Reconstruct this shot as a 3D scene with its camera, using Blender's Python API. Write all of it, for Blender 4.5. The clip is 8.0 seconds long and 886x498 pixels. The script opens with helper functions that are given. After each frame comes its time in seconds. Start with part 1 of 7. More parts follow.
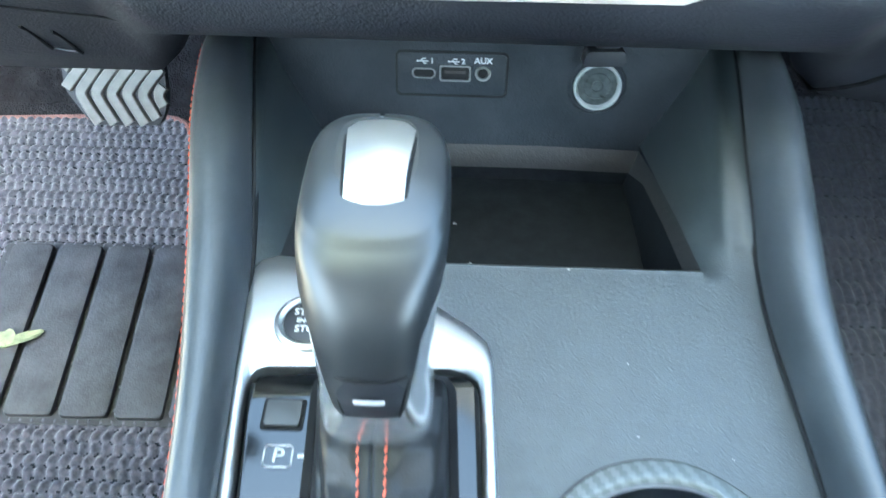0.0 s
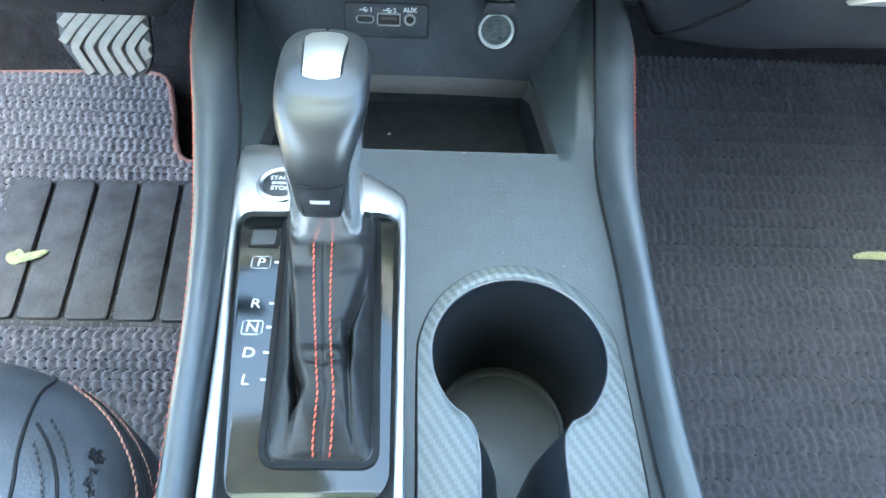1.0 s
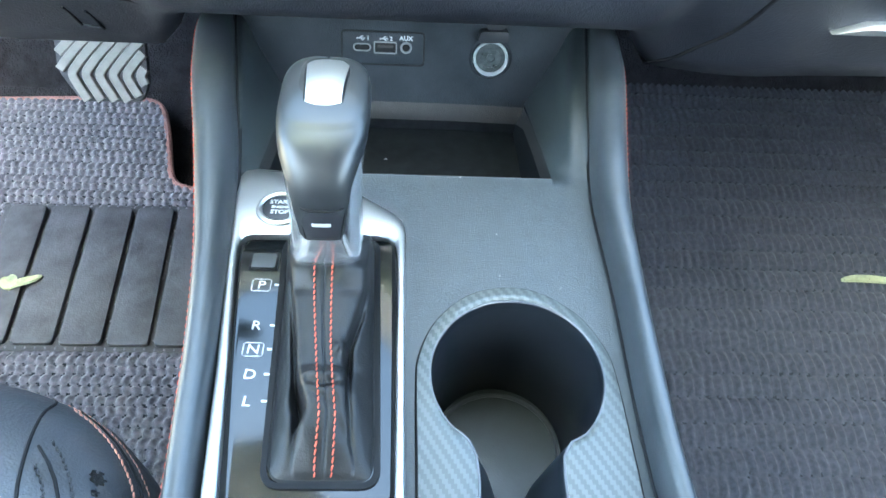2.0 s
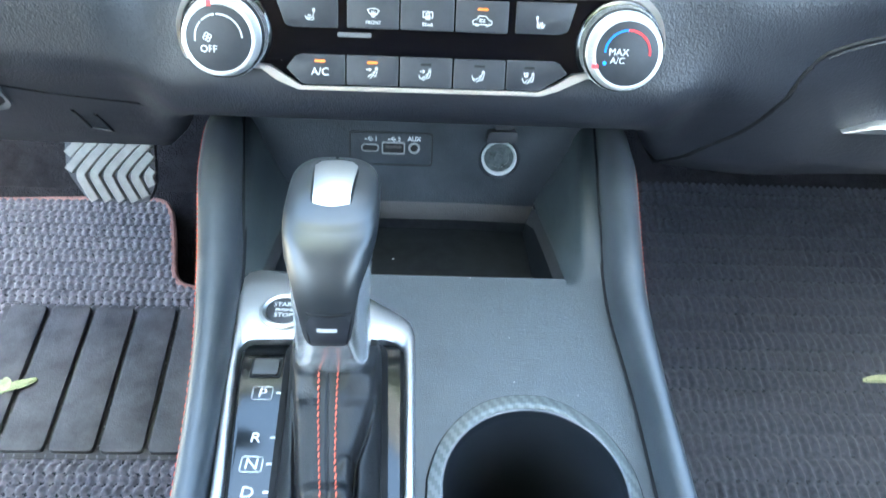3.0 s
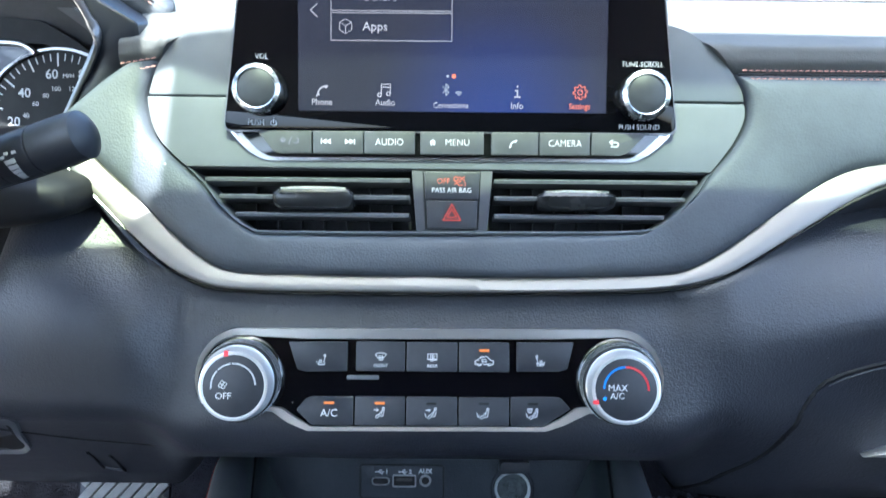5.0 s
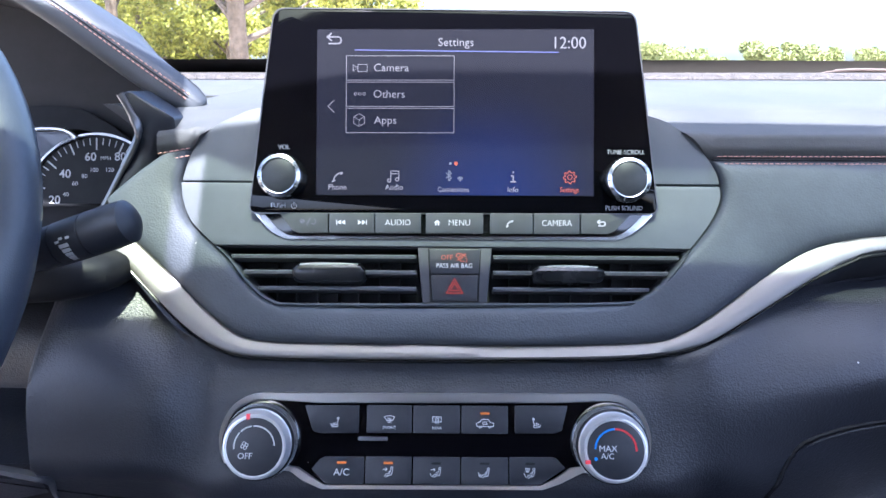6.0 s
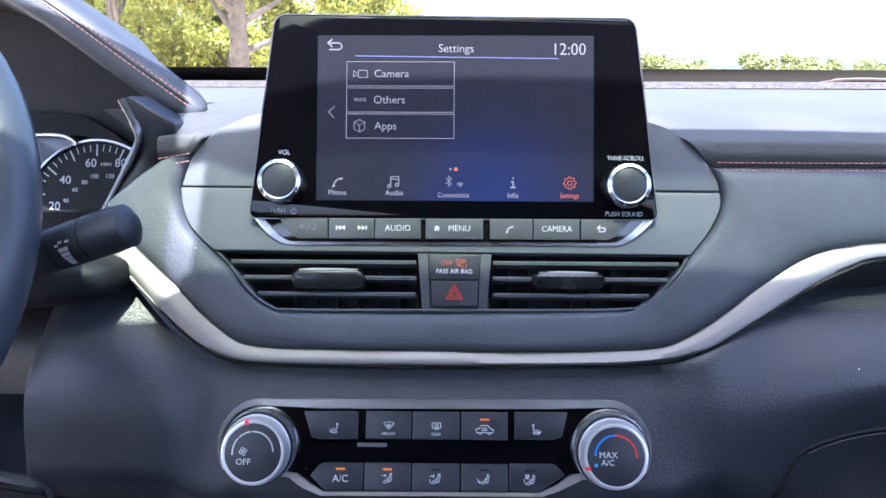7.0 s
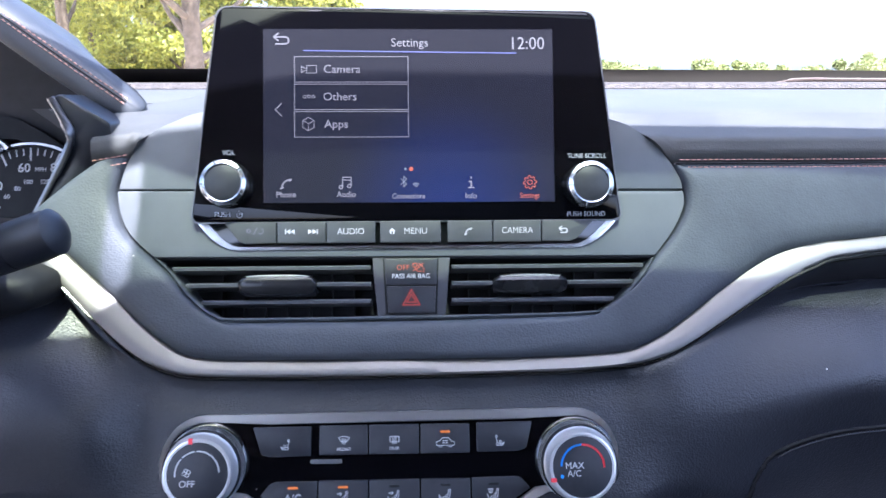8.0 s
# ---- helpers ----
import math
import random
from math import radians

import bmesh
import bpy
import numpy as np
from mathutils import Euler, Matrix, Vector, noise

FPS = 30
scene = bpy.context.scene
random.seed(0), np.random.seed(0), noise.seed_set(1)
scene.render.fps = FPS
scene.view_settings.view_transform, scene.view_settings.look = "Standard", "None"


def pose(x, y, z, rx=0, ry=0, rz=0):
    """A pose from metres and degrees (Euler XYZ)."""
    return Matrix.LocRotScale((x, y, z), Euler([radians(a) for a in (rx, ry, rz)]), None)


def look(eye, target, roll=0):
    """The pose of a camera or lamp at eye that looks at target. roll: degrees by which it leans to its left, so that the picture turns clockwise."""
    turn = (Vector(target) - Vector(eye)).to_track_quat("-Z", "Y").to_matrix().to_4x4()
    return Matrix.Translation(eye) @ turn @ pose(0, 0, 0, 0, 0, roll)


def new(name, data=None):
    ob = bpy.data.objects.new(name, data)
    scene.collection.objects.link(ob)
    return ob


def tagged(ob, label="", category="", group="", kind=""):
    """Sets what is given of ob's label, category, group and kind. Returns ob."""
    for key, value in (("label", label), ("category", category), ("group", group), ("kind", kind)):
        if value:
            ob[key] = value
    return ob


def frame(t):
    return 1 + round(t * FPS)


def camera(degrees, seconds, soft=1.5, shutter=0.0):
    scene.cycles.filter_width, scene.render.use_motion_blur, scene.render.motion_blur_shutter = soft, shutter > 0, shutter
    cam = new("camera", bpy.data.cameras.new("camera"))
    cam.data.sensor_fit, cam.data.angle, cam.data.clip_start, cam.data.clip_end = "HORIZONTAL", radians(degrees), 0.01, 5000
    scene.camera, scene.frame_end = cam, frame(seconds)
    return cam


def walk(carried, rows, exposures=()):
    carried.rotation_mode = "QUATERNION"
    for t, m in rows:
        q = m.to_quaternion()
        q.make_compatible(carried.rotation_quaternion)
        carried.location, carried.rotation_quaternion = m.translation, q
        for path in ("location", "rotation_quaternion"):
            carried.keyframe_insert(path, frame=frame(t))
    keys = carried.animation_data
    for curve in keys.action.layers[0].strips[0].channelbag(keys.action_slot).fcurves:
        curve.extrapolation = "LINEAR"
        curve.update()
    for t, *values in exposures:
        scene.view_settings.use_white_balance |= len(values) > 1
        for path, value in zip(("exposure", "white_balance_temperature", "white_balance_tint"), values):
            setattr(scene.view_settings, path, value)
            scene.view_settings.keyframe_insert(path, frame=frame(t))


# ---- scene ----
from mathutils.bvhtree import BVHTree

cam = camera(61.8, 8.0, shutter=0.3)
EXPOSURES = [(0, 4.6, 5800, -11), (1.2, 4.72, 5800, -10), (2.5, 4.70, 5750, -8), (3.5, 4.4, 5550, -6), (4.5, 3.82, 5350, -3), (5.2, 3.3, 5250, 4), (6.3, 2.76, 5150, 18), (8, 2.76, 5150, 18)]
PATH = [
    (0, (-0.03, 0.107, 0.561), (-0.044, 1.458, -0.915), 1.3),
    (0.5, (-0.014, 0.04, 0.596), (0.03, 1.355, -0.911), 3.0),
    (1, (-0.009, -0.016, 0.619), (0.071, 1.297, -0.888), 4.0),
    (1.2, (-0.008, -0.025, 0.623), (0.083, 1.295, -0.877), 4.4),
    (2.5, (-0.016, -0.015, 0.619), (0.091, 1.415, -0.775), 4.3),
    (3, (-0.016, -0.008, 0.614), (0.073, 1.534, -0.657), 3.6),
    (3.5, (-0.011, -0.004, 0.62), (0.052, 1.657, -0.492), 2.6),
    (4, (-0.008, -0.001, 0.623), (0.03, 1.776, -0.294), 1.8),
    (4.5, (-0.008, -0.004, 0.627), (0.011, 1.861, -0.095), 1.1),
    (5, (-0.004, -0.006, 0.636), (-0.006, 1.911, 0.065), 0.5),
    (5.2, (-0.002, -0.012, 0.64), (-0.008, 1.919, 0.121), 0.3),
    (6.3, (0.001, -0.048, 0.657), (-0.038, 1.911, 0.255), 0.1),
    (6.5, (0.0, -0.045, 0.653), (-0.036, 1.916, 0.26), 0.2),
    (7, (0.001, -0.044, 0.652), (-0.033, 1.917, 0.261), 0.2),
    (7.5, (0.0, -0.044, 0.653), (-0.002, 1.916, 0.256), 0.2),
    (8, (0.004, -0.023, 0.646), (0.074, 1.941, 0.272), -0.1),
]
walk(cam, [(t, look(eye, target, roll)) for t, eye, target, roll in PATH], EXPOSURES)

# ---- world, sun, exposure ----
SUN_ELEV, SUN_TURN = 60.0, 5.0
world = bpy.data.worlds.new("sky")
world.use_nodes = True
scene.world = world
wn = world.node_tree.nodes
sky = wn.new("ShaderNodeTexSky")
sky.sky_type, sky.sun_disc = "NISHITA", False
sky.sun_elevation, sky.sun_rotation = radians(SUN_ELEV), radians(180 + SUN_TURN)
sky.dust_density = 5.0
world.node_tree.links.new(sky.outputs[0], wn["Background"].inputs[0])
wn["Background"].inputs[1].default_value = 0.15
sun = new("sun", bpy.data.lights.new("sun", "SUN"))
sun.data.energy, sun.data.angle, sun.data.color = 4.5, radians(0.55), (1.0, 0.91, 0.76)
sun.matrix_world = pose(0, 0, 5, 90 - SUN_ELEV, 0, SUN_TURN)


# ---- materials ----
def material(name, colour, rough=0.5, metal=0.0, grain=0.0, grain_size=0.001, mottle=0.0, mottle_size=0.03,
             coat=0.0, rough_var=0.0, spec=0.5, tint=None, dust=0.0):
    """A surface with a fine cellular grain and a slow mottling of colour and gloss, sizes in metres."""
    mat = bpy.data.materials.new(name)
    mat.use_nodes = True
    n, l = mat.node_tree.nodes, mat.node_tree.links
    b = n["Principled BSDF"]
    b.inputs["Base Color"].default_value = (*colour, 1)
    b.inputs["Roughness"].default_value = rough
    b.inputs["Metallic"].default_value = metal
    b.inputs["Coat Weight"].default_value = coat
    b.inputs["Coat Roughness"].default_value = 0.06
    b.inputs["Specular IOR Level"].default_value = spec
    geo = n.new("ShaderNodeNewGeometry")
    if mottle or rough_var:
        big = n.new("ShaderNodeTexNoise")
        big.inputs["Scale"].default_value, big.inputs["Detail"].default_value = 1 / mottle_size, 6
        big.inputs["Roughness"].default_value = 0.65
        l.new(geo.outputs["Position"], big.inputs["Vector"])
        if mottle:
            mix = n.new("ShaderNodeMix")
            mix.data_type = "RGBA"
            other = tint if tint else tuple(min(1, c * (1 + mottle) + 0.004) for c in colour)
            mix.inputs[6].default_value = (*[c * (1 - mottle * 0.6) for c in colour], 1)
            mix.inputs[7].default_value = (*other, 1)
            ramp = n.new("ShaderNodeMapRange")
            ramp.inputs[1].default_value, ramp.inputs[2].default_value = 0.3, 0.7
            l.new(big.outputs["Fac"], ramp.inputs[0])
            l.new(ramp.outputs[0], mix.inputs[0])
            l.new(mix.outputs[2], b.inputs["Base Color"])
        if rough_var:
            rr = n.new("ShaderNodeMapRange")
            rr.inputs[1].default_value, rr.inputs[2].default_value = 0.3, 0.7
            rr.inputs[3].default_value, rr.inputs[4].default_value = max(0.02, rough - rough_var), rough + rough_var
            l.new(big.outputs["Fac"], rr.inputs[0])
            l.new(rr.outputs[0], b.inputs["Roughness"])
    if dust:
        # sparse pale specks of dust and lint
        dots = n.new("ShaderNodeTexVoronoi")
        dots.inputs["Scale"].default_value = 160
        l.new(geo.outputs["Position"], dots.inputs["Vector"])
        split = n.new("ShaderNodeSeparateXYZ")
        l.new(dots.outputs["Color"], split.inputs[0])
        size = n.new("ShaderNodeMapRange")
        size.inputs[1].default_value, size.inputs[2].default_value = 1 - dust, 1.0
        size.inputs[3].default_value, size.inputs[4].default_value = -0.02, 0.10
        size.clamp = False
        l.new(split.outputs[0], size.inputs[0])
        less = n.new("ShaderNodeMath")
        less.operation = "LESS_THAN"
        l.new(dots.outputs["Distance"], less.inputs[0])
        l.new(size.outputs[0], less.inputs[1])
        speck = n.new("ShaderNodeMix")
        speck.data_type = "RGBA"
        speck.inputs[6].default_value, speck.inputs[7].default_value = (*colour, 1), (0.30, 0.29, 0.27, 1)
        if b.inputs["Base Color"].links:
            l.new(b.inputs["Base Color"].links[0].from_socket, speck.inputs[6])
        l.new(less.outputs[0], speck.inputs[0])
        l.new(speck.outputs[2], b.inputs["Base Color"])
    if grain:
        cell = n.new("ShaderNodeTexVoronoi")
        cell.feature = "SMOOTH_F1"
        cell.inputs["Scale"].default_value = 1 / grain_size
        fine = n.new("ShaderNodeTexNoise")
        fine.inputs["Scale"].default_value, fine.inputs["Detail"].default_value = 0.35 / grain_size, 4
        add = n.new("ShaderNodeMath")
        add.operation = "ADD"
        for tex in (cell, fine):
            l.new(geo.outputs["Position"], tex.inputs["Vector"])
        l.new(cell.outputs["Distance"], add.inputs[0])
        l.new(fine.outputs["Fac"], add.inputs[1])
        bump = n.new("ShaderNodeBump")
        bump.inputs["Strength"].default_value, bump.inputs["Distance"].default_value = grain, grain_size
        l.new(add.outputs[0], bump.inputs["Height"])
        l.new(bump.outputs[0], b.inputs["Normal"])
    return mat


def glow(name, colour, strength):
    mat = bpy.data.materials.new(name)
    mat.use_nodes = True
    b = mat.node_tree.nodes["Principled BSDF"]
    b.inputs["Base Color"].default_value = (0.01, 0.01, 0.012, 1)
    b.inputs["Emission Color"].default_value = (*colour, 1)
    b.inputs["Emission Strength"].default_value = strength
    b.inputs["Roughness"].default_value = 0.4
    return mat


DASH = material("grained_soft_plastic", (0.0125, 0.0136, 0.0186), 0.45, spec=0.50, dust=0.03, grain=0.27, grain_size=0.0010, mottle=0.25, mottle_size=0.05, rough_var=0.06)
DASH_HARD = material("grained_hard_plastic", (0.024, 0.025, 0.030), 0.48, spec=0.35, grain=0.10, grain_size=0.0007, mottle=0.3, mottle_size=0.03, rough_var=0.07)
PAD = material("slate_leatherette", (0.043, 0.048, 0.056), 0.56, spec=0.25, dust=0.02, grain=0.17, grain_size=0.0011, mottle=0.2, mottle_size=0.05, rough_var=0.05)
PAD_DARK = material("dark_leatherette", (0.027, 0.031, 0.036), 0.34, spec=0.6, dust=0.03, grain=0.10, grain_size=0.0006, mottle=0.3, mottle_size=0.03, rough_var=0.06)
FASCIA = material("satin_slate_plastic", (0.060, 0.066, 0.072), 0.48, grain=0.05, grain_size=0.0006, mottle=0.12, mottle_size=0.04, rough_var=0.04)
CONSOLE = material("console_top_plastic", (0.0105, 0.0150, 0.0172), 0.40, spec=0.75, dust=0.15, grain=0.42, grain_size=0.0004, mottle=0.36, mottle_size=0.008, rough_var=0.04)
CONSOLE_SIDE = material("console_inner_plastic", (0.0145, 0.0180, 0.0228), 0.5, spec=0.22, dust=0.02, grain=0.3, grain_size=0.0008, mottle=0.3, mottle_size=0.03, rough_var=0.06)
BIN = material("rubber_bin_liner", (0.0030, 0.0040, 0.0055), 0.6, spec=0.15, grain=0.10, grain_size=0.0008, mottle=0.5, mottle_size=0.01)
SILVER = material("satin_silver_paint", (0.44, 0.44, 0.44), 0.36, metal=0.95, mottle=0.06, mottle_size=0.05, rough_var=0.015)
CHROME = material("bright_chrome", (0.46, 0.47, 0.48), 0.22, metal=1.0, mottle=0.06, mottle_size=0.05, rough_var=0.015)
GLOSS = material("gloss_black_panel", (0.0035, 0.0042, 0.0048), 0.10, spec=0.6, dust=0.05, mottle_size=0.02, rough_var=0.02)
GLOSS_DARK = material("deep_black_panel", (0.0012, 0.0012, 0.002), 0.08, spec=0.2, dust=0.05, rough_var=0.03, mottle_size=0.02)
BUTTON = material("matt_black_buttons", (0.014, 0.015, 0.019), 0.44, spec=0.35, dust=0.03, grain=0.06, grain_size=0.0004, mottle=0.2, mottle_size=0.01, rough_var=0.05)
BUTTON_GREY = material("grey_buttons", (0.034, 0.036, 0.038), 0.42, grain=0.05, grain_size=0.0004, mottle=0.15, mottle_size=0.01, rough_var=0.05)
DEEP = material("unlit_black_plastic", (0.004, 0.004, 0.005), 0.6, spec=0.2, mottle=0.3, mottle_size=0.02)
SLAT = material("vent_slat_plastic", (0.070, 0.072, 0.080), 0.32, spec=0.5, grain=0.03, grain_size=0.0006, mottle=0.1, mottle_size=0.03, rough_var=0.02)
KNOB = material("leather_gear_knob", (0.0110, 0.0125, 0.0145), 0.37, spec=0.68, mottle=0.12, mottle_size=0.02, rough_var=0.04)
BOOT = material("soft_black_leather", (0.0056, 0.0055, 0.0062), 0.46, spec=0.33, grain=0.16, grain_size=0.0007, mottle=0.3, mottle_size=0.012, rough_var=0.05)
SEAT = material("black_seat_leather", (0.036, 0.038, 0.045), 0.36, grain=0.16, grain_size=0.0011, mottle=0.3, mottle_size=0.04, rough_var=0.08)
THREAD = material("orange_thread", (0.36, 0.062, 0.030), 0.6, mottle=0.5, mottle_size=0.004)
THREAD_TAN = material("salmon_thread", (0.42, 0.21, 0.16), 0.6, mottle=0.4, mottle_size=0.004)
THREAD_DARK = material("black_thread", (0.012, 0.012, 0.014), 0.5)
RUBBER = material("heel_pad_rubber", (0.030, 0.030, 0.035), 0.55, spec=0.35, grain=0.15, grain_size=0.0015, mottle=0.9, mottle_size=0.035, rough_var=0.1)
CARPET = material("dark_carpet", (0.010, 0.010, 0.013), 0.95, spec=0.1, grain=0.9, grain_size=0.002, mottle=0.5, mottle_size=0.02)
PEDAL = material("worn_pedal_rubber", (0.150, 0.142, 0.130), 0.5, grain=0.15, grain_size=0.001, mottle=0.3, mottle_size=0.015, rough_var=0.1)
WHITE_INK = material("white_print", (0.44, 0.44, 0.45), 0.5)
RED_INK = material("red_print", (0.60, 0.03, 0.04), 0.45)
BLUE_INK = material("blue_print", (0.02, 0.20, 0.62), 0.45)
LEAF_MAT = material("fallen_leaf", (0.19, 0.205, 0.115), 0.6, mottle=0.5, mottle_size=0.01)
WHEEL = material("smooth_wheel_leather", (0.034, 0.039, 0.052), 0.38, grain=0.08, grain_size=0.0008, mottle=0.2, mottle_size=0.03, rough_var=0.05)
GLASS_BLACK = material("black_screen_glass", (0.0014, 0.0014, 0.0022), 0.05, spec=0.22, dust=0.03, rough_var=0.02, mottle_size=0.02)
BRACKET = material("smooth_dark_bracket", (0.0065, 0.0080, 0.0120), 0.40, spec=0.35, mottle=0.2, mottle_size=0.02, rough_var=0.05)
HOOD_SKIN = material("dark_slate_hood_skin", (0.026, 0.030, 0.038), 0.52, spec=0.4, grain=0.12, grain_size=0.0008, mottle=0.15, mottle_size=0.04, rough_var=0.05)
ZINC = material("bright_zinc_sleeve", (0.42, 0.44, 0.44), 0.45, metal=0.35, mottle=0.1, mottle_size=0.01, rough_var=0.05)
EDGE_DARK = material("dark_metal_edge", (0.12, 0.12, 0.13), 0.30, metal=0.8, mottle=0.1, mottle_size=0.02)
GREY_METAL = material("dull_port_metal", (0.28, 0.28, 0.28), 0.35, metal=0.9, mottle=0.2, mottle_size=0.004)
DARK_SILVER = material("dark_satin_silver", (0.34, 0.34, 0.34), 0.30, metal=0.9, mottle=0.06, mottle_size=0.05, rough_var=0.015)
STRIP_SILVER = material("satin_strip_silver", (0.195, 0.184, 0.176), 0.55, metal=0.95, mottle=0.06, mottle_size=0.05, rough_var=0.015)
FRAME_SILVER = material("shaded_satin_silver", (0.52, 0.50, 0.485), 0.30, metal=0.95, mottle=0.06, mottle_size=0.05, rough_var=0.015)
RING = material("bright_knob_ring", (0.44, 0.44, 0.44), 0.28, metal=0.55, mottle=0.05, mottle_size=0.03)
KNURL = material("pale_knurled_metal", (0.62, 0.62, 0.61), 0.36, metal=0.5, mottle=0.05, mottle_size=0.02)
COLLAR = material("silver_collar_paint", (0.60, 0.61, 0.63), 0.22, metal=0.90, coat=0.3, mottle=0.05, mottle_size=0.05, rough_var=0.01)
SUN_BLOCKER = material("pale_grey_blocker_cloth", (0.34, 0.40, 0.44), 0.9, grain=0.3, grain_size=0.001, mottle=0.08, mottle_size=0.05)
LINER = material("grey_headliner", (0.085, 0.085, 0.088), 0.95, grain=0.4, grain_size=0.002, mottle=0.1, mottle_size=0.05)
LED = glow("amber_led", (1.0, 0.25, 0.004), 0.115)
RED_LED = glow("red_backlight", (1.0, 0.07, 0.03), 0.07)
UI_WHITE = glow("screen_white", (0.86, 0.76, 0.79), 0.085)
UI_DIM = glow("screen_grey", (0.60, 0.60, 0.66), 0.085)
UI_ORANGE = glow("screen_orange", (1.0, 0.17, 0.06), 0.13)
UI_BLUE = glow("screen_blue_line", (0.14, 0.18, 0.75), 0.12)


def weave_material(name, dark, light, size, sheen=0.3, relief=0.9):
    """Twisted loops of pile: pale and dark fibres, a coarse and a fine relief."""
    mat = material(name, dark, 0.95, grain=relief, grain_size=size * 0.35, mottle=0.6, mottle_size=0.04)
    n, l = mat.node_tree.nodes, mat.node_tree.links
    b = n["Principled BSDF"]
    geo = n.new("ShaderNodeNewGeometry")
    fibre = n.new("ShaderNodeTexNoise")
    fibre.inputs["Scale"].default_value, fibre.inputs["Detail"].default_value = 0.6 / size, 5
    l.new(geo.outputs["Position"], fibre.inputs["Vector"])
    ramp = n.new("ShaderNodeMapRange")
    ramp.inputs[1].default_value, ramp.inputs[2].default_value = 0.38, 0.66
    l.new(fibre.outputs["Fac"], ramp.inputs[0])
    mix = n.new("ShaderNodeMix")
    mix.data_type = "RGBA"
    mix.inputs[6].default_value, mix.inputs[7].default_value = (*dark, 1), (*light, 1)
    l.new(ramp.outputs[0], mix.inputs[0])
    l.new(mix.outputs[2], b.inputs["Base Color"])
    b.inputs["Sheen Weight"].default_value = sheen
    return mat


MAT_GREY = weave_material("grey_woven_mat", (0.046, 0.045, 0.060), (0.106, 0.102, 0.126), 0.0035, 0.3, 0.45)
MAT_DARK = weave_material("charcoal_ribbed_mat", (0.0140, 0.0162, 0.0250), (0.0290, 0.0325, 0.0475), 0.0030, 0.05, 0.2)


# dark colour that paints the shade between a mat's loops
GAP_SHADE = material("mat_gap_shade", (0.0125, 0.0140, 0.0190), 0.95, spec=0.1, grain=0.4, grain_size=0.001, mottle=0.4, mottle_size=0.02)


def carbon_material():
    """Printed twill: staggered pale and dark tows along the trim."""
    mat = material("carbon_twill", (0.06, 0.07, 0.08), 0.40, coat=0.15, rough_var=0.05, mottle_size=0.02)
    n, l = mat.node_tree.nodes, mat.node_tree.links
    b = n["Principled BSDF"]
    tex = n.new("ShaderNodeTexCoord")
    sep = n.new("ShaderNodeSeparateXYZ")
    l.new(tex.outputs["Object"], sep.inputs[0])

    def step(kind, a, value):
        node = n.new("ShaderNodeMath")
        node.operation = kind
        l.new(a, node.inputs[0])
        node.inputs[1].default_value = value
        return node.outputs[0]

    cells = [step("FLOOR", step("MULTIPLY", sep.outputs[k], 1 / size), 0) for k, size in ((0, 0.0013), (1, 0.0022))]
    total = n.new("ShaderNodeMath")
    l.new(cells[0], total.inputs[0])
    l.new(cells[1], total.inputs[1])
    over = step("LESS_THAN", step("FLOORED_MODULO", total.outputs[0], 4), 1.5)
    mix = n.new("ShaderNodeMix")
    mix.data_type = "RGBA"
    mix.inputs[6].default_value, mix.inputs[7].default_value = (0.040, 0.046, 0.046, 1), (0.068, 0.076, 0.075, 1)
    l.new(over, mix.inputs[0])
    l.new(mix.outputs[2], b.inputs["Base Color"])
    return mat


CARBON = carbon_material()


def display_material():
    """A lit panel: dusky violet above, a blue glow low in the middle."""
    mat = bpy.data.materials.new("lit_display")
    mat.use_nodes = True
    n, l = mat.node_tree.nodes, mat.node_tree.links
    b = n["Principled BSDF"]
    b.inputs["Base Color"].default_value, b.inputs["Roughness"].default_value = (0.01, 0.01, 0.012, 1), 0.12
    tex = n.new("ShaderNodeTexCoord")
    sep = n.new("ShaderNodeSeparateXYZ")
    l.new(tex.outputs["Object"], sep.inputs[0])
    dist = n.new("ShaderNodeVectorMath")
    dist.operation = "DISTANCE"
    dist.inputs[1].default_value = (0.025, -0.005, 0)
    l.new(tex.outputs["Object"], dist.inputs[0])
    near = n.new("ShaderNodeMapRange")
    near.interpolation_type = "SMOOTHSTEP"
    near.inputs[1].default_value, near.inputs[2].default_value = 0.080, 0.0
    l.new(dist.outputs["Value"], near.inputs[0])
    mix = n.new("ShaderNodeMix")
    mix.data_type = "RGBA"
    mix.inputs[6].default_value, mix.inputs[7].default_value = (0.0165, 0.0170, 0.031, 1), (0.010, 0.026, 0.150, 1)
    l.new(near.outputs[0], mix.inputs[0])
    l.new(mix.outputs[2], b.inputs["Emission Color"])
    b.inputs["Emission Strength"].default_value = 0.14
    return mat


DISPLAY = display_material()


def clear_glass(name, colour, gloss):
    """Thin glass: what it lets through is tinted, a little gloss on top."""
    mat = bpy.data.materials.new(name)
    mat.use_nodes = True
    n, l = mat.node_tree.nodes, mat.node_tree.links
    n.remove(n["Principled BSDF"])
    clear, shine, mix, fres = n.new("ShaderNodeBsdfTransparent"), n.new("ShaderNodeBsdfGlossy"), n.new("ShaderNodeMixShader"), n.new("ShaderNodeFresnel")
    clear.inputs[0].default_value = (*colour, 1)
    shine.inputs["Roughness"].default_value = 0.02
    half = n.new("ShaderNodeMath")
    half.operation = "MULTIPLY"
    half.inputs[1].default_value = gloss
    l.new(fres.outputs[0], half.inputs[0])
    l.new(half.outputs[0], mix.inputs[0])
    l.new(clear.outputs[0], mix.inputs[1])
    l.new(shine.outputs[0], mix.inputs[2])
    l.new(mix.outputs[0], n["Material Output"].inputs[0])
    return mat


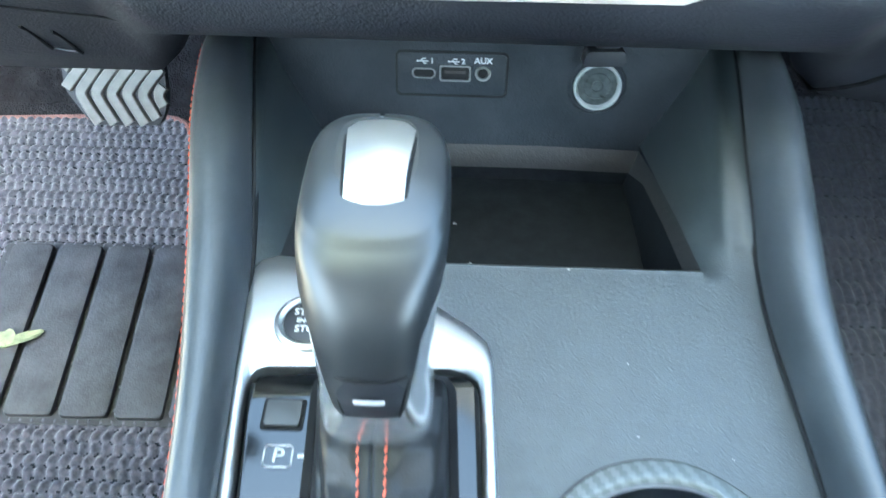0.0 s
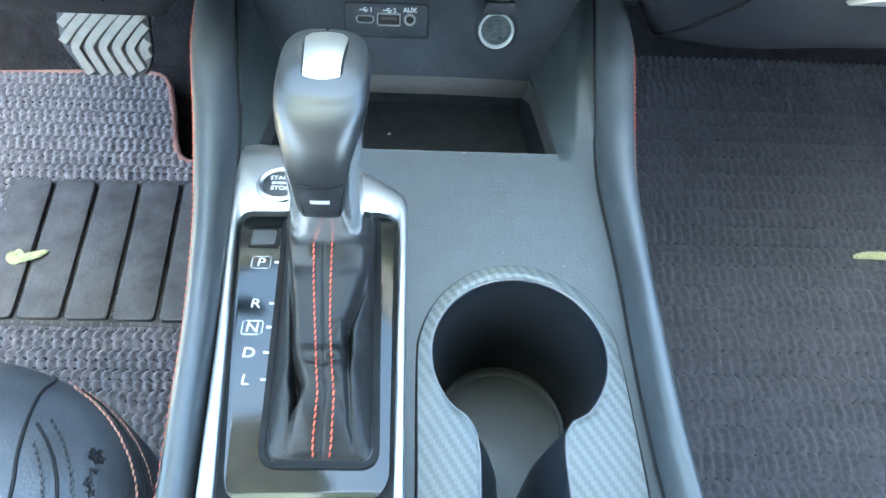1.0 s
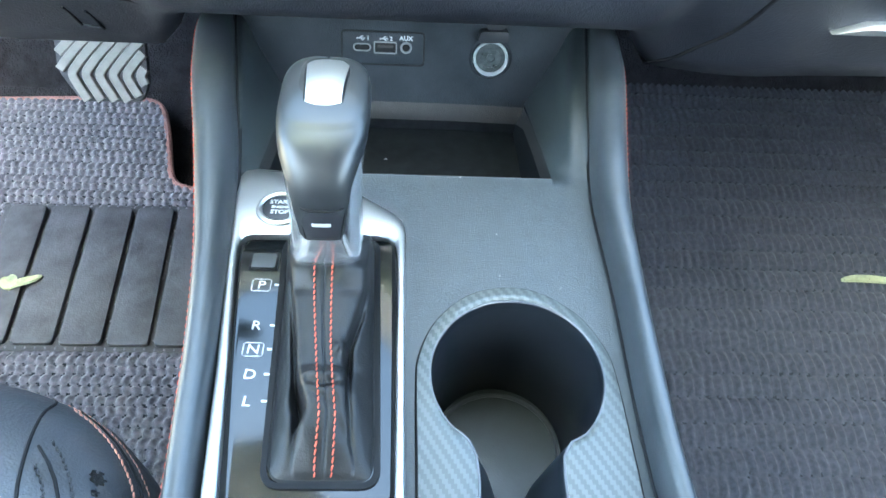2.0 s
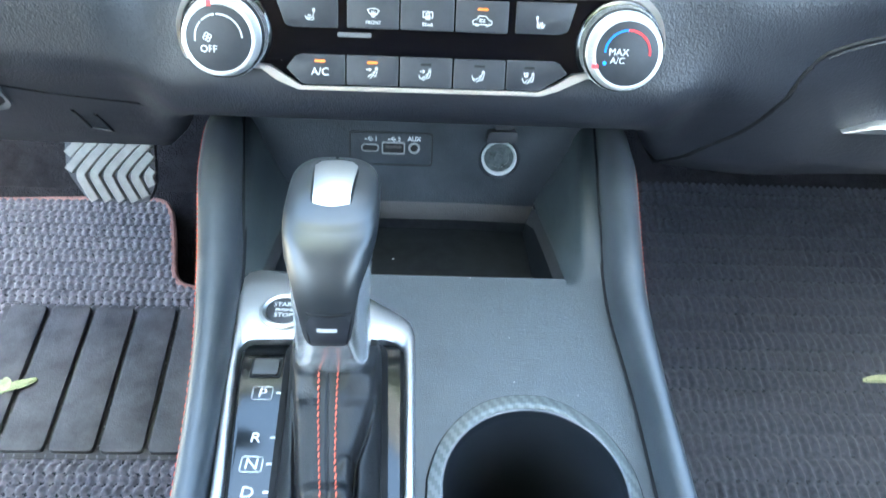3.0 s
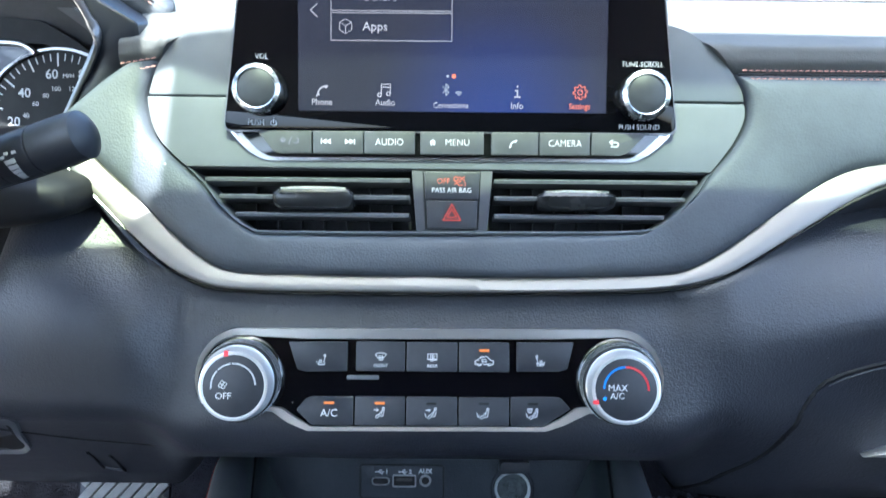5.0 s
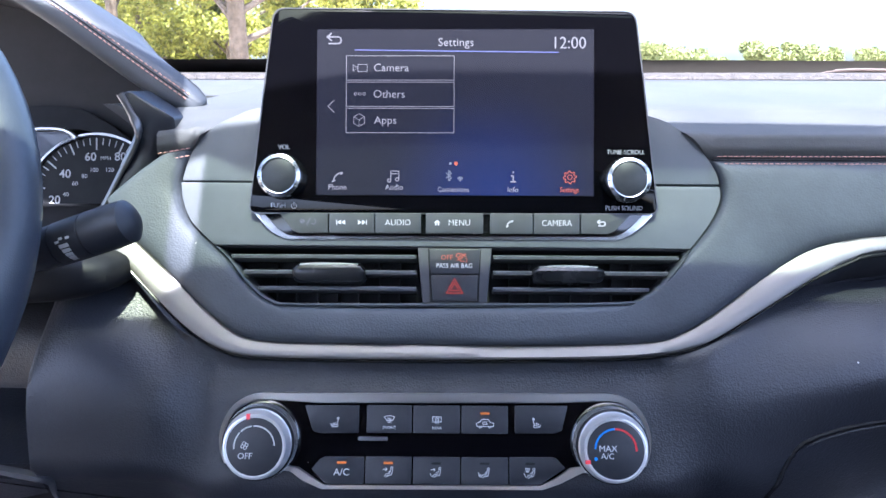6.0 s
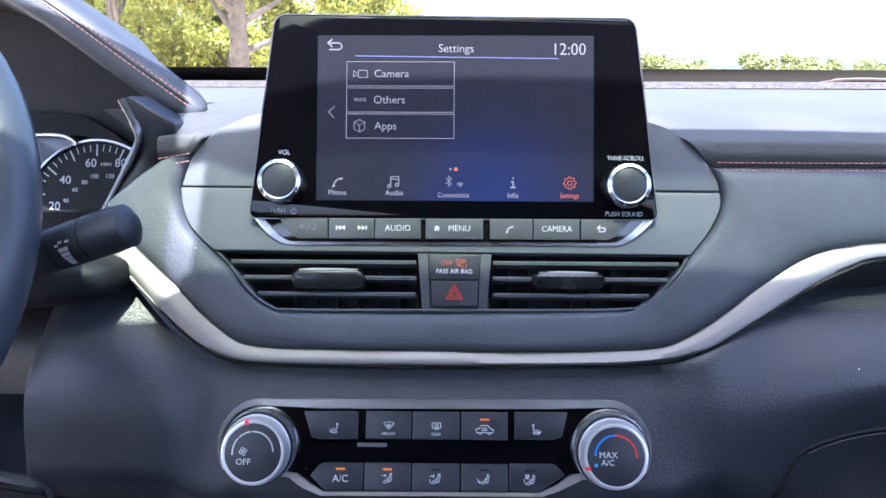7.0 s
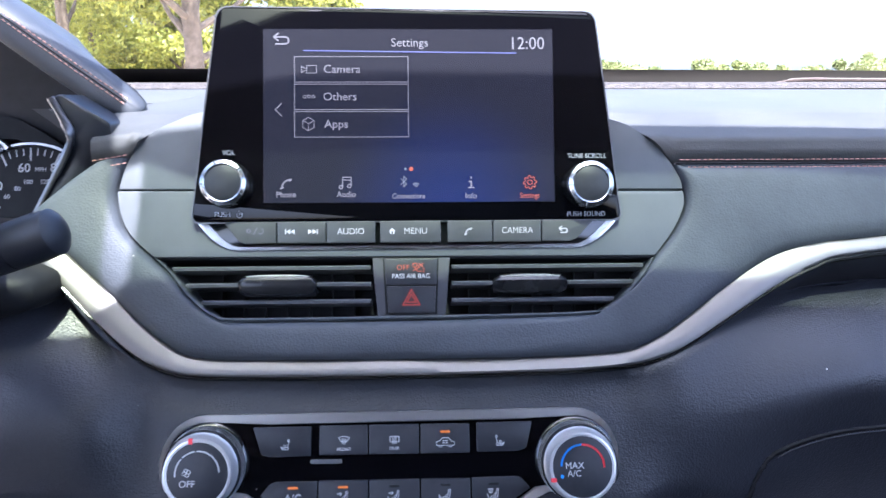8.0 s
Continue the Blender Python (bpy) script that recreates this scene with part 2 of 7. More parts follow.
WINDSHIELD = clear_glass("clear_windshield", (0.97, 0.985, 0.97), 0.06)
SUN_PANE = clear_glass("pale_green_sun_pane", (0.62, 0.68, 0.48), 0.06)
SHADE_BAND = clear_glass("green_shade_band", (0.225, 0.265, 0.19), 0.06)


# ---- mesh helpers ----
def thing(name, label, category, m=None, group="", kind=""):
    ob = new(name)
    ob.empty_display_size = 0.02
    if m is not None:
        ob.matrix_world = m
    return tagged(ob, label, category, group, kind)


def part(name, bm, mat, parent, label="", smooth=True, sharp=40):
    me = bpy.data.meshes.new(name)
    bmesh.ops.recalc_face_normals(bm, faces=bm.faces[:])
    bm.to_mesh(me)
    bm.free()
    me.materials.append(mat)
    if smooth:
        me.polygons.foreach_set("use_smooth", [True] * len(me.polygons))
        me.set_sharp_from_angle(angle=radians(sharp))
    ob = new(name, me)
    if parent is not None:
        ob.parent = parent
    return tagged(ob, label)


def spline(pts, n=8, closed=False):
    """A smooth line through the points (2D or 3D)."""
    p = [np.array(q, float) for q in pts]
    k = len(p)
    out = []
    for i in range(k if closed else k - 1):
        if closed:
            a, b, c, d = p[i - 1], p[i], p[(i + 1) % k], p[(i + 2) % k]
        else:
            a, b, c, d = p[max(i - 1, 0)], p[i], p[i + 1], p[min(i + 2, k - 1)]
        for j in range(n):
            t = j / n
            out.append(tuple(0.5 * (2 * b + (c - a) * t + (2 * a - 5 * b + 4 * c - d) * t * t + (3 * b - a - 3 * c + d) * t ** 3)))
    if not closed:
        out.append(tuple(p[-1]))
    return out


def resample(pts, n):
    """n points evenly spaced along a line."""
    p = np.array(pts, float)
    d = np.concatenate([[0], np.cumsum(np.linalg.norm(np.diff(p, axis=0), axis=1))])
    s = np.linspace(0, d[-1], n)
    return [tuple(np.interp(v, d, p[:, k]) for k in range(p.shape[1])) for v in s]


def at_x(pts, x):
    return float(np.interp(x, [q[0] for q in pts], [q[1] for q in pts]))


def rrect(cx, cy, w, h, r, n=5):
    """The outline of a rectangle with rounded corners."""
    out = []
    for sx, sy, a0 in ((1, 1, 0), (-1, 1, 90), (-1, -1, 180), (1, -1, 270)):
        for i in range(n + 1):
            a = radians(a0 + 90 * i / n)
            out.append((cx + sx * (w / 2 - r) + r * math.cos(a), cy + sy * (h / 2 - r) + r * math.sin(a)))
    return out


def rounded(pts, r, n=4):
    """A polygon with its corners rounded by about r."""
    out, k = [], len(pts)
    for i in range(k):
        a, b, c = (np.array(pts[j % k], float) for j in (i - 1, i, i + 1))
        u, v = a - b, c - b
        lu, lv = np.linalg.norm(u), np.linalg.norm(v)
        q = min(r, lu * 0.45, lv * 0.45)
        p0, p1 = b + u / lu * q, b + v / lv * q
        for j in range(n + 1):
            t = j / n
            out.append(tuple((1 - t) ** 2 * p0 + 2 * t * (1 - t) * b + t * t * p1))
    return out


def circle(cx, cy, r, n=32, ry=None):
    return [(cx + r * math.cos(2 * math.pi * i / n), cy + (ry or r) * math.sin(2 * math.pi * i / n)) for i in range(n)]


def slab(pts, w0, w1, bev=0.0006, seg=2, bm=None):
    """An outline raised from w0 to w1 with a rounded upper edge."""
    own = bmesh.new()
    low = [own.verts.new((x, y, w0)) for x, y in pts]
    top = [own.verts.new((x, y, w1)) for x, y in pts]
    k = len(pts)
    own.faces.new(low[::-1])
    own.faces.new(top)
    for i in range(k):
        own.faces.new((low[i], low[(i + 1) % k], top[(i + 1) % k], top[i]))
    if bev:
        own.edges.ensure_lookup_table()
        ring = [e for e in own.edges if e.verts[0].co.z == e.verts[1].co.z and abs(e.verts[0].co.z - w1) < 1e-9]
        bmesh.ops.bevel(own, geom=ring, offset=bev, segments=seg, affect="EDGES", profile=0.6, clamp_overlap=True)
    if bm is None:
        return own
    me = bpy.data.meshes.new("tmp")
    own.to_mesh(me)
    own.free()
    bm.from_mesh(me)
    bpy.data.meshes.remove(me)
    return bm


def frame_ring(outer, inner, w0, w1, inner_drop=0.0):
    """A flat frame between two outlines with equally many points."""
    bm = bmesh.new()
    k = len(outer)
    rows = [[bm.verts.new((x, y, w)) for x, y in line] for line, w in ((outer, w0), (outer, w1 - 0.0006), (
        [(o[0] * 0.93 + i[0] * 0.07, o[1] * 0.93 + i[1] * 0.07) for o, i in zip(outer, inner)], w1),
        ([(o[0] * 0.07 + i[0] * 0.93, o[1] * 0.07 + i[1] * 0.93) for o, i in zip(outer, inner)], w1 - inner_drop * 0.5),
        (inner, w1 - inner_drop - 0.0006), (inner, w0))]
    for a, b in zip(rows, rows[1:] + rows[:1]):
        for i in range(k):
            bm.faces.new((a[i], a[(i + 1) % k], b[(i + 1) % k], b[i]))
    return bm


def grid(rows, closed=False, cap=False, bm=None):
    """A skin over rows of points of equal length."""
    bm = bm or bmesh.new()
    vs = [[bm.verts.new(p) for p in row] for row in rows]
    k = len(rows[0])
    for a, b in zip(vs, vs[1:]):
        for i in range(k if closed else k - 1):
            j = (i + 1) % k
            bm.faces.new((a[i], a[j], b[j], b[i]))
    if cap:
        bm.faces.new(vs[0][::-1])
        bm.faces.new(vs[-1])
    return bm


def thick(rows, depth, closed=False):
    """A skin with a back side, shifted by depth, and closed edges."""
    bm = grid(rows, closed)
    d = Vector(depth)
    n = len(bm.faces)
    geo = bmesh.ops.extrude_face_region(bm, geom=bm.faces[:])
    bmesh.ops.translate(bm, vec=d, verts=[v for v in geo["geom"] if isinstance(v, bmesh.types.BMVert)])
    return bm


def lathe(profile, n=40, centre=(0, 0), squash=1.0):
    """A turned body about local z: profile of (radius, height)."""
    rows = [[(centre[0] + r * math.cos(2 * math.pi * i / n), centre[1] + squash * r * math.sin(2 * math.pi * i / n), h) for i in range(n)] for r, h in profile]
    return grid(rows, closed=True, cap=True)


def tube(path, radius, n=8, bm=None, flat=1.0):
    """A round cord along a line of 3D points; radius may be a list."""
    p = [Vector(q) for q in path]
    rows, up = [], Vector((0.13, 0.31, 0.94))
    for i, q in enumerate(p):
        d = (p[min(i + 1, len(p) - 1)] - p[max(i - 1, 0)]).normalized()
        a = d.cross(up)
        a = (a if a.length > 1e-3 else d.cross(Vector((1, 0, 0)))).normalized()
        b = a.cross(d)
        r = radius[i] if isinstance(radius, (list, tuple)) else radius
        rows.append([q + r * (math.cos(2 * math.pi * j / n) * a + flat * math.sin(2 * math.pi * j / n) * b) for j in range(n)])
    return grid(rows, closed=True, cap=True, bm=bm)


def stitches(path, length, gap, radius, lean=0.0):
    """Short thread lengths laid end to end along a line."""
    p = np.array(path, float)
    d = np.concatenate([[0], np.cumsum(np.linalg.norm(np.diff(p, axis=0), axis=1))])
    at = lambda s: Vector([np.interp(s, d, p[:, k]) for k in range(3)])
    bm, s = bmesh.new(), 0.0
    while s + length < d[-1]:
        a, b = at(s), at(s + length)
        side = (b - a).cross(Vector((0.1, -0.4, 0.9))).normalized() * lean
        a, b = a - side, b + side
        m = (a + b) / 2 + Vector((0, -0.2, 0.5)) * radius
        tube([a, a.lerp(m, 0.6) + (m - (a + b) / 2) * 0.6, m, b.lerp(m, 0.6) + (m - (a + b) / 2) * 0.6, b], [radius * 0.5, radius, radius, radius, radius * 0.5], 5, bm)
        s += length + gap
    return bm


def strokes(lines, width, w=0.0, high=0.00015, bm=None):
    """Flat printed lines: lists of 2D points, drawn at height w."""
    bm = bm or bmesh.new()
    for line in lines:
        for (x0, y0), (x1, y1) in zip(line, line[1:]):
            dx, dy = x1 - x0, y1 - y0
            k = math.hypot(dx, dy) or 1
            ex, ey = dx / k * width * 0.5, dy / k * width * 0.5
            q = [(x0 - ex - ey, y0 - ey + ex), (x0 - ex + ey, y0 - ey - ex), (x1 + ex + ey, y1 + ey - ex), (x1 + ex - ey, y1 + ey + ex)]
            lo = [bm.verts.new((x, y, w)) for x, y in q]
            hi = [bm.verts.new((x, y, w + high)) for x, y in q]
            bm.faces.new(hi)
            for i in range(4):
                bm.faces.new((lo[i], lo[(i + 1) % 4], hi[(i + 1) % 4], hi[i]))
    return bm


def arc(cx, cy, r, a0, a1, n=10, ry=None):
    return [(cx + r * math.cos(radians(a0 + (a1 - a0) * i / n)), cy + (ry or r) * math.sin(radians(a0 + (a1 - a0) * i / n))) for i in range(n + 1)]


def lettering(name, body, size, x, y, w, mat, parent, stretch=1.0, turn=0.0, bold=0.0, label=""):
    """Raised print, centred at (x, y); size is the height of a capital."""
    cu = bpy.data.curves.new("tmp_text", "FONT")
    cu.body, cu.size, cu.align_x, cu.align_y = body, size / 0.69, "CENTER", "CENTER"
    cu.extrude, cu.offset, cu.resolution_u = 0.00008, bold, 3
    tmp = bpy.data.objects.new("tmp_text", cu)
    me = bpy.data.meshes.new_from_object(tmp)
    bpy.data.objects.remove(tmp)
    bpy.data.curves.remove(cu)
    me.transform(pose(x, y, w, 0, 0, turn) @ Matrix.Diagonal((stretch, 1, 1, 1)))
    me.name = name
    me.materials.clear()
    me.materials.append(mat)
    ob = new(name, me)
    ob.parent = parent
    return tagged(ob, label)


# the four leaning faces that most things sit on
FACE = pose(0, 0.36, 0.42, 68.74)        # centre stack: x across, y up the face, z out
SCREEN = pose(0, 0.42, 0.59, 77.5)       # screen glass
DECK = pose(0, 0.2, 0.328, 5)            # console top
FLOOR = pose(0, 0.44, 0.012, 6.8)        # footwell floor


def face(x, v, w=0.0):
    return tuple(FACE @ Vector((x, v, w)))


def smooth(a, b, x):
    t = min(1, max(0, (x - a) / (b - a)))
    return t * t * (3 - 2 * t)


# ---- the car's shell and the outside ----
def box(x0, x1, y0, y1, z0, z1, bm=None, bev=0.0):
    own = bmesh.new() if bm is None else bm
    vs = [own.verts.new((x, y, z)) for z in (z0, z1) for x, y in ((x0, y0), (x1, y0), (x1, y1), (x0, y1))]
    for f in ((3, 2, 1, 0), (4, 5, 6, 7), (0, 1, 5, 4), (1, 2, 6, 5), (2, 3, 7, 6), (3, 0, 4, 7)):
        own.faces.new([vs[i] for i in f])
    if bev:
        bmesh.ops.bevel(own, geom=own.edges[:], offset=bev, segments=2, affect="EDGES")
    return own


def setting(name, bm, mat, label, category, smooth_it=True):
    return tagged(part(name, bm, mat, None, smooth=smooth_it), label, category, kind="structure")


# carpeted floor: level under the seats, rising to the bulkhead
floor_line = [(-1.7, 0.0), (0.05, -0.012), (0.3, -0.006), (0.62, 0.022), (0.80, 0.042), (0.87, 0.20), (0.90, 0.40)]
setting("floor", thick([[(x, y, z - 0.008) for y, z in floor_line] for x in np.linspace(-0.72, 0.72, 9)], (0, 0, -0.03)), CARPET,
        "dark charcoal carpeted car floor rising to the bulkhead", "floor")
setting("wall_front", box(-0.74, 0.74, 0.90, 0.93, -0.05, 0.645), DEEP, "black sound-deadened bulkhead behind the dashboard", "wall", False)
# unseen cabin walls; their heights are set by the outside light they stop
setting("wall_left", box(-0.76, -0.72, -1.7, 0.93, -0.05, 0.25), DASH_HARD, "low unseen dark grey wall on the driver side, letting light in", "wall", False)
setting("wall_right", box(0.72, 0.76, -1.7, 0.93, -0.05, 0.63), DASH_HARD, "dark grey plastic door trim below the window line", "wall", False)
setting("wall_back", box(-0.76, 0.76, -1.74, -1.70, -0.05, 1.16), DASH_HARD, "dark upholstered rear seat wall closing the cabin", "wall", False)
# rear side walls added to keep window light off rear-facing parts
for side, name in ((-1, "wall_rear_left"), (1, "wall_rear_right")):
    setting(name, box(min(side * 0.64, side * 0.76), max(side * 0.64, side * 0.76), -1.7, -0.20, -0.05, 0.56), LINER, "plain unseen rear side wall added to hold back window light", "wall", False)
HEADER_Y, HEADER_Z, COWL_Y, COWL_Z = 0.070, 1.12, 0.95, 0.672


# moves the unseen header's outline sideways to keep its shadow edges in place
HEADER_SHIFT = 0.018


# the extra driver-side setback is added to shape the sun patch
def header_bow(x):
    x = x - HEADER_SHIFT
    return -0.10 * (min(x, 0.0) / 0.7) ** 2 - 0.021 * smooth(-0.15, -0.185, x)


xs = np.concatenate([np.linspace(-0.62, -0.14, 30), np.linspace(-0.134, -0.03, 36), np.linspace(-0.01, 0.62, 40)])
roof_rows = []
for x in xs:
    roof_rows.append([(x, y, HEADER_Z + 0.04 * (1 - ((y + 0.7) / 0.85) ** 2) - 0.05 * (x / 0.62) ** 2) for y in np.linspace(HEADER_Y + header_bow(x), -1.72, 10)])
setting("ceiling", thick(roof_rows, (0, 0, 0.010)), LINER, "grey fabric headliner of the car roof", "ceiling")


def windshield_point(x, s):
    bow = header_bow(x)
    y0, z0 = COWL_Y + 0.6 * bow, COWL_Z
    y1, z1 = HEADER_Y + bow, HEADER_Z - 0.05 * (x / 0.62) ** 2 + 0.012
    k = 0.70 - 0.10 * s
    return (x * k / 0.62, y0 + (y1 - y0) * s, z0 + (z1 - z0) * s)


def band_edge(x):
    """Where the clear glass ends; an added sun-blocking sheet reaches lower before the driver."""
    x = x - HEADER_SHIFT
    return 0.847 + 0.012 * smooth(-0.05, -0.15, x) - (0.155 + 0.035 * smooth(-0.18, -0.32, x)) * smooth(-0.180, -0.186, x)


def band_end(x):
    return 0.895 - 0.07 * smooth(-0.12, -0.22, x - HEADER_SHIFT)


glass = setting("window_1", grid([[windshield_point(x, s) for s in np.linspace(0.0, band_edge(x), 6)] for x in xs]), WINDSHIELD,
                "clear laminated windshield glass above the dashboard", "window")
glass.visible_shadow = False
# the paler driver-side pane is added so the sun patch comes out stronger
for name, mat, cols, label in (("window_2", SHADE_BAND, [x for x in xs if x > -0.166 + HEADER_SHIFT], "green tinted shade band along the windshield top"),
                               ("window_3", SUN_PANE, [x for x in xs if x < -0.160 + HEADER_SHIFT], "unseen paler pane added to let more sun in before the driver")):
    setting(name, grid([[windshield_point(x, s) for s in np.linspace(band_end(x) + 0.002, 1.0, 4)] for x in cols]), mat, label, "window")
# unseen sheet added to shade the hood, pale to brighten the gloss panel's reflection
sun_blocker = thick([[tuple(Vector(windshield_point(x, s)) + Vector((0, -0.002, -0.004))) for s in np.linspace(band_edge(x), band_end(x), 4)] for x in xs], (0, 0.004, 0.006))
setting("trim", sun_blocker, SUN_BLOCKER, "pale grey header border with an unseen sheet added to block sun", "trim")
frit = thick([[tuple(Vector(windshield_point(x, s)) + Vector((0, -0.004, 0))) for s in (-0.03, 0.045)] for x in xs], (0, 0.003, 0))
setting("trim", frit, DEEP, "black ceramic border along the windshield base", "trim")
# thin tan line, drawn as a cord in front of the black border
tan_cord = spline([(0.452, 0.906, 0.6765), (0.470, 0.905, 0.6790), (0.499, 0.904, 0.6803), (0.532, 0.900, 0.6795), (0.62, 0.87, 0.678)], 6)
setting("trim", tube(tan_cord, [0.0015] * 6 + [0.0032] * (len(tan_cord) - 6), 8, flat=0.8), material("tan_cord_surface", (0.060, 0.042, 0.034), 0.6, mottle=0.3, mottle_size=0.02), "thin tan cord at the windshield base", "trim")
for side in (-1, 1):
    pil = [windshield_point(side * 0.62, s) for s in np.linspace(0, 1, 8)]
    setting("a_pillar", tube([Vector(p) + Vector((side * 0.03, 0, 0)) for p in pil], 0.035, 10), LINER, "charcoal trimmed windshield pillar", "pillar")

# the ground outside and far trees
outside = material("sunlit_concrete_ground", (0.50, 0.43, 0.34), 0.9, mottle=0.3, mottle_size=3.0)
gr = [[(r * math.cos(a), r * math.sin(a), -0.45) for a in np.linspace(0, 2 * math.pi, 25)[:-1]] for r in (0.02, 2.5, 20, 150, 2500)]
setting("ground", grid(gr, closed=True), outside, "pale sunlit concrete parking ground round the car", "ground")


def leaf_material(name, dark, light):
    mat = material(name, dark, 0.6)
    n, l = mat.node_tree.nodes, mat.node_tree.links
    b = n["Principled BSDF"]
    geo = n.new("ShaderNodeNewGeometry")
    mix = n.new("ShaderNodeMix")
    mix.data_type = "RGBA"
    mix.inputs[6].default_value, mix.inputs[7].default_value = (*dark, 1), (*light, 1)
    l.new(geo.outputs["Random Per Island"], mix.inputs[0])
    l.new(mix.outputs[2], b.inputs["Base Color"])
    b.inputs["Transmission Weight"].default_value = 0.0
    b.inputs["Subsurface Weight"].default_value = 0.0
    return mat


LEAVES = leaf_material("spring_leaves", (0.13, 0.155, 0.014), (0.38, 0.375, 0.05))
# distance haze is put into these leaf colours, duller than the near trees
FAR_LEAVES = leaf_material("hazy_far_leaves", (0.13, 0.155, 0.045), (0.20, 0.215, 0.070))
BARK = material("pale_brown_bark", (0.105, 0.080, 0.058), 0.9, grain=0.8, grain_size=0.03, mottle=0.5, mottle_size=0.2)


def foliage(clumps, leaves, size, seed):
    """Many small leaves gathered in uneven clumps."""
    rng = np.random.RandomState(seed)
    unit_rows = lambda m: m / np.linalg.norm(m, axis=1, keepdims=True)
    c = np.repeat(np.array(clumps, float), leaves, axis=0)
    n = len(c)
    d = unit_rows(rng.normal(size=(n, 3))) * (c[:, 3:] * rng.uniform(0.15, 1.0, (n, 1)))
    a = unit_rows(rng.normal(size=(n, 3)))
    b = rng.normal(size=(n, 3))
    b = unit_rows(b - a * np.sum(a * b, axis=1, keepdims=True))
    k = size * rng.uniform(0.6, 1.4, (n, 1))
    c = c[:, :3] + d * (1, 1, 0.8)
    verts = np.stack([c - a * k, c - b * k * 0.45, c + a * k, c + b * k * 0.45], 1).reshape(-1, 3).tolist()
    faces = np.arange(4 * n).reshape(-1, 4).tolist()
    me = bpy.data.meshes.new("crown")
    me.from_pydata(verts, [], faces)
    return me


def tree(x, y, high, spread, label, leaves=LEAVES, count=7000, size=0.075, seed=1, group="", trunk_r=0.17):
    rng = np.random.RandomState(seed)
    root = thing("tree", label, "tree", pose(x, y, -0.45), group)
    bm = tube([(0, 0, 0), (0.05, 0, high * 0.25), (0.0, 0.05, high * 0.5), (0.1, 0.1, high * 0.85)], [trunk_r * 1.25, trunk_r, trunk_r * 0.85, trunk_r * 0.3], 10)
    part("trunk", bm, BARK, root)
    clumps = []
    for i in range(9):
        a, z = rng.uniform(0, 6.28), high * rng.uniform(0.32, 0.9)
        r = spread * rng.uniform(0.45, 1.0)
        tip = (r * math.cos(a), r * math.sin(a), z + high * 0.12)
        part("limb", tube([(0, 0, z * 0.8), (tip[0] * 0.5, tip[1] * 0.5, z), tip], [trunk_r * 0.45, trunk_r * 0.3, trunk_r * 0.1], 6), BARK, root)
        for _ in range(4):
            clumps.append((tip[0] + rng.normal() * spread * 0.25, tip[1] + rng.normal() * spread * 0.25, tip[2] + rng.normal() * high * 0.10, spread * rng.uniform(0.16, 0.34)))
    me = foliage(clumps, count // 4, size, seed)
    me.materials.append(leaves)
    crown = new("crown", me)
    crown.parent = root
    return root


tree(-5.2, 18.0, 7.5, 3.4, "sunlit yellow-green shade tree with a pale trunk", seed=3, trunk_r=0.22)
tree(-9.5, 21.0, 8.0, 3.6, "sunlit yellow-green leafy tree beside the parking ground", seed=5)
for i, (x, y, h) in enumerate(((-9.0, 30, 6.5), (-13.0, 31, 6.0), (-17.0, 33, 7.0), (-5.5, 33, 6.0))):
    tree(x, y, h, 3.4, "leafy spring tree behind the first row of trees", count=5000, size=0.09, seed=40 + i, group="trees behind", trunk_r=0.14)
tree(-13.5, 26.0, 8.5, 4.0, "broad leafy tree with bright spring foliage", seed=8)
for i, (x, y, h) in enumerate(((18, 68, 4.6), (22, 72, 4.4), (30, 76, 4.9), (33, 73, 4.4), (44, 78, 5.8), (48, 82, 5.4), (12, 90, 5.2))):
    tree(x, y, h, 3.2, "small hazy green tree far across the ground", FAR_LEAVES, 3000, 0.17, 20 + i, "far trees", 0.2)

# ---- dashboard ----
dash = thing("dashboard", "dark slate soft-touch dashboard with satin silver trim and stitched pad", "dashboard", pose(0, 0.45, 0.30))
TO_DASH = pose(0, 0.45, 0.30).inverted()


def dpart(name, bm, mat, label="", sharp=40):
    """A part of the dashboard whose points are given in the car's own axes."""
    bmesh.ops.transform(bm, matrix=TO_DASH, verts=bm.verts[:])
    return part(name, bm, mat, dash, label, sharp=sharp)


# the silver strip: low and level in the middle, swept up at both sides
strip_top = spline([(-0.224, 0.1705), (-0.2049, 0.153), (-0.1813, 0.1296), (-0.1619, 0.109), (-0.1432, 0.0933), (-0.1251, 0.0872), (-0.0723, 0.0861), (0, 0.0856),
                    (0.0675, 0.0859), (0.1196, 0.0878), (0.137, 0.0917), (0.1548, 0.1002), (0.1728, 0.1119), (0.2093, 0.1373), (0.2276, 0.1467), (0.2456, 0.1522), (0.2698, 0.156), (0.36, 0.160), (0.70, 0.160)], 6)
strip_low = spline([(-0.234, 0.1640), (-0.217, 0.1463), (-0.1945, 0.1237), (-0.1721, 0.1018), (-0.1534, 0.088), (-0.1353, 0.0805), (-0.1141, 0.0786), (-0.0723, 0.0778), (0, 0.0778),
                    (0.0675, 0.0787), (0.102, 0.0797), (0.1297, 0.0822), (0.1472, 0.0863), (0.1649, 0.0944), (0.2082, 0.121), (0.2264, 0.1317), (0.2445, 0.1397), (0.2689, 0.1463), (0.36, 0.151), (0.70, 0.151)], 6)
CENTRE = -0.0125


def recede(x):
    """How far the face turns away towards the doors."""
    return 0.10 * max(0, abs(x - CENTRE) - 0.24) ** 1.5


def on_face(x, v, w=0.0):
    p = FACE @ Vector((x, v, w))
    return (p.x, p.y + recede(x), p.z)


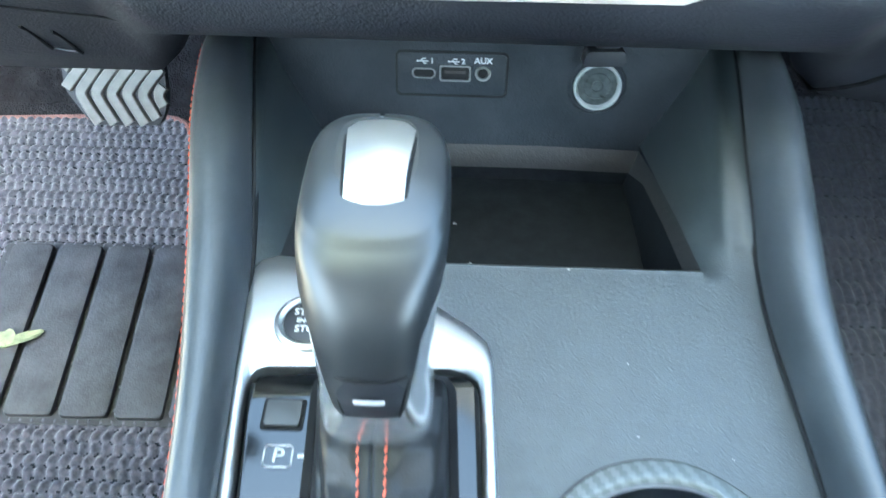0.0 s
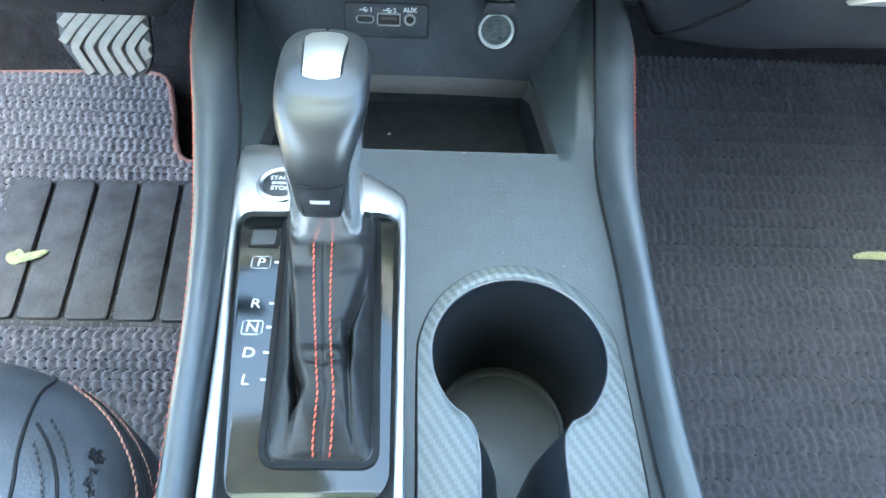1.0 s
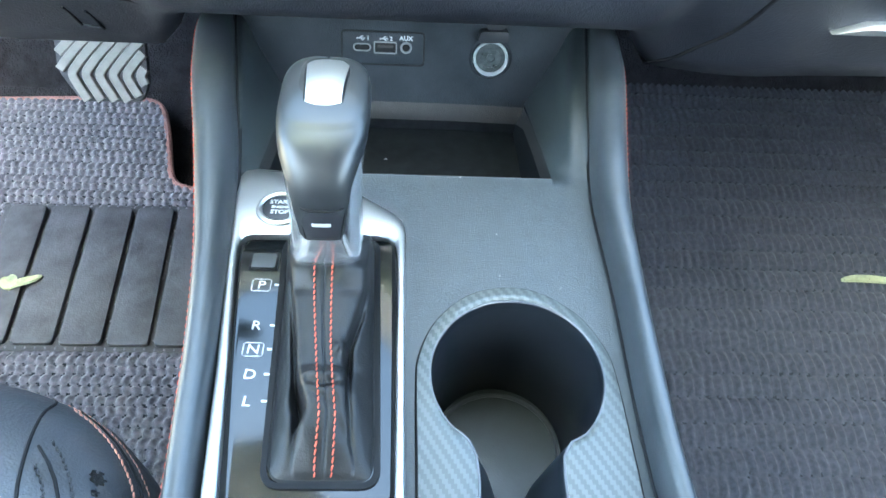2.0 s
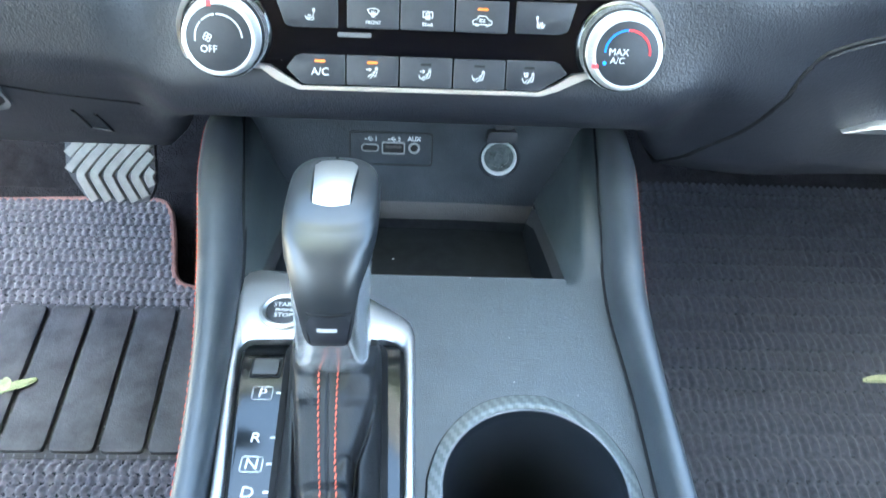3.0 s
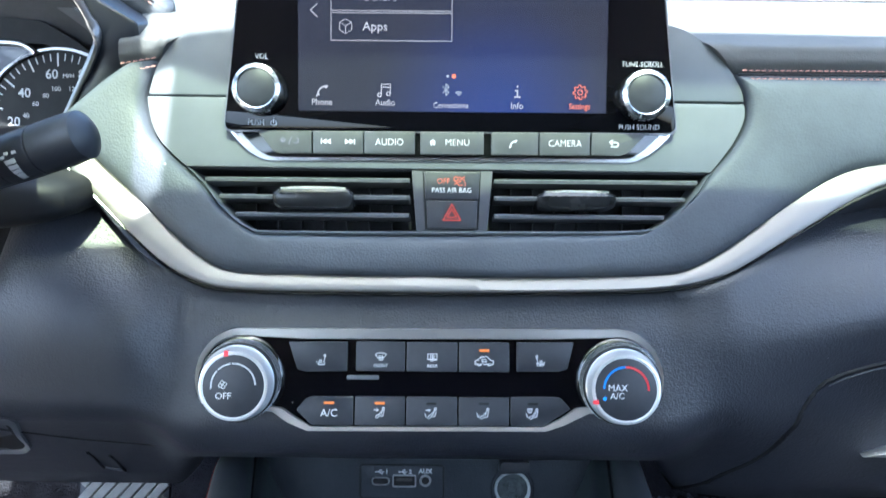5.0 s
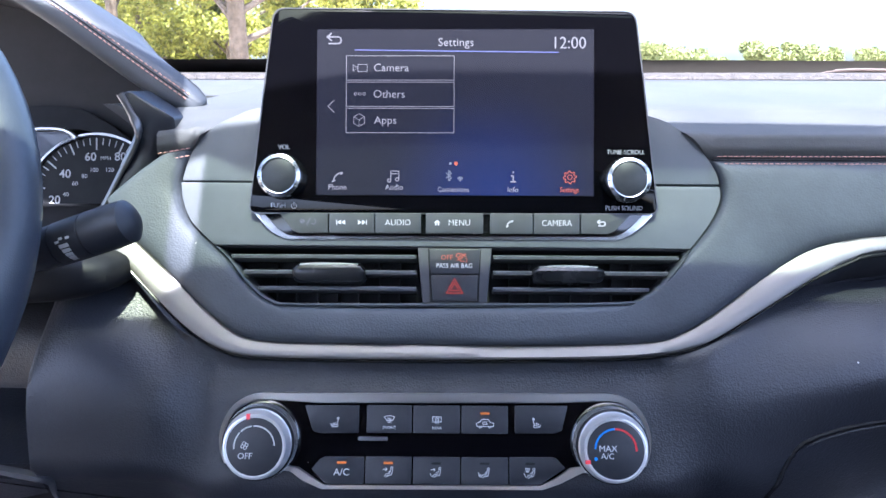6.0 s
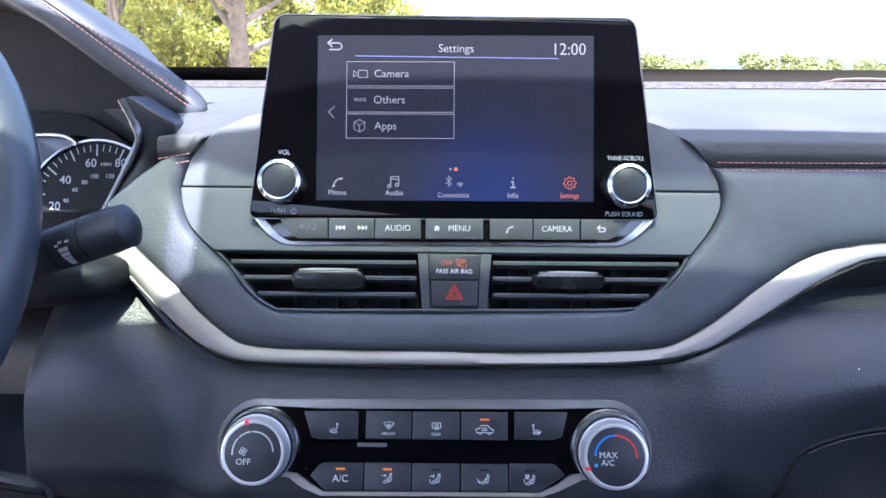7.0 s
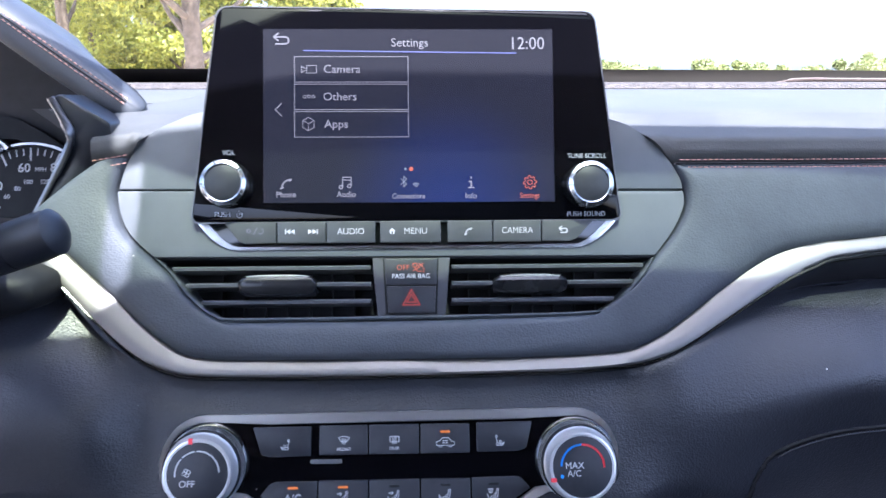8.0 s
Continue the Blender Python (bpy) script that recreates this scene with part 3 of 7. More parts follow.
top_line, low_line = resample(strip_top, 150), resample(strip_low, 150)
# the strip is broader in the bends and on the passenger side's sweep
broad = []
for (x0, v0), (x1, v1) in zip(top_line, low_line):
    more = 0.0024 + 0.0022 * math.exp(-((x0 + 0.145) / 0.022) ** 2) + 0.0022 * math.exp(-((x0 - 0.178) / 0.040) ** 2) - 0.0018 * smooth(0.22, 0.27, x0) - 0.0016 * smooth(-0.175, -0.205, x0)
    d = math.hypot(x0 - x1, v0 - v1)
    broad.append((x0 + (x0 - x1) / d * more, v0 + (v0 - v1) / d * more))
strip_top = top_line = broad
rows = []
for (x0, v0), (x1, v1) in zip(top_line, low_line):
    rows.append([on_face(x0, v0, -0.006), on_face(x0 * 0.98 + x1 * 0.02, v0 - 0.0003, 0.0014), on_face(x0 * 0.85 + x1 * 0.15, v0 * 0.85 + v1 * 0.15, 0.0024), on_face((x0 + x1) / 2, (v0 + v1) / 2, 0.0038),
                 on_face(x0 * 0.18 + x1 * 0.82, v0 * 0.18 + v1 * 0.82, 0.0050), on_face(x1, v1 + 0.0004, 0.0040), on_face(x1, v1, -0.006)])
dpart("silver_trim", grid(rows), STRIP_SILVER, "satin silver trim strip sweeping across the dash", 60)
# dark lip under the strip
rows = [[on_face(x, v + 0.0008, 0.0030), on_face(x, v - 0.0012, 0.0036), on_face(x, v - 0.0022, 0.0020), on_face(x, v - 0.0022, -0.006)] for x, v in low_line]
dpart("trim_lip", grid(rows), GLOSS, "thin gloss black lip below the silver strip")


# lower panel: flat in the middle, padded knee bolsters to both sides, an arch over the console
def recess_gap(x):
    """How far the padded bolster starts below the strip."""
    return 0.0285 * smooth(0.165, 0.275, x)


def face_y(z):
    return 0.36 + (z - 0.42) * 0.389


def lower_rows():
    out = []
    for x in np.concatenate([np.linspace(-0.70, -0.285, 18), np.linspace(-0.281, -0.253, 12), np.linspace(-0.25, 0.25, 101), np.linspace(0.255, 0.32, 14), np.linspace(0.34, 0.70, 14)]):
        vt = at_x(strip_low, x) - 0.001 - 0.045 * smooth(-0.238, -0.262, x) - recess_gap(x)
        top = Vector(on_face(x, vt, -0.002))
        k = smooth(0.135, 0.172, abs(x - CENTRE))
        far = recede(x)
        mid_pts = [(face_y(z) + 0.0030 * math.sin(math.pi * min(1, max(0, (z - 0.474) / (top.z - 0.474)))), z) for z in np.linspace(top.z, 0.424, 14)]
        mid_pts += [(0.3615, 0.4165), (0.3655, 0.405), (0.372, 0.396), (0.386, 0.388), (0.404, 0.3835), (0.436, 0.378)]
        side_z = [top.z + (0.43 - top.z) * i / 13 for i in range(14)]
        side_pts = []
        if x > 0:
            # a roll that faces up to its ridge and tucks under below it
            r = smooth(0.125, 0.27, x)
            ridge_z = 0.474 + 0.0205 * smooth(0.14, 0.28, x)
            proud = 0.004 + 0.010 * r
            ridge_y = face_y(ridge_z) - proud
            for z in side_z:
                over = z - ridge_z
                soft = math.sqrt(over * over + 0.010 ** 2)
                up, down = 0.5 * (soft + over), 0.5 * (soft - over)
                side_pts.append((ridge_y - 0.0035 + (0.389 + 1.02 * r) * up + (0.24 * r - 0.12 * (1 - r)) * down + far, z))
            y43 = side_pts[-1][0]
            side_pts += [(y43 + dy * r + (old + far - y43) * (1 - r), z) for dy, old, z in ((0.004, 0.372, 0.418), (0.009, 0.385, 0.402), (0.016, 0.402, 0.378), (0.024, 0.418, 0.355), (0.034, 0.432, 0.337), (0.055, 0.455, 0.331))]
        else:
            # tucked in below the strip, then a gentle knee bolster
            tuck = 0.020 * smooth(-0.145, -0.190, x)
            for z in side_z:
                fall = (top.z - z) / max(0.02, top.z - 0.43)
                lip = tuck * smooth(0.0, 0.03, fall) * smooth(0.55, 0.05, fall)
                side_pts.append((0.36 + (z - 0.42) * 0.389 * (1 - 0.55 * smooth(0.56, 0.45, z)) + far - 0.006 * math.sin(math.pi * min(1, fall * 0.96 + 0.01) ** 0.72) + lip + 0.10 * smooth(-0.256, -0.264, x) * smooth(0.424, 0.436, z), z))
            side_pts += [(0.372 + far, 0.418), (0.385 + far, 0.402), (0.402 + far, 0.378), (0.418 + far, 0.355), (0.432 + far, 0.337), (0.455 + far, 0.331)]
        out.append([(x, a[0] * (1 - k) + b[0] * k, a[1] * (1 - k) + b[1] * k) for a, b in zip(mid_pts, side_pts)])
    return out


# dark hollow between the strip and the top of the padded bolster
rows = []
for x in np.concatenate([np.linspace(0.15, 0.32, 30), np.linspace(0.34, 0.70, 12)]):
    v = at_x(strip_low, x)
    rows.append([on_face(x, v + 0.001, -0.001), on_face(x, v - 0.002, -0.006), on_face(x, v - 0.35 * recess_gap(x) - 0.002, -0.020 - 0.8 * recess_gap(x)), on_face(x, v - recess_gap(x) - 0.006, -0.026 - 1.1 * recess_gap(x))])
dpart("strip_recess", grid(rows), DASH_HARD, "smooth dark hollow below the silver strip")
low_panel = dpart("lower_panel", thick(lower_rows(), (0, 0.012, 0.004)), DASH, "dark grained lower dash panel", 70)

# padded band between the silver strip and the centre fascia
inner = [(-0.1695, 0.2106), (-0.1765, 0.1911), (-0.1738, 0.1762), (-0.1674, 0.1632), (-0.152, 0.1486), (-0.1424, 0.1396), (-0.1307, 0.1246), (-0.1158, 0.1129), (-0.0979, 0.1103),
         (0, 0.1108), (0.0995, 0.112), (0.1207, 0.1167), (0.1389, 0.1328), (0.1483, 0.1472), (0.1616, 0.1636), (0.1688, 0.1783), (0.1690, 0.1931), (0.1621, 0.206)]
inner_s = spline(inner, 6)
n_in = len(inner_s)
outer_s = resample([(-0.1905, 0.2065), (-0.2050, 0.1955), (-0.2230, 0.1790)] + [p for p in strip_top if -0.222 < p[0] < 0.235], n_in)
rows = []
for (xi, vi), (xo, vo) in zip(inner_s, outer_s):
    d = math.hypot(xo - xi, vo - vi)
    row = []
    for f in (0, 0.02, 0.06, 0.12, 0.22, 0.4, 0.6, 0.8, 0.92, 0.98, 1.0):
        w = 0.0062 * (1 - math.exp(-f * d / 0.0035)) - 0.004 * math.exp(-f * d / 0.0008) - 0.0052 * math.exp(-(1 - f) * d / 0.0030)
        row.append(on_face(xi + (xo - xi) * f, vi + (vo - vi) * f, w))
    rows.append(row)
end_in, end_out = inner_s[-1], outer_s[-1]
rows_r = [rows[-1]]
for x in np.linspace(0.24, 0.70, 24):
    vo = at_x(strip_top, x)
    vi = 0.206
    xi = end_in[0] + (x - 0.235) * (0.70 - end_in[0]) / (0.70 - 0.235)
    d = vi - vo
    row = []
    for f in (0, 0.02, 0.06, 0.12, 0.22, 0.4, 0.6, 0.8, 0.92, 0.98, 1.0):
        w = 0.0062 * (1 - math.exp(-f * d / 0.0035)) - 0.004 * math.exp(-f * d / 0.0008) - 0.0052 * math.exp(-(1 - f) * d / 0.0030)
        row.append(on_face(xi + (x - xi) * f, vi + (vo - vi) * f, w))
    rows_r.append(row)
dpart("upper_pad", grid(rows + rows_r[1:]), PAD, "slate leatherette padded band over the silver strip", 80)

# dash top, from the stitched seam to the windshield
fas_up = spline([(0.1690, 0.1892), (0.1672, 0.1975), (0.1587, 0.2118), (0.143, 0.2269), (0.1268, 0.2345), (0.09, 0.242), (0.0, 0.246), (-0.09, 0.245), (-0.1296, 0.2393), (-0.1430, 0.2345), (-0.1588, 0.2260), (-0.1706, 0.2101), (-0.1760, 0.1908)], 6)
TO_FACE = FACE.inverted()


def fascia_top(x):
    return at_x([(a * 0.995, b) for a, b in fas_up[::-1]], x)


top_profile = [(0.0, -0.003), (0.0015, 0.001), (0.006, 0.0045), (0.014, 0.0055)]
tops = []
for x in np.concatenate([np.linspace(-0.70, -0.20, 26), np.linspace(-0.196, 0.196, 99), np.linspace(0.20, 0.70, 30)]):
    far = recede(x)
    v0 = 0.2065 + (0.0042 + 0.18 * (x + 0.1684) if x < -0.165 else 0.0)
    p = [on_face(x, v0 + a, b) for a, b in top_profile]
    y0, z0 = p[-1][1], p[-1][2]
    for y, z in ((0.456, 0.6370), (0.470, 0.6425), (0.50, 0.6465), (0.56, 0.6505), (0.66, 0.6565), (0.78, 0.6635), (0.855, 0.668)):
        p.append((x, max(y + 0.4 * far, y0 + 0.005), z))
    p.append((x, 0.858, 0.650))
    if -0.1755 < x < 0.1685:
        # begins at the fascia's outline, its edge tucked behind
        edge_v = fascia_top(x)
        loc = [TO_FACE @ Vector(c) for c in resample(p[:6], 120)]
        keep = [f for f in loc if f.y > edge_v] or loc[-2:]
        cut = Vector((x, max(edge_v, loc[0].y), keep[0].z))
        p = [tuple(FACE @ (cut + Vector((0, 0, -0.004))))] + resample([tuple(FACE @ f) for f in [cut] + keep], 30) + p[6:]
    else:
        p = [(p[0][0], p[0][1] + 0.011, p[0][2])] + resample(p[:6], 30) + p[6:]
    if x < -0.1925:
        p = [(a, max(yy, 0.628), max(zz, 0.640)) for a, yy, zz in p[:-1]] + p[-1:]
    tops.append(p)
DASH_TOP = material("dash_top_skin", (0.052, 0.053, 0.052), 0.62, spec=0.25, grain=0.14, grain_size=0.0008, mottle=0.2, mottle_size=0.06, rough_var=0.05)
dpart("top_pad", grid(tops), DASH_TOP, "sunlit soft dash top sloping up to the windshield", 70)
# coarse strip with a seam next to the glass
tail = [[(x, y - 0.35 * (x * 0.3) ** 2, z) for y, z in ((0.845, 0.668), (0.852, 0.6735), (0.90, 0.677), (0.925, 0.676), (0.926, 0.64))] for x in np.linspace(-0.68, 0.68, 33)]
COWL = material("coarse_defroster_strip", (0.040, 0.034, 0.030), 0.85, grain=0.9, grain_size=0.004, mottle=0.5, mottle_size=0.01)
dpart("defroster_strip", grid(tail), COWL, "rough brownish strip below the windshield")


def pad_line(x, dv):
    return on_face(x, 0.2055 + dv, 0.0040 if dv < 0 else 0.0032)


for dv in (-0.0034, 0.0016):
    dpart("seam_stitching", stitches([pad_line(x, dv) for x in np.linspace(0.167, 0.66, 90)], 0.0028, 0.0008, 0.00032), THREAD_TAN, "double row of salmon thread")
    dpart("seam_stitching", stitches([on_face(x, 0.2078 + dv + 0.18 * (x + 0.1795), 0.0050) for x in np.linspace(-0.1905, -0.170, 12)], 0.0028, 0.0008, 0.00032), THREAD_TAN, "double row of salmon thread")
dpart("seam", tube([pad_line(x, -0.001) for x in np.linspace(0.164, 0.68, 60)], 0.0007, 6), DEEP)

# centre fascia round the screen, split by a seam
fas_low = spline([(-0.1765, 0.1898), (-0.1738, 0.1762), (-0.1674, 0.1632), (-0.1525, 0.1490)], 6) + spline([(0.1487, 0.1478), (0.1612, 0.1636), (0.1686, 0.1783), (0.1690, 0.1880)], 6)
bm = slab([(x * 0.995, v) for x, v in fas_low], -0.008, 0.0015, 0.0008)
bmesh.ops.transform(bm, matrix=FACE, verts=bm.verts[:])
dpart("lower_fascia", bm, FASCIA, "satin slate fascia panel below the screen")
bm = slab([(x * 0.995, v) for x, v in fas_up], -0.026, 0.0010, 0.0035, 4)
bmesh.ops.transform(bm, matrix=FACE, verts=bm.verts[:])
dpart("upper_fascia", bm, FASCIA, "satin slate fascia panel behind the screen")

# rim and dark well of the vents
rim_in = spline([(-0.1490, 0.1478), (-0.1405, 0.1390), (-0.1293, 0.1256), (-0.1150, 0.1148), (-0.0979, 0.1126), (0.0, 0.1130), (0.0990, 0.1142), (0.1195, 0.1183), (0.1372, 0.1336), (0.1463, 0.1466)], 6)
rim_out = spline([(-0.1522, 0.1486), (-0.1424, 0.1396), (-0.1307, 0.1246), (-0.1158, 0.1129), (-0.0979, 0.1103), (0.0, 0.1108), (0.0995, 0.1120), (0.1207, 0.1167), (0.1389, 0.1328), (0.1485, 0.1474)], 6)
rows = [[face(a[0], a[1], -0.006), face(a[0], a[1], 0.0008), face((a[0] + b[0]) / 2, (a[1] + b[1]) / 2, 0.0020), face(b[0], b[1], 0.0004), face(b[0], b[1], -0.03)] for a, b in zip(rim_out, rim_in)]
dpart("vent_surround", grid(rows), FASCIA, "slate rim round the air vents")
bm = slab(rim_in, -0.034, -0.030, 0)
bmesh.ops.transform(bm, matrix=FACE, verts=bm.verts[:])
dpart("vent_well", bm, DEEP, "black well behind the vent slats")
bm = bmesh.new()
slab([(-0.150, 0.1478), (0.148, 0.1466), (0.150, 0.1500), (-0.152, 0.1500)], -0.030, -0.0005, 0.0005, bm=bm)
bmesh.ops.transform(bm, matrix=FACE, verts=bm.verts[:])
dpart("vent_lintel", bm, DEEP, "black upper edge of the vent opening")

# seam of the knee panel, vent slots, small storage opening


def glovebox():
    g = spline([(0.150, 0.338), (0.165, 0.3502), (0.1759, 0.3676), (0.1878, 0.383), (0.1951, 0.3982), (0.1987, 0.4123), (0.2033, 0.4275), (0.2075, 0.4370), (0.2143, 0.4452), (0.2292, 0.4513), (0.2498, 0.4558), (0.275, 0.4580), (0.34, 0.460), (0.60, 0.462)], 8)
    return g


def panel_y(x, z):
    """Depth of the lower panel at a place."""
    best = None
    for row in PANEL_ROWS:
        if best is None or abs(row[0][0] - x) < abs(best[0][0] - x):
            best = row
    zs = [p[2] for p in best][::-1]
    return float(np.interp(z, zs, [p[1] for p in best][::-1]))


PANEL_ROWS = lower_rows()
gb = glovebox()
dpart("glovebox_seam", tube([(x, panel_y(x, z) - 0.0002, z) for x, z in gb], 0.0015, 6), DEEP, "dark curved gap round the glovebox lid")
dpart("glovebox_edge", tube([(x + 0.002, panel_y(x, z) - 0.0006, z - 0.0022) for x, z in gb[64:]], 0.0006, 6), DASH_HARD, "rounded upper edge of the glovebox lid")
hz = [[(x, panel_y(x, 0.384) - d, z) for d, z in ((-0.004, 0.3930), (0.006, 0.3920), (0.0085, 0.3895), (0.0085, 0.3855), (0.005, 0.3845), (-0.004, 0.3848))] for x in np.linspace(0.2625, 0.42, 12)]
hz[0] = [(x - 0.0065, y + 0.003, 0.3845) for x, y, z in hz[0]]
dpart("glovebox_handle", grid(hz, closed=True, cap=True), SILVER, "satin silver glovebox handle")
for a, b in (((-0.2253, 0.3805), (-0.2226, 0.3621)), ((-0.2131, 0.3770), (-0.2105, 0.3583))):
    pts = [(a[0] + (b[0] - a[0]) * f, a[1] + (b[1] - a[1]) * f) for f in np.linspace(0, 1, 6)]
    dpart("panel_slot", tube([(x, panel_y(x, z) - 0.0005, z + 0.001 * math.sin(i)) for i, (x, z) in enumerate(pts)], 0.0009, 6), DEEP, "narrow slot in the knee panel")
pts = [(-0.2222, 0.3612), (-0.216, 0.3592), (-0.2100, 0.3580)]
dpart("slot_edge", tube([(x, panel_y(x, z) - 0.0008, z) for x, z in pts], 0.0007, 6), SLAT)
dpart("knee_seam", tube([(x, panel_y(x, z) - 0.0002, z) for x, z in spline([(-0.40, 0.425), (-0.30, 0.4165), (-0.2682, 0.4092), (-0.2259, 0.3979), (-0.1683, 0.3890)], 8)], 0.0006, 6), DEEP, "fine crease in the knee panel")
pts = rounded([(-0.34, 0.376), (-0.2640, 0.3795), (-0.2565, 0.3860), (-0.2550, 0.4000), (-0.2475, 0.4180), (-0.2500, 0.4230), (-0.34, 0.4230)], 0.004)
rows = [[(x, panel_y(max(x, -0.33), z) - d, z) for x, z in pts] for d in (-0.004, 0.0018, 0.0022)]
c = (-0.30, 0.400)
rows.append([(c[0] + (x - c[0]) * 0.93, panel_y(max(x, -0.33), z) - 0.0018, c[1] + (z - c[1]) * 0.86) for x, z in pts])
rows.append([(c[0] + (x - c[0]) * 0.92, panel_y(max(x, -0.33), z) + 0.02, c[1] + (z - c[1]) * 0.84) for x, z in pts])
dpart("storage_rim", grid(rows, closed=True), SLAT, "rounded rim of a small storage opening")
# flat black sheet in place of the opening's shaded depth
bm = bmesh.new()
bm.faces.new([bm.verts.new((c[0] + (x - c[0]) * 0.97, panel_y(max(x, -0.33), z) - 0.0010, c[1] + (z - c[1]) * 0.93)) for x, z in pts])
dpart("storage_shade", bm, DEEP, "flat black sheet standing in for the opening's shaded inside")

# instrument hood over the cluster
hood_line = spline([(-0.1825, 0.485, 0.6475), (-0.2185, 0.485, 0.6735), (-0.2430, 0.485, 0.6915), (-0.2675, 0.485, 0.7095), (-0.300, 0.486, 0.730), (-0.345, 0.488, 0.750), (-0.40, 0.490, 0.760), (-0.47, 0.490, 0.755)], 6)
HOOD = [(-0.0155, 0.004), (-0.0147, -0.0035), (-0.0115, -0.0080), (-0.0062, -0.0079), (-0.0012, -0.0052), (0.0, -0.0046), (0.0012, -0.0042), (0.0055, 0.001), (0.0082, 0.008), (0.0085, 0.020), (0.0055, 0.050), (-0.001, 0.09), (-0.012, 0.10), (-0.0160, 0.07), (-0.0165, 0.02)]


def hood_normal(x):
    k = smooth(-0.27, -0.40, x)
    return Vector((0.583 * (1 - k), 0, 0.812 * (1 - k) + k)).normalized()


rows = []
for k, out in ((0.22, 0.0062), (0.50, 0.0050), (0.68, 0.0028)):
    o = Vector(hood_line[0]) + Vector((0.81, 0, -0.58)) * out
    rows.append([o + hood_normal(o.x) * a_ * k + Vector((0, (b_ * 0.25 if b_ > 0.01 else b_) * k, 0)) for a_, b_ in HOOD])
for i, (x, y, z) in enumerate(hood_line):
    k = (0.78, 0.93, 0.98, 1.0, 1.0, 1.0)[min(i, 5)]
    rows.append([Vector((x, y, z)) + hood_normal(x) * a_ * k + Vector((0, b_ * min(1, 0.25 + 0.05 * i) if b_ > 0.01 else b_ * k, 0)) for a_, b_ in HOOD])
dpart("instrument_hood", grid(rows, closed=True, cap=True), HOOD_SKIN, "slate stitched hood over the instruments", 60)
for off, back in ((-0.0017, -0.0060), (0.0018, -0.0038)):
    line = [tuple(Vector(p) + hood_normal(p[0]) * off + Vector((0, back, 0))) for p in hood_line[1:]]
    dpart("hood_stitching", stitches(line, 0.0027, 0.0011, 0.00046), THREAD_TAN, "double row of salmon thread")
dpart("hood_seam", tube([Vector(p) + Vector((0, -0.0046, 0)) for p in hood_line[1:]], 0.0006, 6), DEEP)
# inner shroud and dark back of the instrument bay
rows = []
for (x, y, z) in hood_line:
    o = Vector((x, y, z)) - hood_normal(x) * 0.0155
    rows.append([o + Vector((0, 0.004, 0)), o + Vector((-0.006, 0.03, -0.004)), o + Vector((-0.014, 0.125, -0.016))])
BAY = material("matt_bay_plastic", (0.010, 0.010, 0.012), 0.6, spec=0.25, grain=0.1, grain_size=0.0008, mottle=0.3, mottle_size=0.03)
dpart("hood_lining", grid(rows), BAY, "dark lining under the instrument hood")
bm = thick([[(x, 0.607, 0.530), (x, 0.607, z - 0.030)] for x, y, z in [(-0.215, 0, 0.670)] + hood_line[8:]], (0, 0.015, 0))
dpart("instrument_bay", bm, BAY, "dark back of the instrument bay")
rows = [[(x, y, z) for x, z in spline([(-0.205, 0.560), (-0.206, 0.600), (-0.214, 0.628), (-0.235, 0.646)], 4)] for y in (0.455, 0.61)]
dpart("bay_side", thick(rows, (0.01, 0, 0)), DASH_HARD, "dark side wall of the instrument bay")
# angled bracket between hood and strip, with a bright edge
brk = [(-0.2140, 0.6530), (-0.2096, 0.6550), (-0.1925, 0.6440), (-0.1818, 0.6375), (-0.1815, 0.6280), (-0.1930, 0.6115), (-0.2095, 0.5925), (-0.2270, 0.570), (-0.2370, 0.578), (-0.2255, 0.5960), (-0.2050, 0.6260)]
rows = [[(x, y, z) for x, z in rounded(brk, 0.002)] for y in (0.470, 0.4425, 0.440)]
rows.append([(-0.2065 + (x + 0.2065) * 0.9, 0.4388, 0.62 + (z - 0.62) * 0.96) for x, z in rounded(brk, 0.002)])
dpart("hood_bracket", grid(rows, closed=True, cap=True), BRACKET, "smooth dark bracket beside the instruments", 50)
edge = spline([(-0.2145, 0.437, 0.6525), (-0.2085, 0.4365, 0.6410), (-0.2045, 0.4365, 0.6300), (-0.2085, 0.437, 0.6195), (-0.2200, 0.4385, 0.6010), (-0.2330, 0.440, 0.5800)], 6)
dpart("bracket_edge", tube(edge, [0.0017] * 8 + [0.0022] * 15 + [0.0016] * (len(edge) - 23), 8, flat=1.4), EDGE_DARK, "brushed silver edge of the bracket")


# ---- instruments, steering ----
cluster = thing("instrument_cluster", "round black speedometer with white figures in a chrome ring", "instrument", pose(-0.3, 0.585, 0.58, 75))
GX, GV, GR = -0.0075, -0.0205, 0.0585
part("dial", slab(circle(GX, GV, GR, 48), -0.006, 0.0, 0.0004), DEEP, cluster, "matt black dial")
part("ring", frame_ring(circle(GX, GV, GR + 0.0022, 64), circle(GX, GV, GR, 64), -0.006, 0.003), DARK_SILVER, cluster, "thin chrome ring")
bm = bmesh.new()
for i in range(0, 41):
    a = radians(213 - i * 6.1)
    r0 = GR * (0.80 if i % 4 == 0 else 0.87)
    strokes([[(GX + r0 * math.cos(a), GV + r0 * math.sin(a)), (GX + GR * 0.955 * math.cos(a), GV + GR * 0.955 * math.sin(a))]], 0.0013 if i % 4 == 0 else 0.0008, 0.0003, bm=bm)
part("scale", bm, WHITE_INK, cluster, "white speed scale")
for txt, x, y in (("20", -0.0433, -0.0181), ("40", -0.0349, 0.0045), ("60", -0.0133, 0.0193), ("80", 0.0125, 0.0194)):
    lettering("figure", txt, 0.0070, x, y, 0.0004, WHITE_INK, cluster, bold=0.0001)
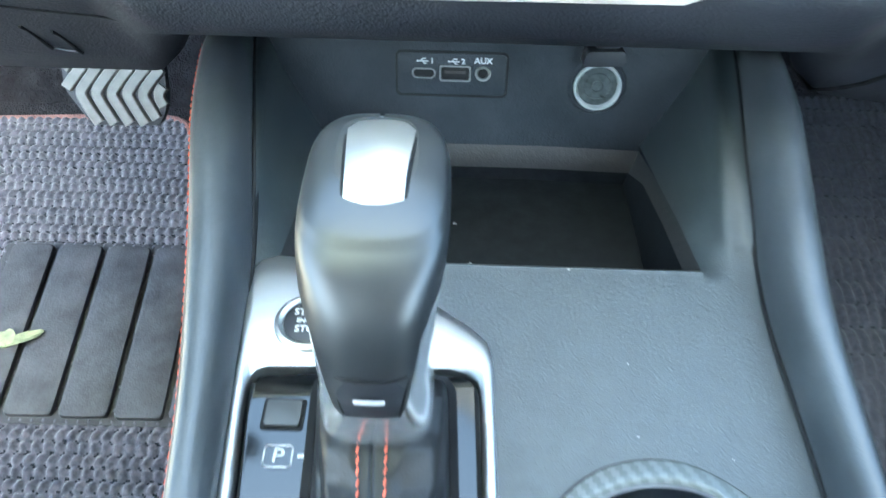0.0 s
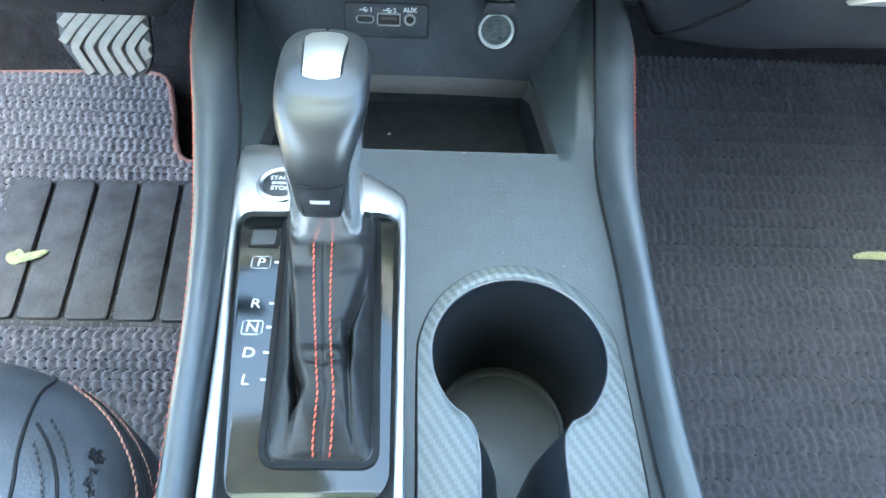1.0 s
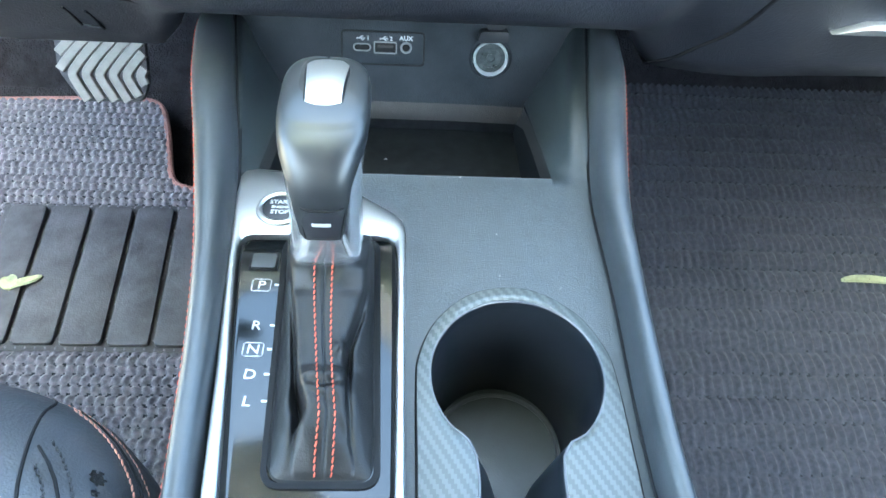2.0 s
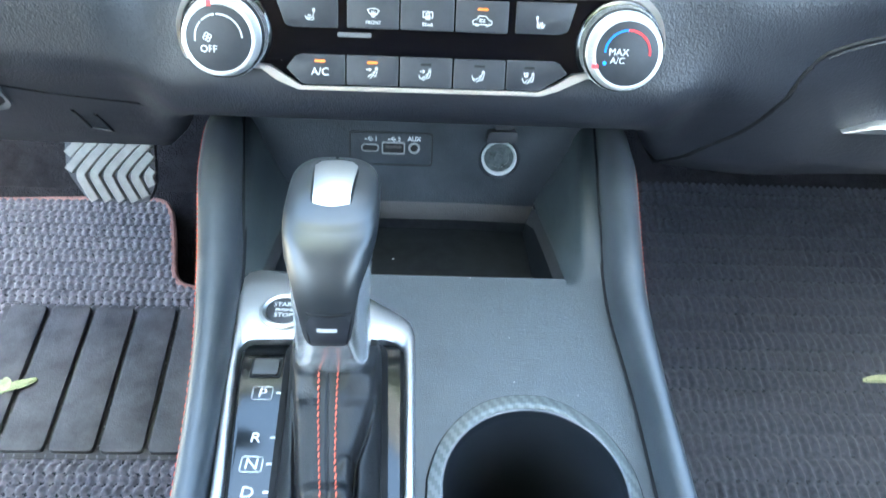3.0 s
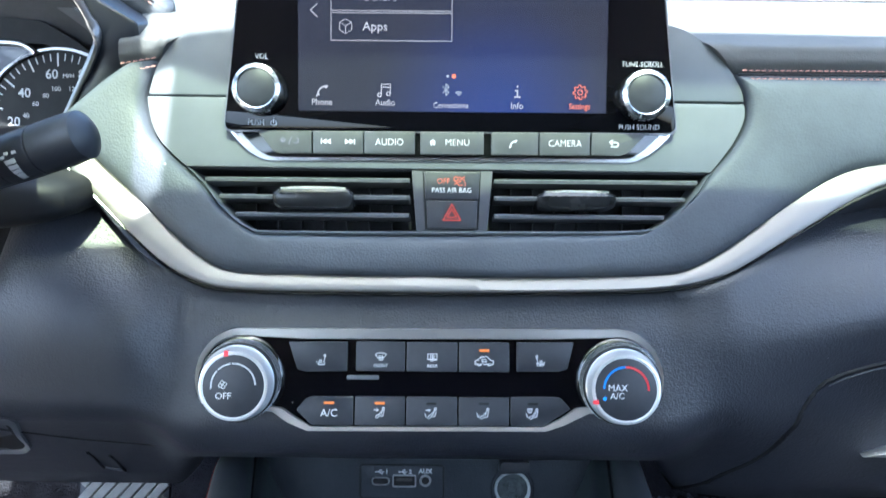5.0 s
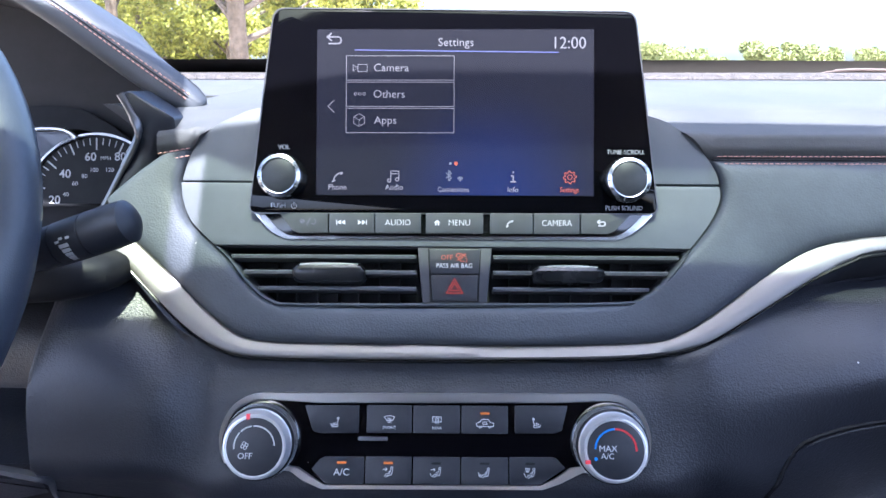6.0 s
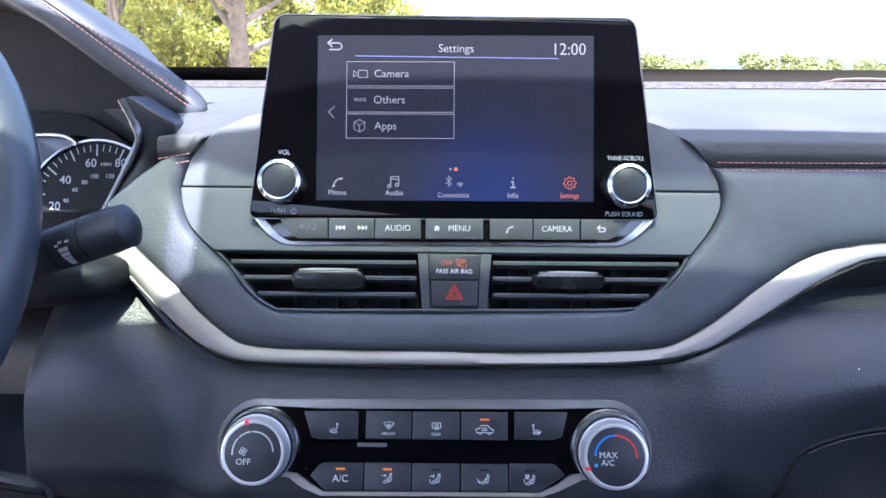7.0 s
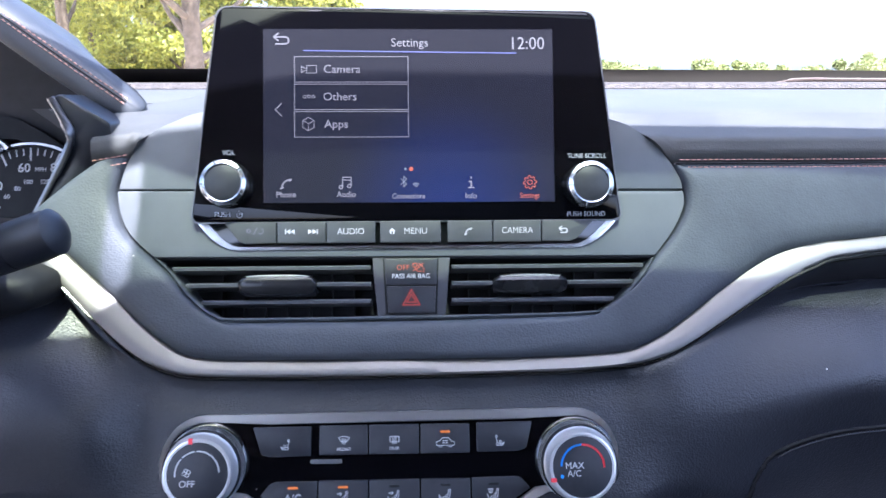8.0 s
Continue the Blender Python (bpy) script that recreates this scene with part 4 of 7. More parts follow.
for txt, x, y in (("20", -0.0330, -0.0262), ("40", -0.0337, -0.0132), ("60", -0.0262, -0.0038), ("80", -0.0181, 0.0026), ("100", -0.0100, 0.0080), ("120", 0.0035, 0.0081)):
    lettering("figure", txt, 0.0036, x, y, 0.0004, WHITE_INK, cluster)
lettering("figure", "MPH", 0.0032, -0.0002, 0.0182, 0.0004, WHITE_INK, cluster)
bm = slab(rounded([(-0.16, 0.036), (-0.068, 0.0405), (-0.036, 0.0405), (-0.026, 0.0345), (-0.045, 0.0260), (-0.062, 0.0130), (-0.16, 0.010)], 0.004), -0.006, 0.003, 0.001)
part("centre_display", bm, material("dim_blue_panel", (0.03, 0.035, 0.05), 0.2, mottle=0.2), cluster, "dim blue-grey middle display")
part("display_rim", tube([(x, v, 0.004) for x, v in spline([(-0.16, 0.0375), (-0.068, 0.0425), (-0.040, 0.0425), (-0.029, 0.0390), (-0.024, 0.0345)], 6)], 0.0022, 8), SILVER, cluster, "silver rim of the middle display")
# dark band above the gauges, drawn as a flat black plate
part("upper_plate", slab(rounded([(-0.17, 0.0632), (-0.0502, 0.0643), (-0.0205, 0.0605), (0.0047, 0.0462), (0.0223, 0.0330), (0.0175, 0.0300), (-0.0198, 0.0436), (-0.17, 0.0449)], 0.004), -0.006, -0.001, 0.0005), DEEP, cluster, "flat black plate above the gauges")
wheel = thing("steering_wheel", "smooth dark leather steering wheel seen from beside it", "steering wheel", pose(-0.391, 0.315, 0.582, 65))
ring = []
for i in range(72):
    a = 2 * math.pi * i / 72
    c, s = math.cos(a), math.sin(a)
    ring.append([(c * (0.1655 + 0.0165 * math.cos(b)), s * (0.1655 + 0.0165 * math.cos(b)), 0.0175 * math.sin(b)) for b in np.linspace(0, 2 * math.pi, 15)[:-1]])
ring.append(ring[0])
part("rim", grid(ring, closed=True), WHEEL, wheel)
part("hub", lathe([(0.02, -0.05), (0.055, -0.045), (0.065, -0.02), (0.06, 0.0), (0.03, 0.012)], 32), WHEEL, wheel)
for a in (0, 180, 270):
    c, s = math.cos(radians(a)), math.sin(radians(a))
    part("spoke", tube([(0.055 * c, 0.055 * s, -0.015), (0.11 * c, 0.11 * s, -0.014), (0.158 * c, 0.158 * s, -0.006)], [0.016, 0.012, 0.011], 10), WHEEL, wheel)
column = thing("steering_column", "black plastic steering column shroud behind the wheel", "steering column", pose(-0.375, 0.42, 0.545))
rows = []
for y, w, h in ((-0.050, 0.130, 0.036), (-0.046, 0.155, 0.050), (-0.038, 0.167, 0.058), (-0.02, 0.172, 0.060), (0.02, 0.173, 0.060), (0.06, 0.170, 0.058), (0.16, 0.15, 0.05)):
    rows.append([(w * math.copysign(abs(math.cos(a)) ** 0.5, math.cos(a)), y, h * 0.30 * math.copysign(abs(math.sin(a)) ** 0.6, math.sin(a))) for a in np.linspace(0, 2 * math.pi, 49)[:-1]])
part("shroud", grid(rows, closed=True, cap=True), DEEP, column)
stalk = thing("wiper_stalk", "matt black wiper stalk with white symbols on its sleeve", "lever", pose(-0.2256, 0.345, 0.5694))
tip = Vector((0.0606, -0.0056, 0.0202))
ax = tip.normalized()
q = ax.to_track_quat("Z", "Y").to_matrix().to_4x4()


def stalk_part(name, profile, mat, label="", squash=1.0):
    bm = lathe([(r * 0.72, h * 0.94) for r, h in profile], 32, squash=squash)
    bmesh.ops.transform(bm, matrix=q, verts=bm.verts[:])
    return part(name, bm, mat, stalk, label)


L = tip.length
stalk_part("stem", [(0.010, -0.06), (0.011, -0.02), (0.0145, -0.004), (0.0155, 0.0), (0.0162, 0.014), (0.0160, 0.0150)], BUTTON)
stalk_part("sleeve", [(0.0150, 0.0152), (0.0164, 0.0158), (0.0168, 0.030), (0.0167, 0.0345), (0.0158, 0.0350)], BUTTON, "turning sleeve")
stalk_part("tip", [(0.0154, 0.0352), (0.0168, 0.0358), (0.0170, 0.050), (0.0162, 0.060), (0.0125, L - 0.002), (0.0060, L + 0.001), (0.001, L + 0.0012)], BUTTON, "rounded tip")
bm = bmesh.new()
for i, (a, h) in enumerate(((187, 0.0046), (200, 0.0040), (212, 0.0034), (223, 0.0028), (233, 0.0022))):
    for j in range(1):
        b0, b1 = radians(a - 5), radians(a + 5)
        pts = []
        for b in (b0, b1):
            for z in (0.0245 - h / 2 - 0.001, 0.0245 + h / 2):
                pts.append(q @ Vector((0.01235 * math.cos(b), 0.01235 * math.sin(b), z)))
        bm.faces.new([bm.verts.new(p) for p in (pts[0], pts[1], pts[3], pts[2])])
for a, z in ((168, 0.0235), (174, 0.021), (170, 0.0275)):
    pts = [q @ Vector((0.01235 * math.cos(radians(a + da)), 0.01235 * math.sin(radians(a + da)), z + dz)) for da, dz in ((-3, -0.0012), (3, -0.0012), (3, 0.0012), (-3, 0.0012))]
    bm.faces.new([bm.verts.new(p) for p in pts])
part("markings", bm, WHITE_INK, stalk, "white wiper speed marks")

# ---- screen ----
unit = thing("touchscreen", "black framed touchscreen showing a settings page, two round knobs", "screen", SCREEN)
outline = rounded([(-0.1290, -0.0112), (0.1272, -0.0108), (0.1255, 0.0010), (0.1125, 0.1155), (-0.1140, 0.1178), (-0.1278, 0.0)], 0.0075, 6)
shell_out = [(x * 1.007, (v - 0.05) * 1.010 + 0.05) for x, v in outline]
part("housing", slab(shell_out, -0.016, 0.0015, 0.0012), SLAT, unit, "dark rear housing")
part("rim", frame_ring(shell_out, [(x * 0.999, (v - 0.05) * 0.998 + 0.05) for x, v in outline], -0.004, 0.0030), EDGE_DARK, unit, "fine metal edge")
part("glass", slab(outline, -0.002, 0.0026, 0.0005), GLASS_BLACK, unit, "gloss black glass front")
part("display", slab([(-0.0872, 0.0), (0.0872, 0.0), (0.0872, 0.105), (-0.0872, 0.105)], 0.0026, 0.0027, 0), DISPLAY, unit, "dark blue lit display")
E0 = 0.0028
part("display_edge", strokes([[(-0.0872, 0), (0.0872, 0), (0.0872, 0.105), (-0.0872, 0.105), (-0.0872, 0)]], 0.0005, 0.0026, 0.00022), GLASS_BLACK, unit)


def ui(px, py):
    """Place on the display by fractions of its width and height, from the upper left."""
    return -0.0872 + 0.1744 * px, 0.105 * (1 - py)


def say(txt, px, py, size, mat=UI_WHITE, stretch=1.0):
    x, v = ui(px, py)
    lettering("caption", txt, size, x, v, E0, mat, unit, stretch, bold=0.0 if size < 0.004 else -0.00002)


say("Settings", 0.503, 0.083, 0.0050)
say("12:00", 0.909, 0.088, 0.0074, UI_WHITE, 0.92)
part("headline", strokes([[ui(0.14, 0.128), ui(0.87, 0.142)]], 0.0007, E0), UI_BLUE, unit)
for txt, fy in (("Camera", 0.236), ("Others", 0.394), ("Apps", 0.551)):
    x0, v0 = ui(0.108, fy - 0.073)
    x1, v1 = ui(0.497, fy + 0.073)
    part("menu_box", strokes([[(x0, v0), (x1, v0), (x1, v1), (x0, v1), (x0, v0)]], 0.00034, E0), UI_WHITE, unit, "outlined menu entry")
    cu = {"Camera": 0.270, "Others": 0.263, "Apps": 0.250}[txt]
    say(txt, cu, fy, 0.0048)


def icon(name, lines, px, py, scale, mat=UI_WHITE, width=0.0006):
    x, v = ui(px, py)
    part(name, strokes([[(x + a * scale, v + b * scale) for a, b in ln] for ln in lines], width, E0), mat, unit)


icon("camera_icon", [[(-0.35, -0.62), (1.25, -0.62), (1.25, 0.62), (-0.35, 0.62), (-0.35, -0.62)], [(-0.35, 0.2), (-0.75, 0.2), (-1.2, 0.55), (-1.2, -0.55), (-0.75, -0.2), (-0.35, -0.2)]], 0.157, 0.236, 0.0036, width=0.00035)
icon("dots_icon", [arc(-1.2, 0, 0.4, 0, 360, 8), arc(0, 0, 0.4, 0, 360, 8), arc(1.2, 0, 0.4, 0, 360, 8)], 0.157, 0.392, 0.0022, width=0.0003)
icon("cube_icon", [[(-0.8, 0.5), (0, 0.95), (0.8, 0.5), (0.8, -0.5), (0, -0.95), (-0.8, -0.5), (-0.8, 0.5), (0, 0.05), (0.8, 0.5)], [(0, 0.05), (0, -0.95)]], 0.155, 0.549, 0.0042, width=0.0003)
icon("back_icon", [[(-0.4, 0.9), (-1, 0.4), (-0.4, -0.1)], [(-1, 0.4), (0.6, 0.4)] + arc(0.6, -0.1, 0.5, 90, -90, 8) + [(-0.7, -0.6)]], 0.062, 0.066, 0.0042, width=0.0009)
icon("arrow_icon", [[(0.5, 1), (-0.5, 0), (0.5, -1)]], 0.053, 0.467, 0.0036, width=0.00045)
icon("phone_icon", [arc(0.8, -0.9, 1.5, 95, 175, 8), [(0.65, 0.35), (0.9, 0.6)], [(-0.9, -1.0), (-0.5, -0.8)]], 0.078, 0.885, 0.0034, width=0.0008)
icon("music_icon", [[(-0.6, -0.7), (-0.6, 0.9), (0.8, 0.9), (0.8, -0.5)], [(-0.6, 0.45), (0.8, 0.45)], arc(-0.9, -0.75, 0.3, 0, 360, 6), arc(0.5, -0.55, 0.3, 0, 360, 6)], 0.283, 0.885, 0.0036, width=0.0005)
icon("link_icon", [[(-1.0, 0.5), (0.0, -0.45), (-0.5, -0.95), (-0.5, 0.95), (0.0, 0.45), (-1.0, -0.5)]], 0.489, 0.880, 0.0033, UI_DIM, 0.00045)
icon("signal_icon", [arc(0, -0.9, 1.1, 45, 135, 8), arc(0, -0.9, 0.72, 45, 135, 6), arc(0, -0.9, 0.36, 45, 135, 5), [(0, -0.92), (0, -0.88)]], 0.521, 0.893, 0.0022, UI_DIM, 0.00045)
icon("info_icon", [[(-0.3, 0.1), (0, 0.1), (0, -0.9)], [(-0.4, -0.9), (0.4, -0.9)], [(0, 0.7), (0, 0.8)]], 0.711, 0.885, 0.0036, width=0.0008)
gear = []
for i in range(32):
    a = 2 * math.pi * i / 32
    r = 1.0 if (i // 2) % 2 == 0 else 0.74
    gear.append((r * math.cos(a), r * math.sin(a)))
icon("gear_icon", [gear + [gear[0]], arc(0, 0, 0.36, 0, 360, 12)], 0.914, 0.888, 0.0040, UI_ORANGE, 0.00045)
for txt, fx, m in (("Phone", 0.078, UI_WHITE), ("Audio", 0.283, UI_WHITE), ("Connections", 0.496, UI_WHITE), ("Info", 0.710, UI_WHITE), ("Settings", 0.913, UI_ORANGE)):
    say(txt, fx, 0.952 + 0.012 * (fx > 0.4), 0.0034 if len(txt) < 8 else 0.0031, m, 0.95 if len(txt) < 8 else 0.86)
for fx, m in ((0.485, UI_DIM), (0.505, UI_ORANGE)):
    x, v = ui(fx, 0.808)
    part("page_dot", slab(circle(x, v, 0.0013 if m is UI_ORANGE else 0.0008, 12), E0, E0 + 0.0001, 0), m, unit)
for txt, x, v, s in (("VOL", -0.1075, 0.0302, 0.0030), ("TUNE-SCROLL", 0.1070, 0.0275, 0.0028), ("PUSH", -0.1110, -0.0066, 0.0031), ("PUSH SOUND", 0.1060, -0.0076, 0.0029)):
    lettering("caption", txt, s, x, v, 0.0027, WHITE_INK, unit, 0.90, bold=-0.00006)
part("power_icon", strokes([arc(-0.1010, -0.0068, 0.0016, 130, 410, 12), [(-0.1010, -0.0046), (-0.1010, -0.0068)]], 0.0004, 0.0027), WHITE_INK, unit)
for x, v, nm in ((-0.1080, 0.0112, "volume_knob"), (0.1068, 0.0096, "tuning_knob")):
    knob = part(nm, lathe([(0.0140, 0.0026), (0.0143, 0.004), (0.0138, 0.0125), (0.0132, 0.0140), (0.0112, 0.0150), (0.0106, 0.0146), (0.0104, 0.0135)], 48, (x, v)), CHROME, unit, "bright metal ring knob")
    part("cap", lathe([(0.0104, 0.0130), (0.0103, 0.0142), (0.0096, 0.0146), (0.001, 0.0147)], 40, (x, v)), BUTTON, knob, "flat dark grey cap")
    bm = bmesh.new()
    for k in range(5):
        a = radians(72 * k + 40)
        strokes([[(x + 0.0112 * math.cos(a), v + 0.0112 * math.sin(a)), (x + 0.0131 * math.cos(a), v + 0.0131 * math.sin(a))]], 0.0007, 0.0143, 0.0006, bm)
    part("notches", bm, SLAT, knob)

# button row under the screen in a bright tray
TRAY = material("polished_tray_edge", (0.42, 0.43, 0.44), 0.22, metal=1.0, mottle=0.08, mottle_size=0.01, rough_var=0.05)
tray_o = rounded([(-0.1290, -0.0085), (-0.1165, -0.0225), (-0.1067, -0.0278), (0.1040, -0.0274), (0.1150, -0.0215), (0.1275, -0.0085)], 0.005, 5)
part("tray", slab(tray_o, -0.014, 0.0010, 0.0012), TRAY, unit, "bright chrome tray edge")
part("tray_bed", slab(rounded([(-0.1215, -0.0100), (-0.1120, -0.0208), (-0.1045, -0.0258), (0.1018, -0.0254), (0.1098, -0.0203), (0.1200, -0.0100)], 0.004, 4), -0.004, 0.0013, 0.0002), GLOSS, unit)
keys = [[(-0.1100, -0.0112), (-0.1015, -0.0222), (-0.0980, -0.0238), (-0.0793, -0.0238), (-0.0793, -0.0112)], (-0.0785, -0.0501), (-0.0495, -0.0209), (-0.0178, 0.0181), (0.0224, 0.0490), (0.0496, 0.0782),
        [(0.0790, -0.0112), (0.0790, -0.0236), (0.0960, -0.0236), (0.1000, -0.0218), (0.1100, -0.0112)]]
key_objs = []
for k in keys:
    pts = k if isinstance(k, list) else [(k[0], -0.0112), (k[0], -0.0238), (k[1], -0.0238), (k[1], -0.0112)]
    key_objs.append(part("key", slab(rounded(pts, 0.0006, 2), -0.002, 0.0042, 0.0005), BUTTON_GREY, unit, "grey push key"))
W0 = 0.0043
for k, txt, x in ((2, "AUDIO", -0.0352), (3, "MENU", 0.0032), (5, "CAMERA", 0.0640)):
    lettering("caption", txt, 0.0037, x, -0.0172, W0, WHITE_INK, key_objs[k], 0.95 if txt != "CAMERA" else 0.9, bold=-0.00005)


def mark(name, lines, x, v, s, parent, mat=WHITE_INK, width=0.0006, w=W0):
    return part(name, strokes([[(x + a * s, v + b * s) for a, b in ln] for ln in lines], width, w), mat, parent)


def filled(name, shapes, x, v, s, parent, mat=WHITE_INK, w=W0):
    bm = bmesh.new()
    for sh in shapes:
        slab([(x + a * s, v + b * s) for a, b in sh], w - 0.0004, w + 0.0001, 0, bm=bm)
    return part(name, bm, mat, parent)


SKIP = [[(-1.75, 0.9), (-1.75, -0.9), (-1.45, -0.9), (-1.45, 0.9)], [(-1.4, 0), (0.05, -0.9), (0.05, 0.9)], [(0.1, 0), (1.55, -0.9), (1.55, 0.9)]]
filled("symbol", [[(-1.15, -0.05), (1.15, -0.05), (0, 1.05)], [(-0.75, -0.05), (-0.75, -1), (-0.22, -1), (-0.22, -0.05)], [(0.22, -0.05), (0.22, -1), (0.75, -1), (0.75, -0.05)]], -0.0107, -0.0170, 0.0017, key_objs[3])
filled("symbol", SKIP, -0.0710, -0.0170, 0.0017, key_objs[1])
filled("symbol", [[(-a, b) for a, b in sh[::-1]] for sh in SKIP], -0.0577, -0.0170, 0.0017, key_objs[1])
mark("symbol", [arc(0, 0, 0.6, 0, 360, 10)], -0.0955, -0.0164, 0.0016, key_objs[0], UI_DIM, 0.0008)
mark("symbol", [[(-0.6, -1.1), (0.6, 1.1)], arc(1.9, 0, 1.0, 60, -130, 8)], -0.0914, -0.0166, 0.0016, key_objs[0], UI_DIM, 0.0006)
mark("symbol", [arc(0.9, -1.0, 1.6, 95, 175, 8), [(0.75, 0.45), (1.0, 0.7)], [(-0.9, -1.1), (-0.5, -0.9)]], 0.0345, -0.0172, 0.0020, key_objs[4], width=0.0009)
mark("symbol", [[(-0.4, 1.0), (-1, 0.45), (-0.4, -0.1)], [(-1, 0.45), (0.6, 0.45)] + arc(0.6, -0.1, 0.55, 90, -90, 8) + [(-0.6, -0.65)]], 0.0915, -0.0172, 0.0022, key_objs[6], width=0.0007)


# ---- air vents ----
# pale strip colour that paints a highlight along each tab's top
TAB_HIGHLIGHT = material("pale_tab_highlight", (0.30, 0.30, 0.27), 0.28, metal=0.3, mottle=0.1, mottle_size=0.02)
TAB = material("polished_dark_tab", (0.010, 0.0105, 0.011), 0.24, spec=0.4, mottle=0.2, mottle_size=0.02, rough_var=0.05)


def vent(left, right, slats, tab, label):
    """Slats between two slanting ends, with a sliding tab."""
    v = thing("air_vent", label, "air vent", FACE, "centre air vents")
    for level, thick_w in slats:
        x0, x1 = left(level), right(level)
        rows = [[(x, level + a, b) for a, b in ((-0.0012, -0.022), (0.0010, -0.022), (0.0016, -0.006), (0.0013, -0.0026), (0.0003, -0.0016), (-0.0012, -0.0022), (-0.0017, -0.006))] for x in np.linspace(x0, x1, 5)]
        part("slat", grid(rows, closed=True, cap=True), SLAT, v)
    for x in np.linspace(left(0.128) + 0.012, right(0.128) - 0.012, 7):
        part("upright_vane", box(x - 0.0007, x + 0.0007, 0.1150, 0.1465, -0.029, -0.0225), DEEP, v)
    tx0, tx1, tv0, tv1 = tab
    rows = [[(x, tv0 + (tv1 - tv0) * a, b) for a, b in ((0, -0.012), (0.0, 0.0005), (0.12, 0.0022), (0.35, 0.0036), (0.70, 0.0046), (0.90, 0.0036), (0.98, 0.0014), (1.0, -0.002), (1.0, -0.012))] for x in np.linspace(tx0, tx1, 6)]
    tm = 0.5 * (tv0 + tv1)
    rows = [[(x, tm + (v_ - tm) * s, w_ - 0.0025 * (1 - s)) for x_, v_, w_ in rows[0]] for x, s in ((tx0, 0.30), (tx0 + 0.0004, 0.55), (tx0 + 0.0014, 0.76), (tx0 + 0.0030, 0.90), (tx0 + 0.0056, 1.0), (tx1 - 0.0056, 1.0), (tx1 - 0.0030, 0.90), (tx1 - 0.0014, 0.76), (tx1 - 0.0004, 0.55), (tx1, 0.30))]
    tab_ob = part("slide_tab", grid(rows, closed=True, cap=True), TAB, v, "smooth dark slide tab")
    part("tab_highlight", tube([(x, tv1 - 0.0006, 0.0020) for x in np.linspace(tx0 + 0.0045, tx1 - 0.0045, 5)], [0.0006, 0.0013, 0.0014, 0.0013, 0.0006], 8), TAB_HIGHLIGHT, tab_ob, "pale strip painted in as the tab's top highlight")
    return v


edge_l = [(-0.1160, 0.1145), (-0.1290, 0.1250), (-0.1400, 0.1385), (-0.1480, 0.1475)]
edge_r = [(0.1190, 0.1178), (0.1370, 0.1330), (0.1462, 0.1465)]
lf = lambda s: float(np.interp(s, [p[1] for p in edge_l], [p[0] for p in edge_l])) + 0.002
rf = lambda s: float(np.interp(s, [p[1] for p in edge_r], [p[0] for p in edge_r])) - 0.002
vent(lf, lambda s: -0.0240, ((0.1425, 0), (0.1325, 0), (0.1222, 0)), (-0.1016, -0.0558, 0.1252, 0.1372), "slatted black air vent with a low slide tab")
vent(lambda s: 0.0248, rf, ((0.1425, 0), (0.1325, 0), (0.1222, 0)), (0.0489, 0.0940, 0.1262, 0.1362), "slatted black air vent with a flat slide tab")

switch = thing("hazard_switch", "dark switch block with red hazard triangle and airbag light", "switch", FACE)
part("body", slab([(-0.0230, 0.1480), (0.0238, 0.1478), (0.0206, 0.1128), (-0.0196, 0.1128)], -0.028, 0.0005, 0.0006), DASH_HARD, switch, "slate surround")
part("well", slab([(-0.0166, 0.1476), (0.0170, 0.1476), (0.0156, 0.1136), (-0.0148, 0.1136)], -0.02, 0.0008, 0.0003), DEEP, switch)
lamp = part("airbag_lamp", slab(rounded([(-0.0158, 0.1470), (0.0163, 0.1470), (0.0154, 0.1312), (-0.0146, 0.1312)], 0.0006, 2), -0.003, 0.0018, 0.0005), BUTTON, switch, "dark airbag warning lens")
btn = part("hazard_button", slab(rounded([(-0.0142, 0.1303), (0.0150, 0.1303), (0.0143, 0.1143), (-0.0132, 0.1143)], 0.0006, 2), -0.003, 0.0022, 0.0006), BUTTON, switch, "dark hazard push button")
tri = lambda s: [[(0.0004, 0.1226 + s * 1.1), (0.0004 - s, 0.1226 - s * 0.7), (0.0004 + s, 0.1226 - s * 0.7), (0.0004, 0.1226 + s * 1.1)]]
part("triangle", strokes(tri(0.0050), 0.0007, 0.0023), RED_LED, btn, "red warning triangle")
part("triangle", strokes(tri(0.0027), 0.0007, 0.0023), RED_LED, btn, "red warning triangle")
lettering("caption", "OFF", 0.0030, -0.0045, 0.1415, 0.0019, UI_ORANGE, lamp)
mark("bag_symbol", [arc(-0.6, 0.5, 0.5, 0, 360, 8), [(0.2, 0.9), (1.2, 0.2)], [(0.2, 0.2), (1.2, 0.9)], [(-0.6, -0.1), (0.0, -0.9), (0.8, -0.9)], [(-0.9, -0.7), (0.5, 0.0)]], 0.0042, 0.1416, 0.0026, lamp, UI_ORANGE, 0.0005, 0.0019)
lettering("caption", "2", 0.0024, 0.0078, 0.1398, 0.0019, UI_ORANGE, lamp)
lettering("caption", "PASS AIR BAG", 0.0028, 0.0002, 0.1362, 0.0019, WHITE_INK, lamp, 0.92)

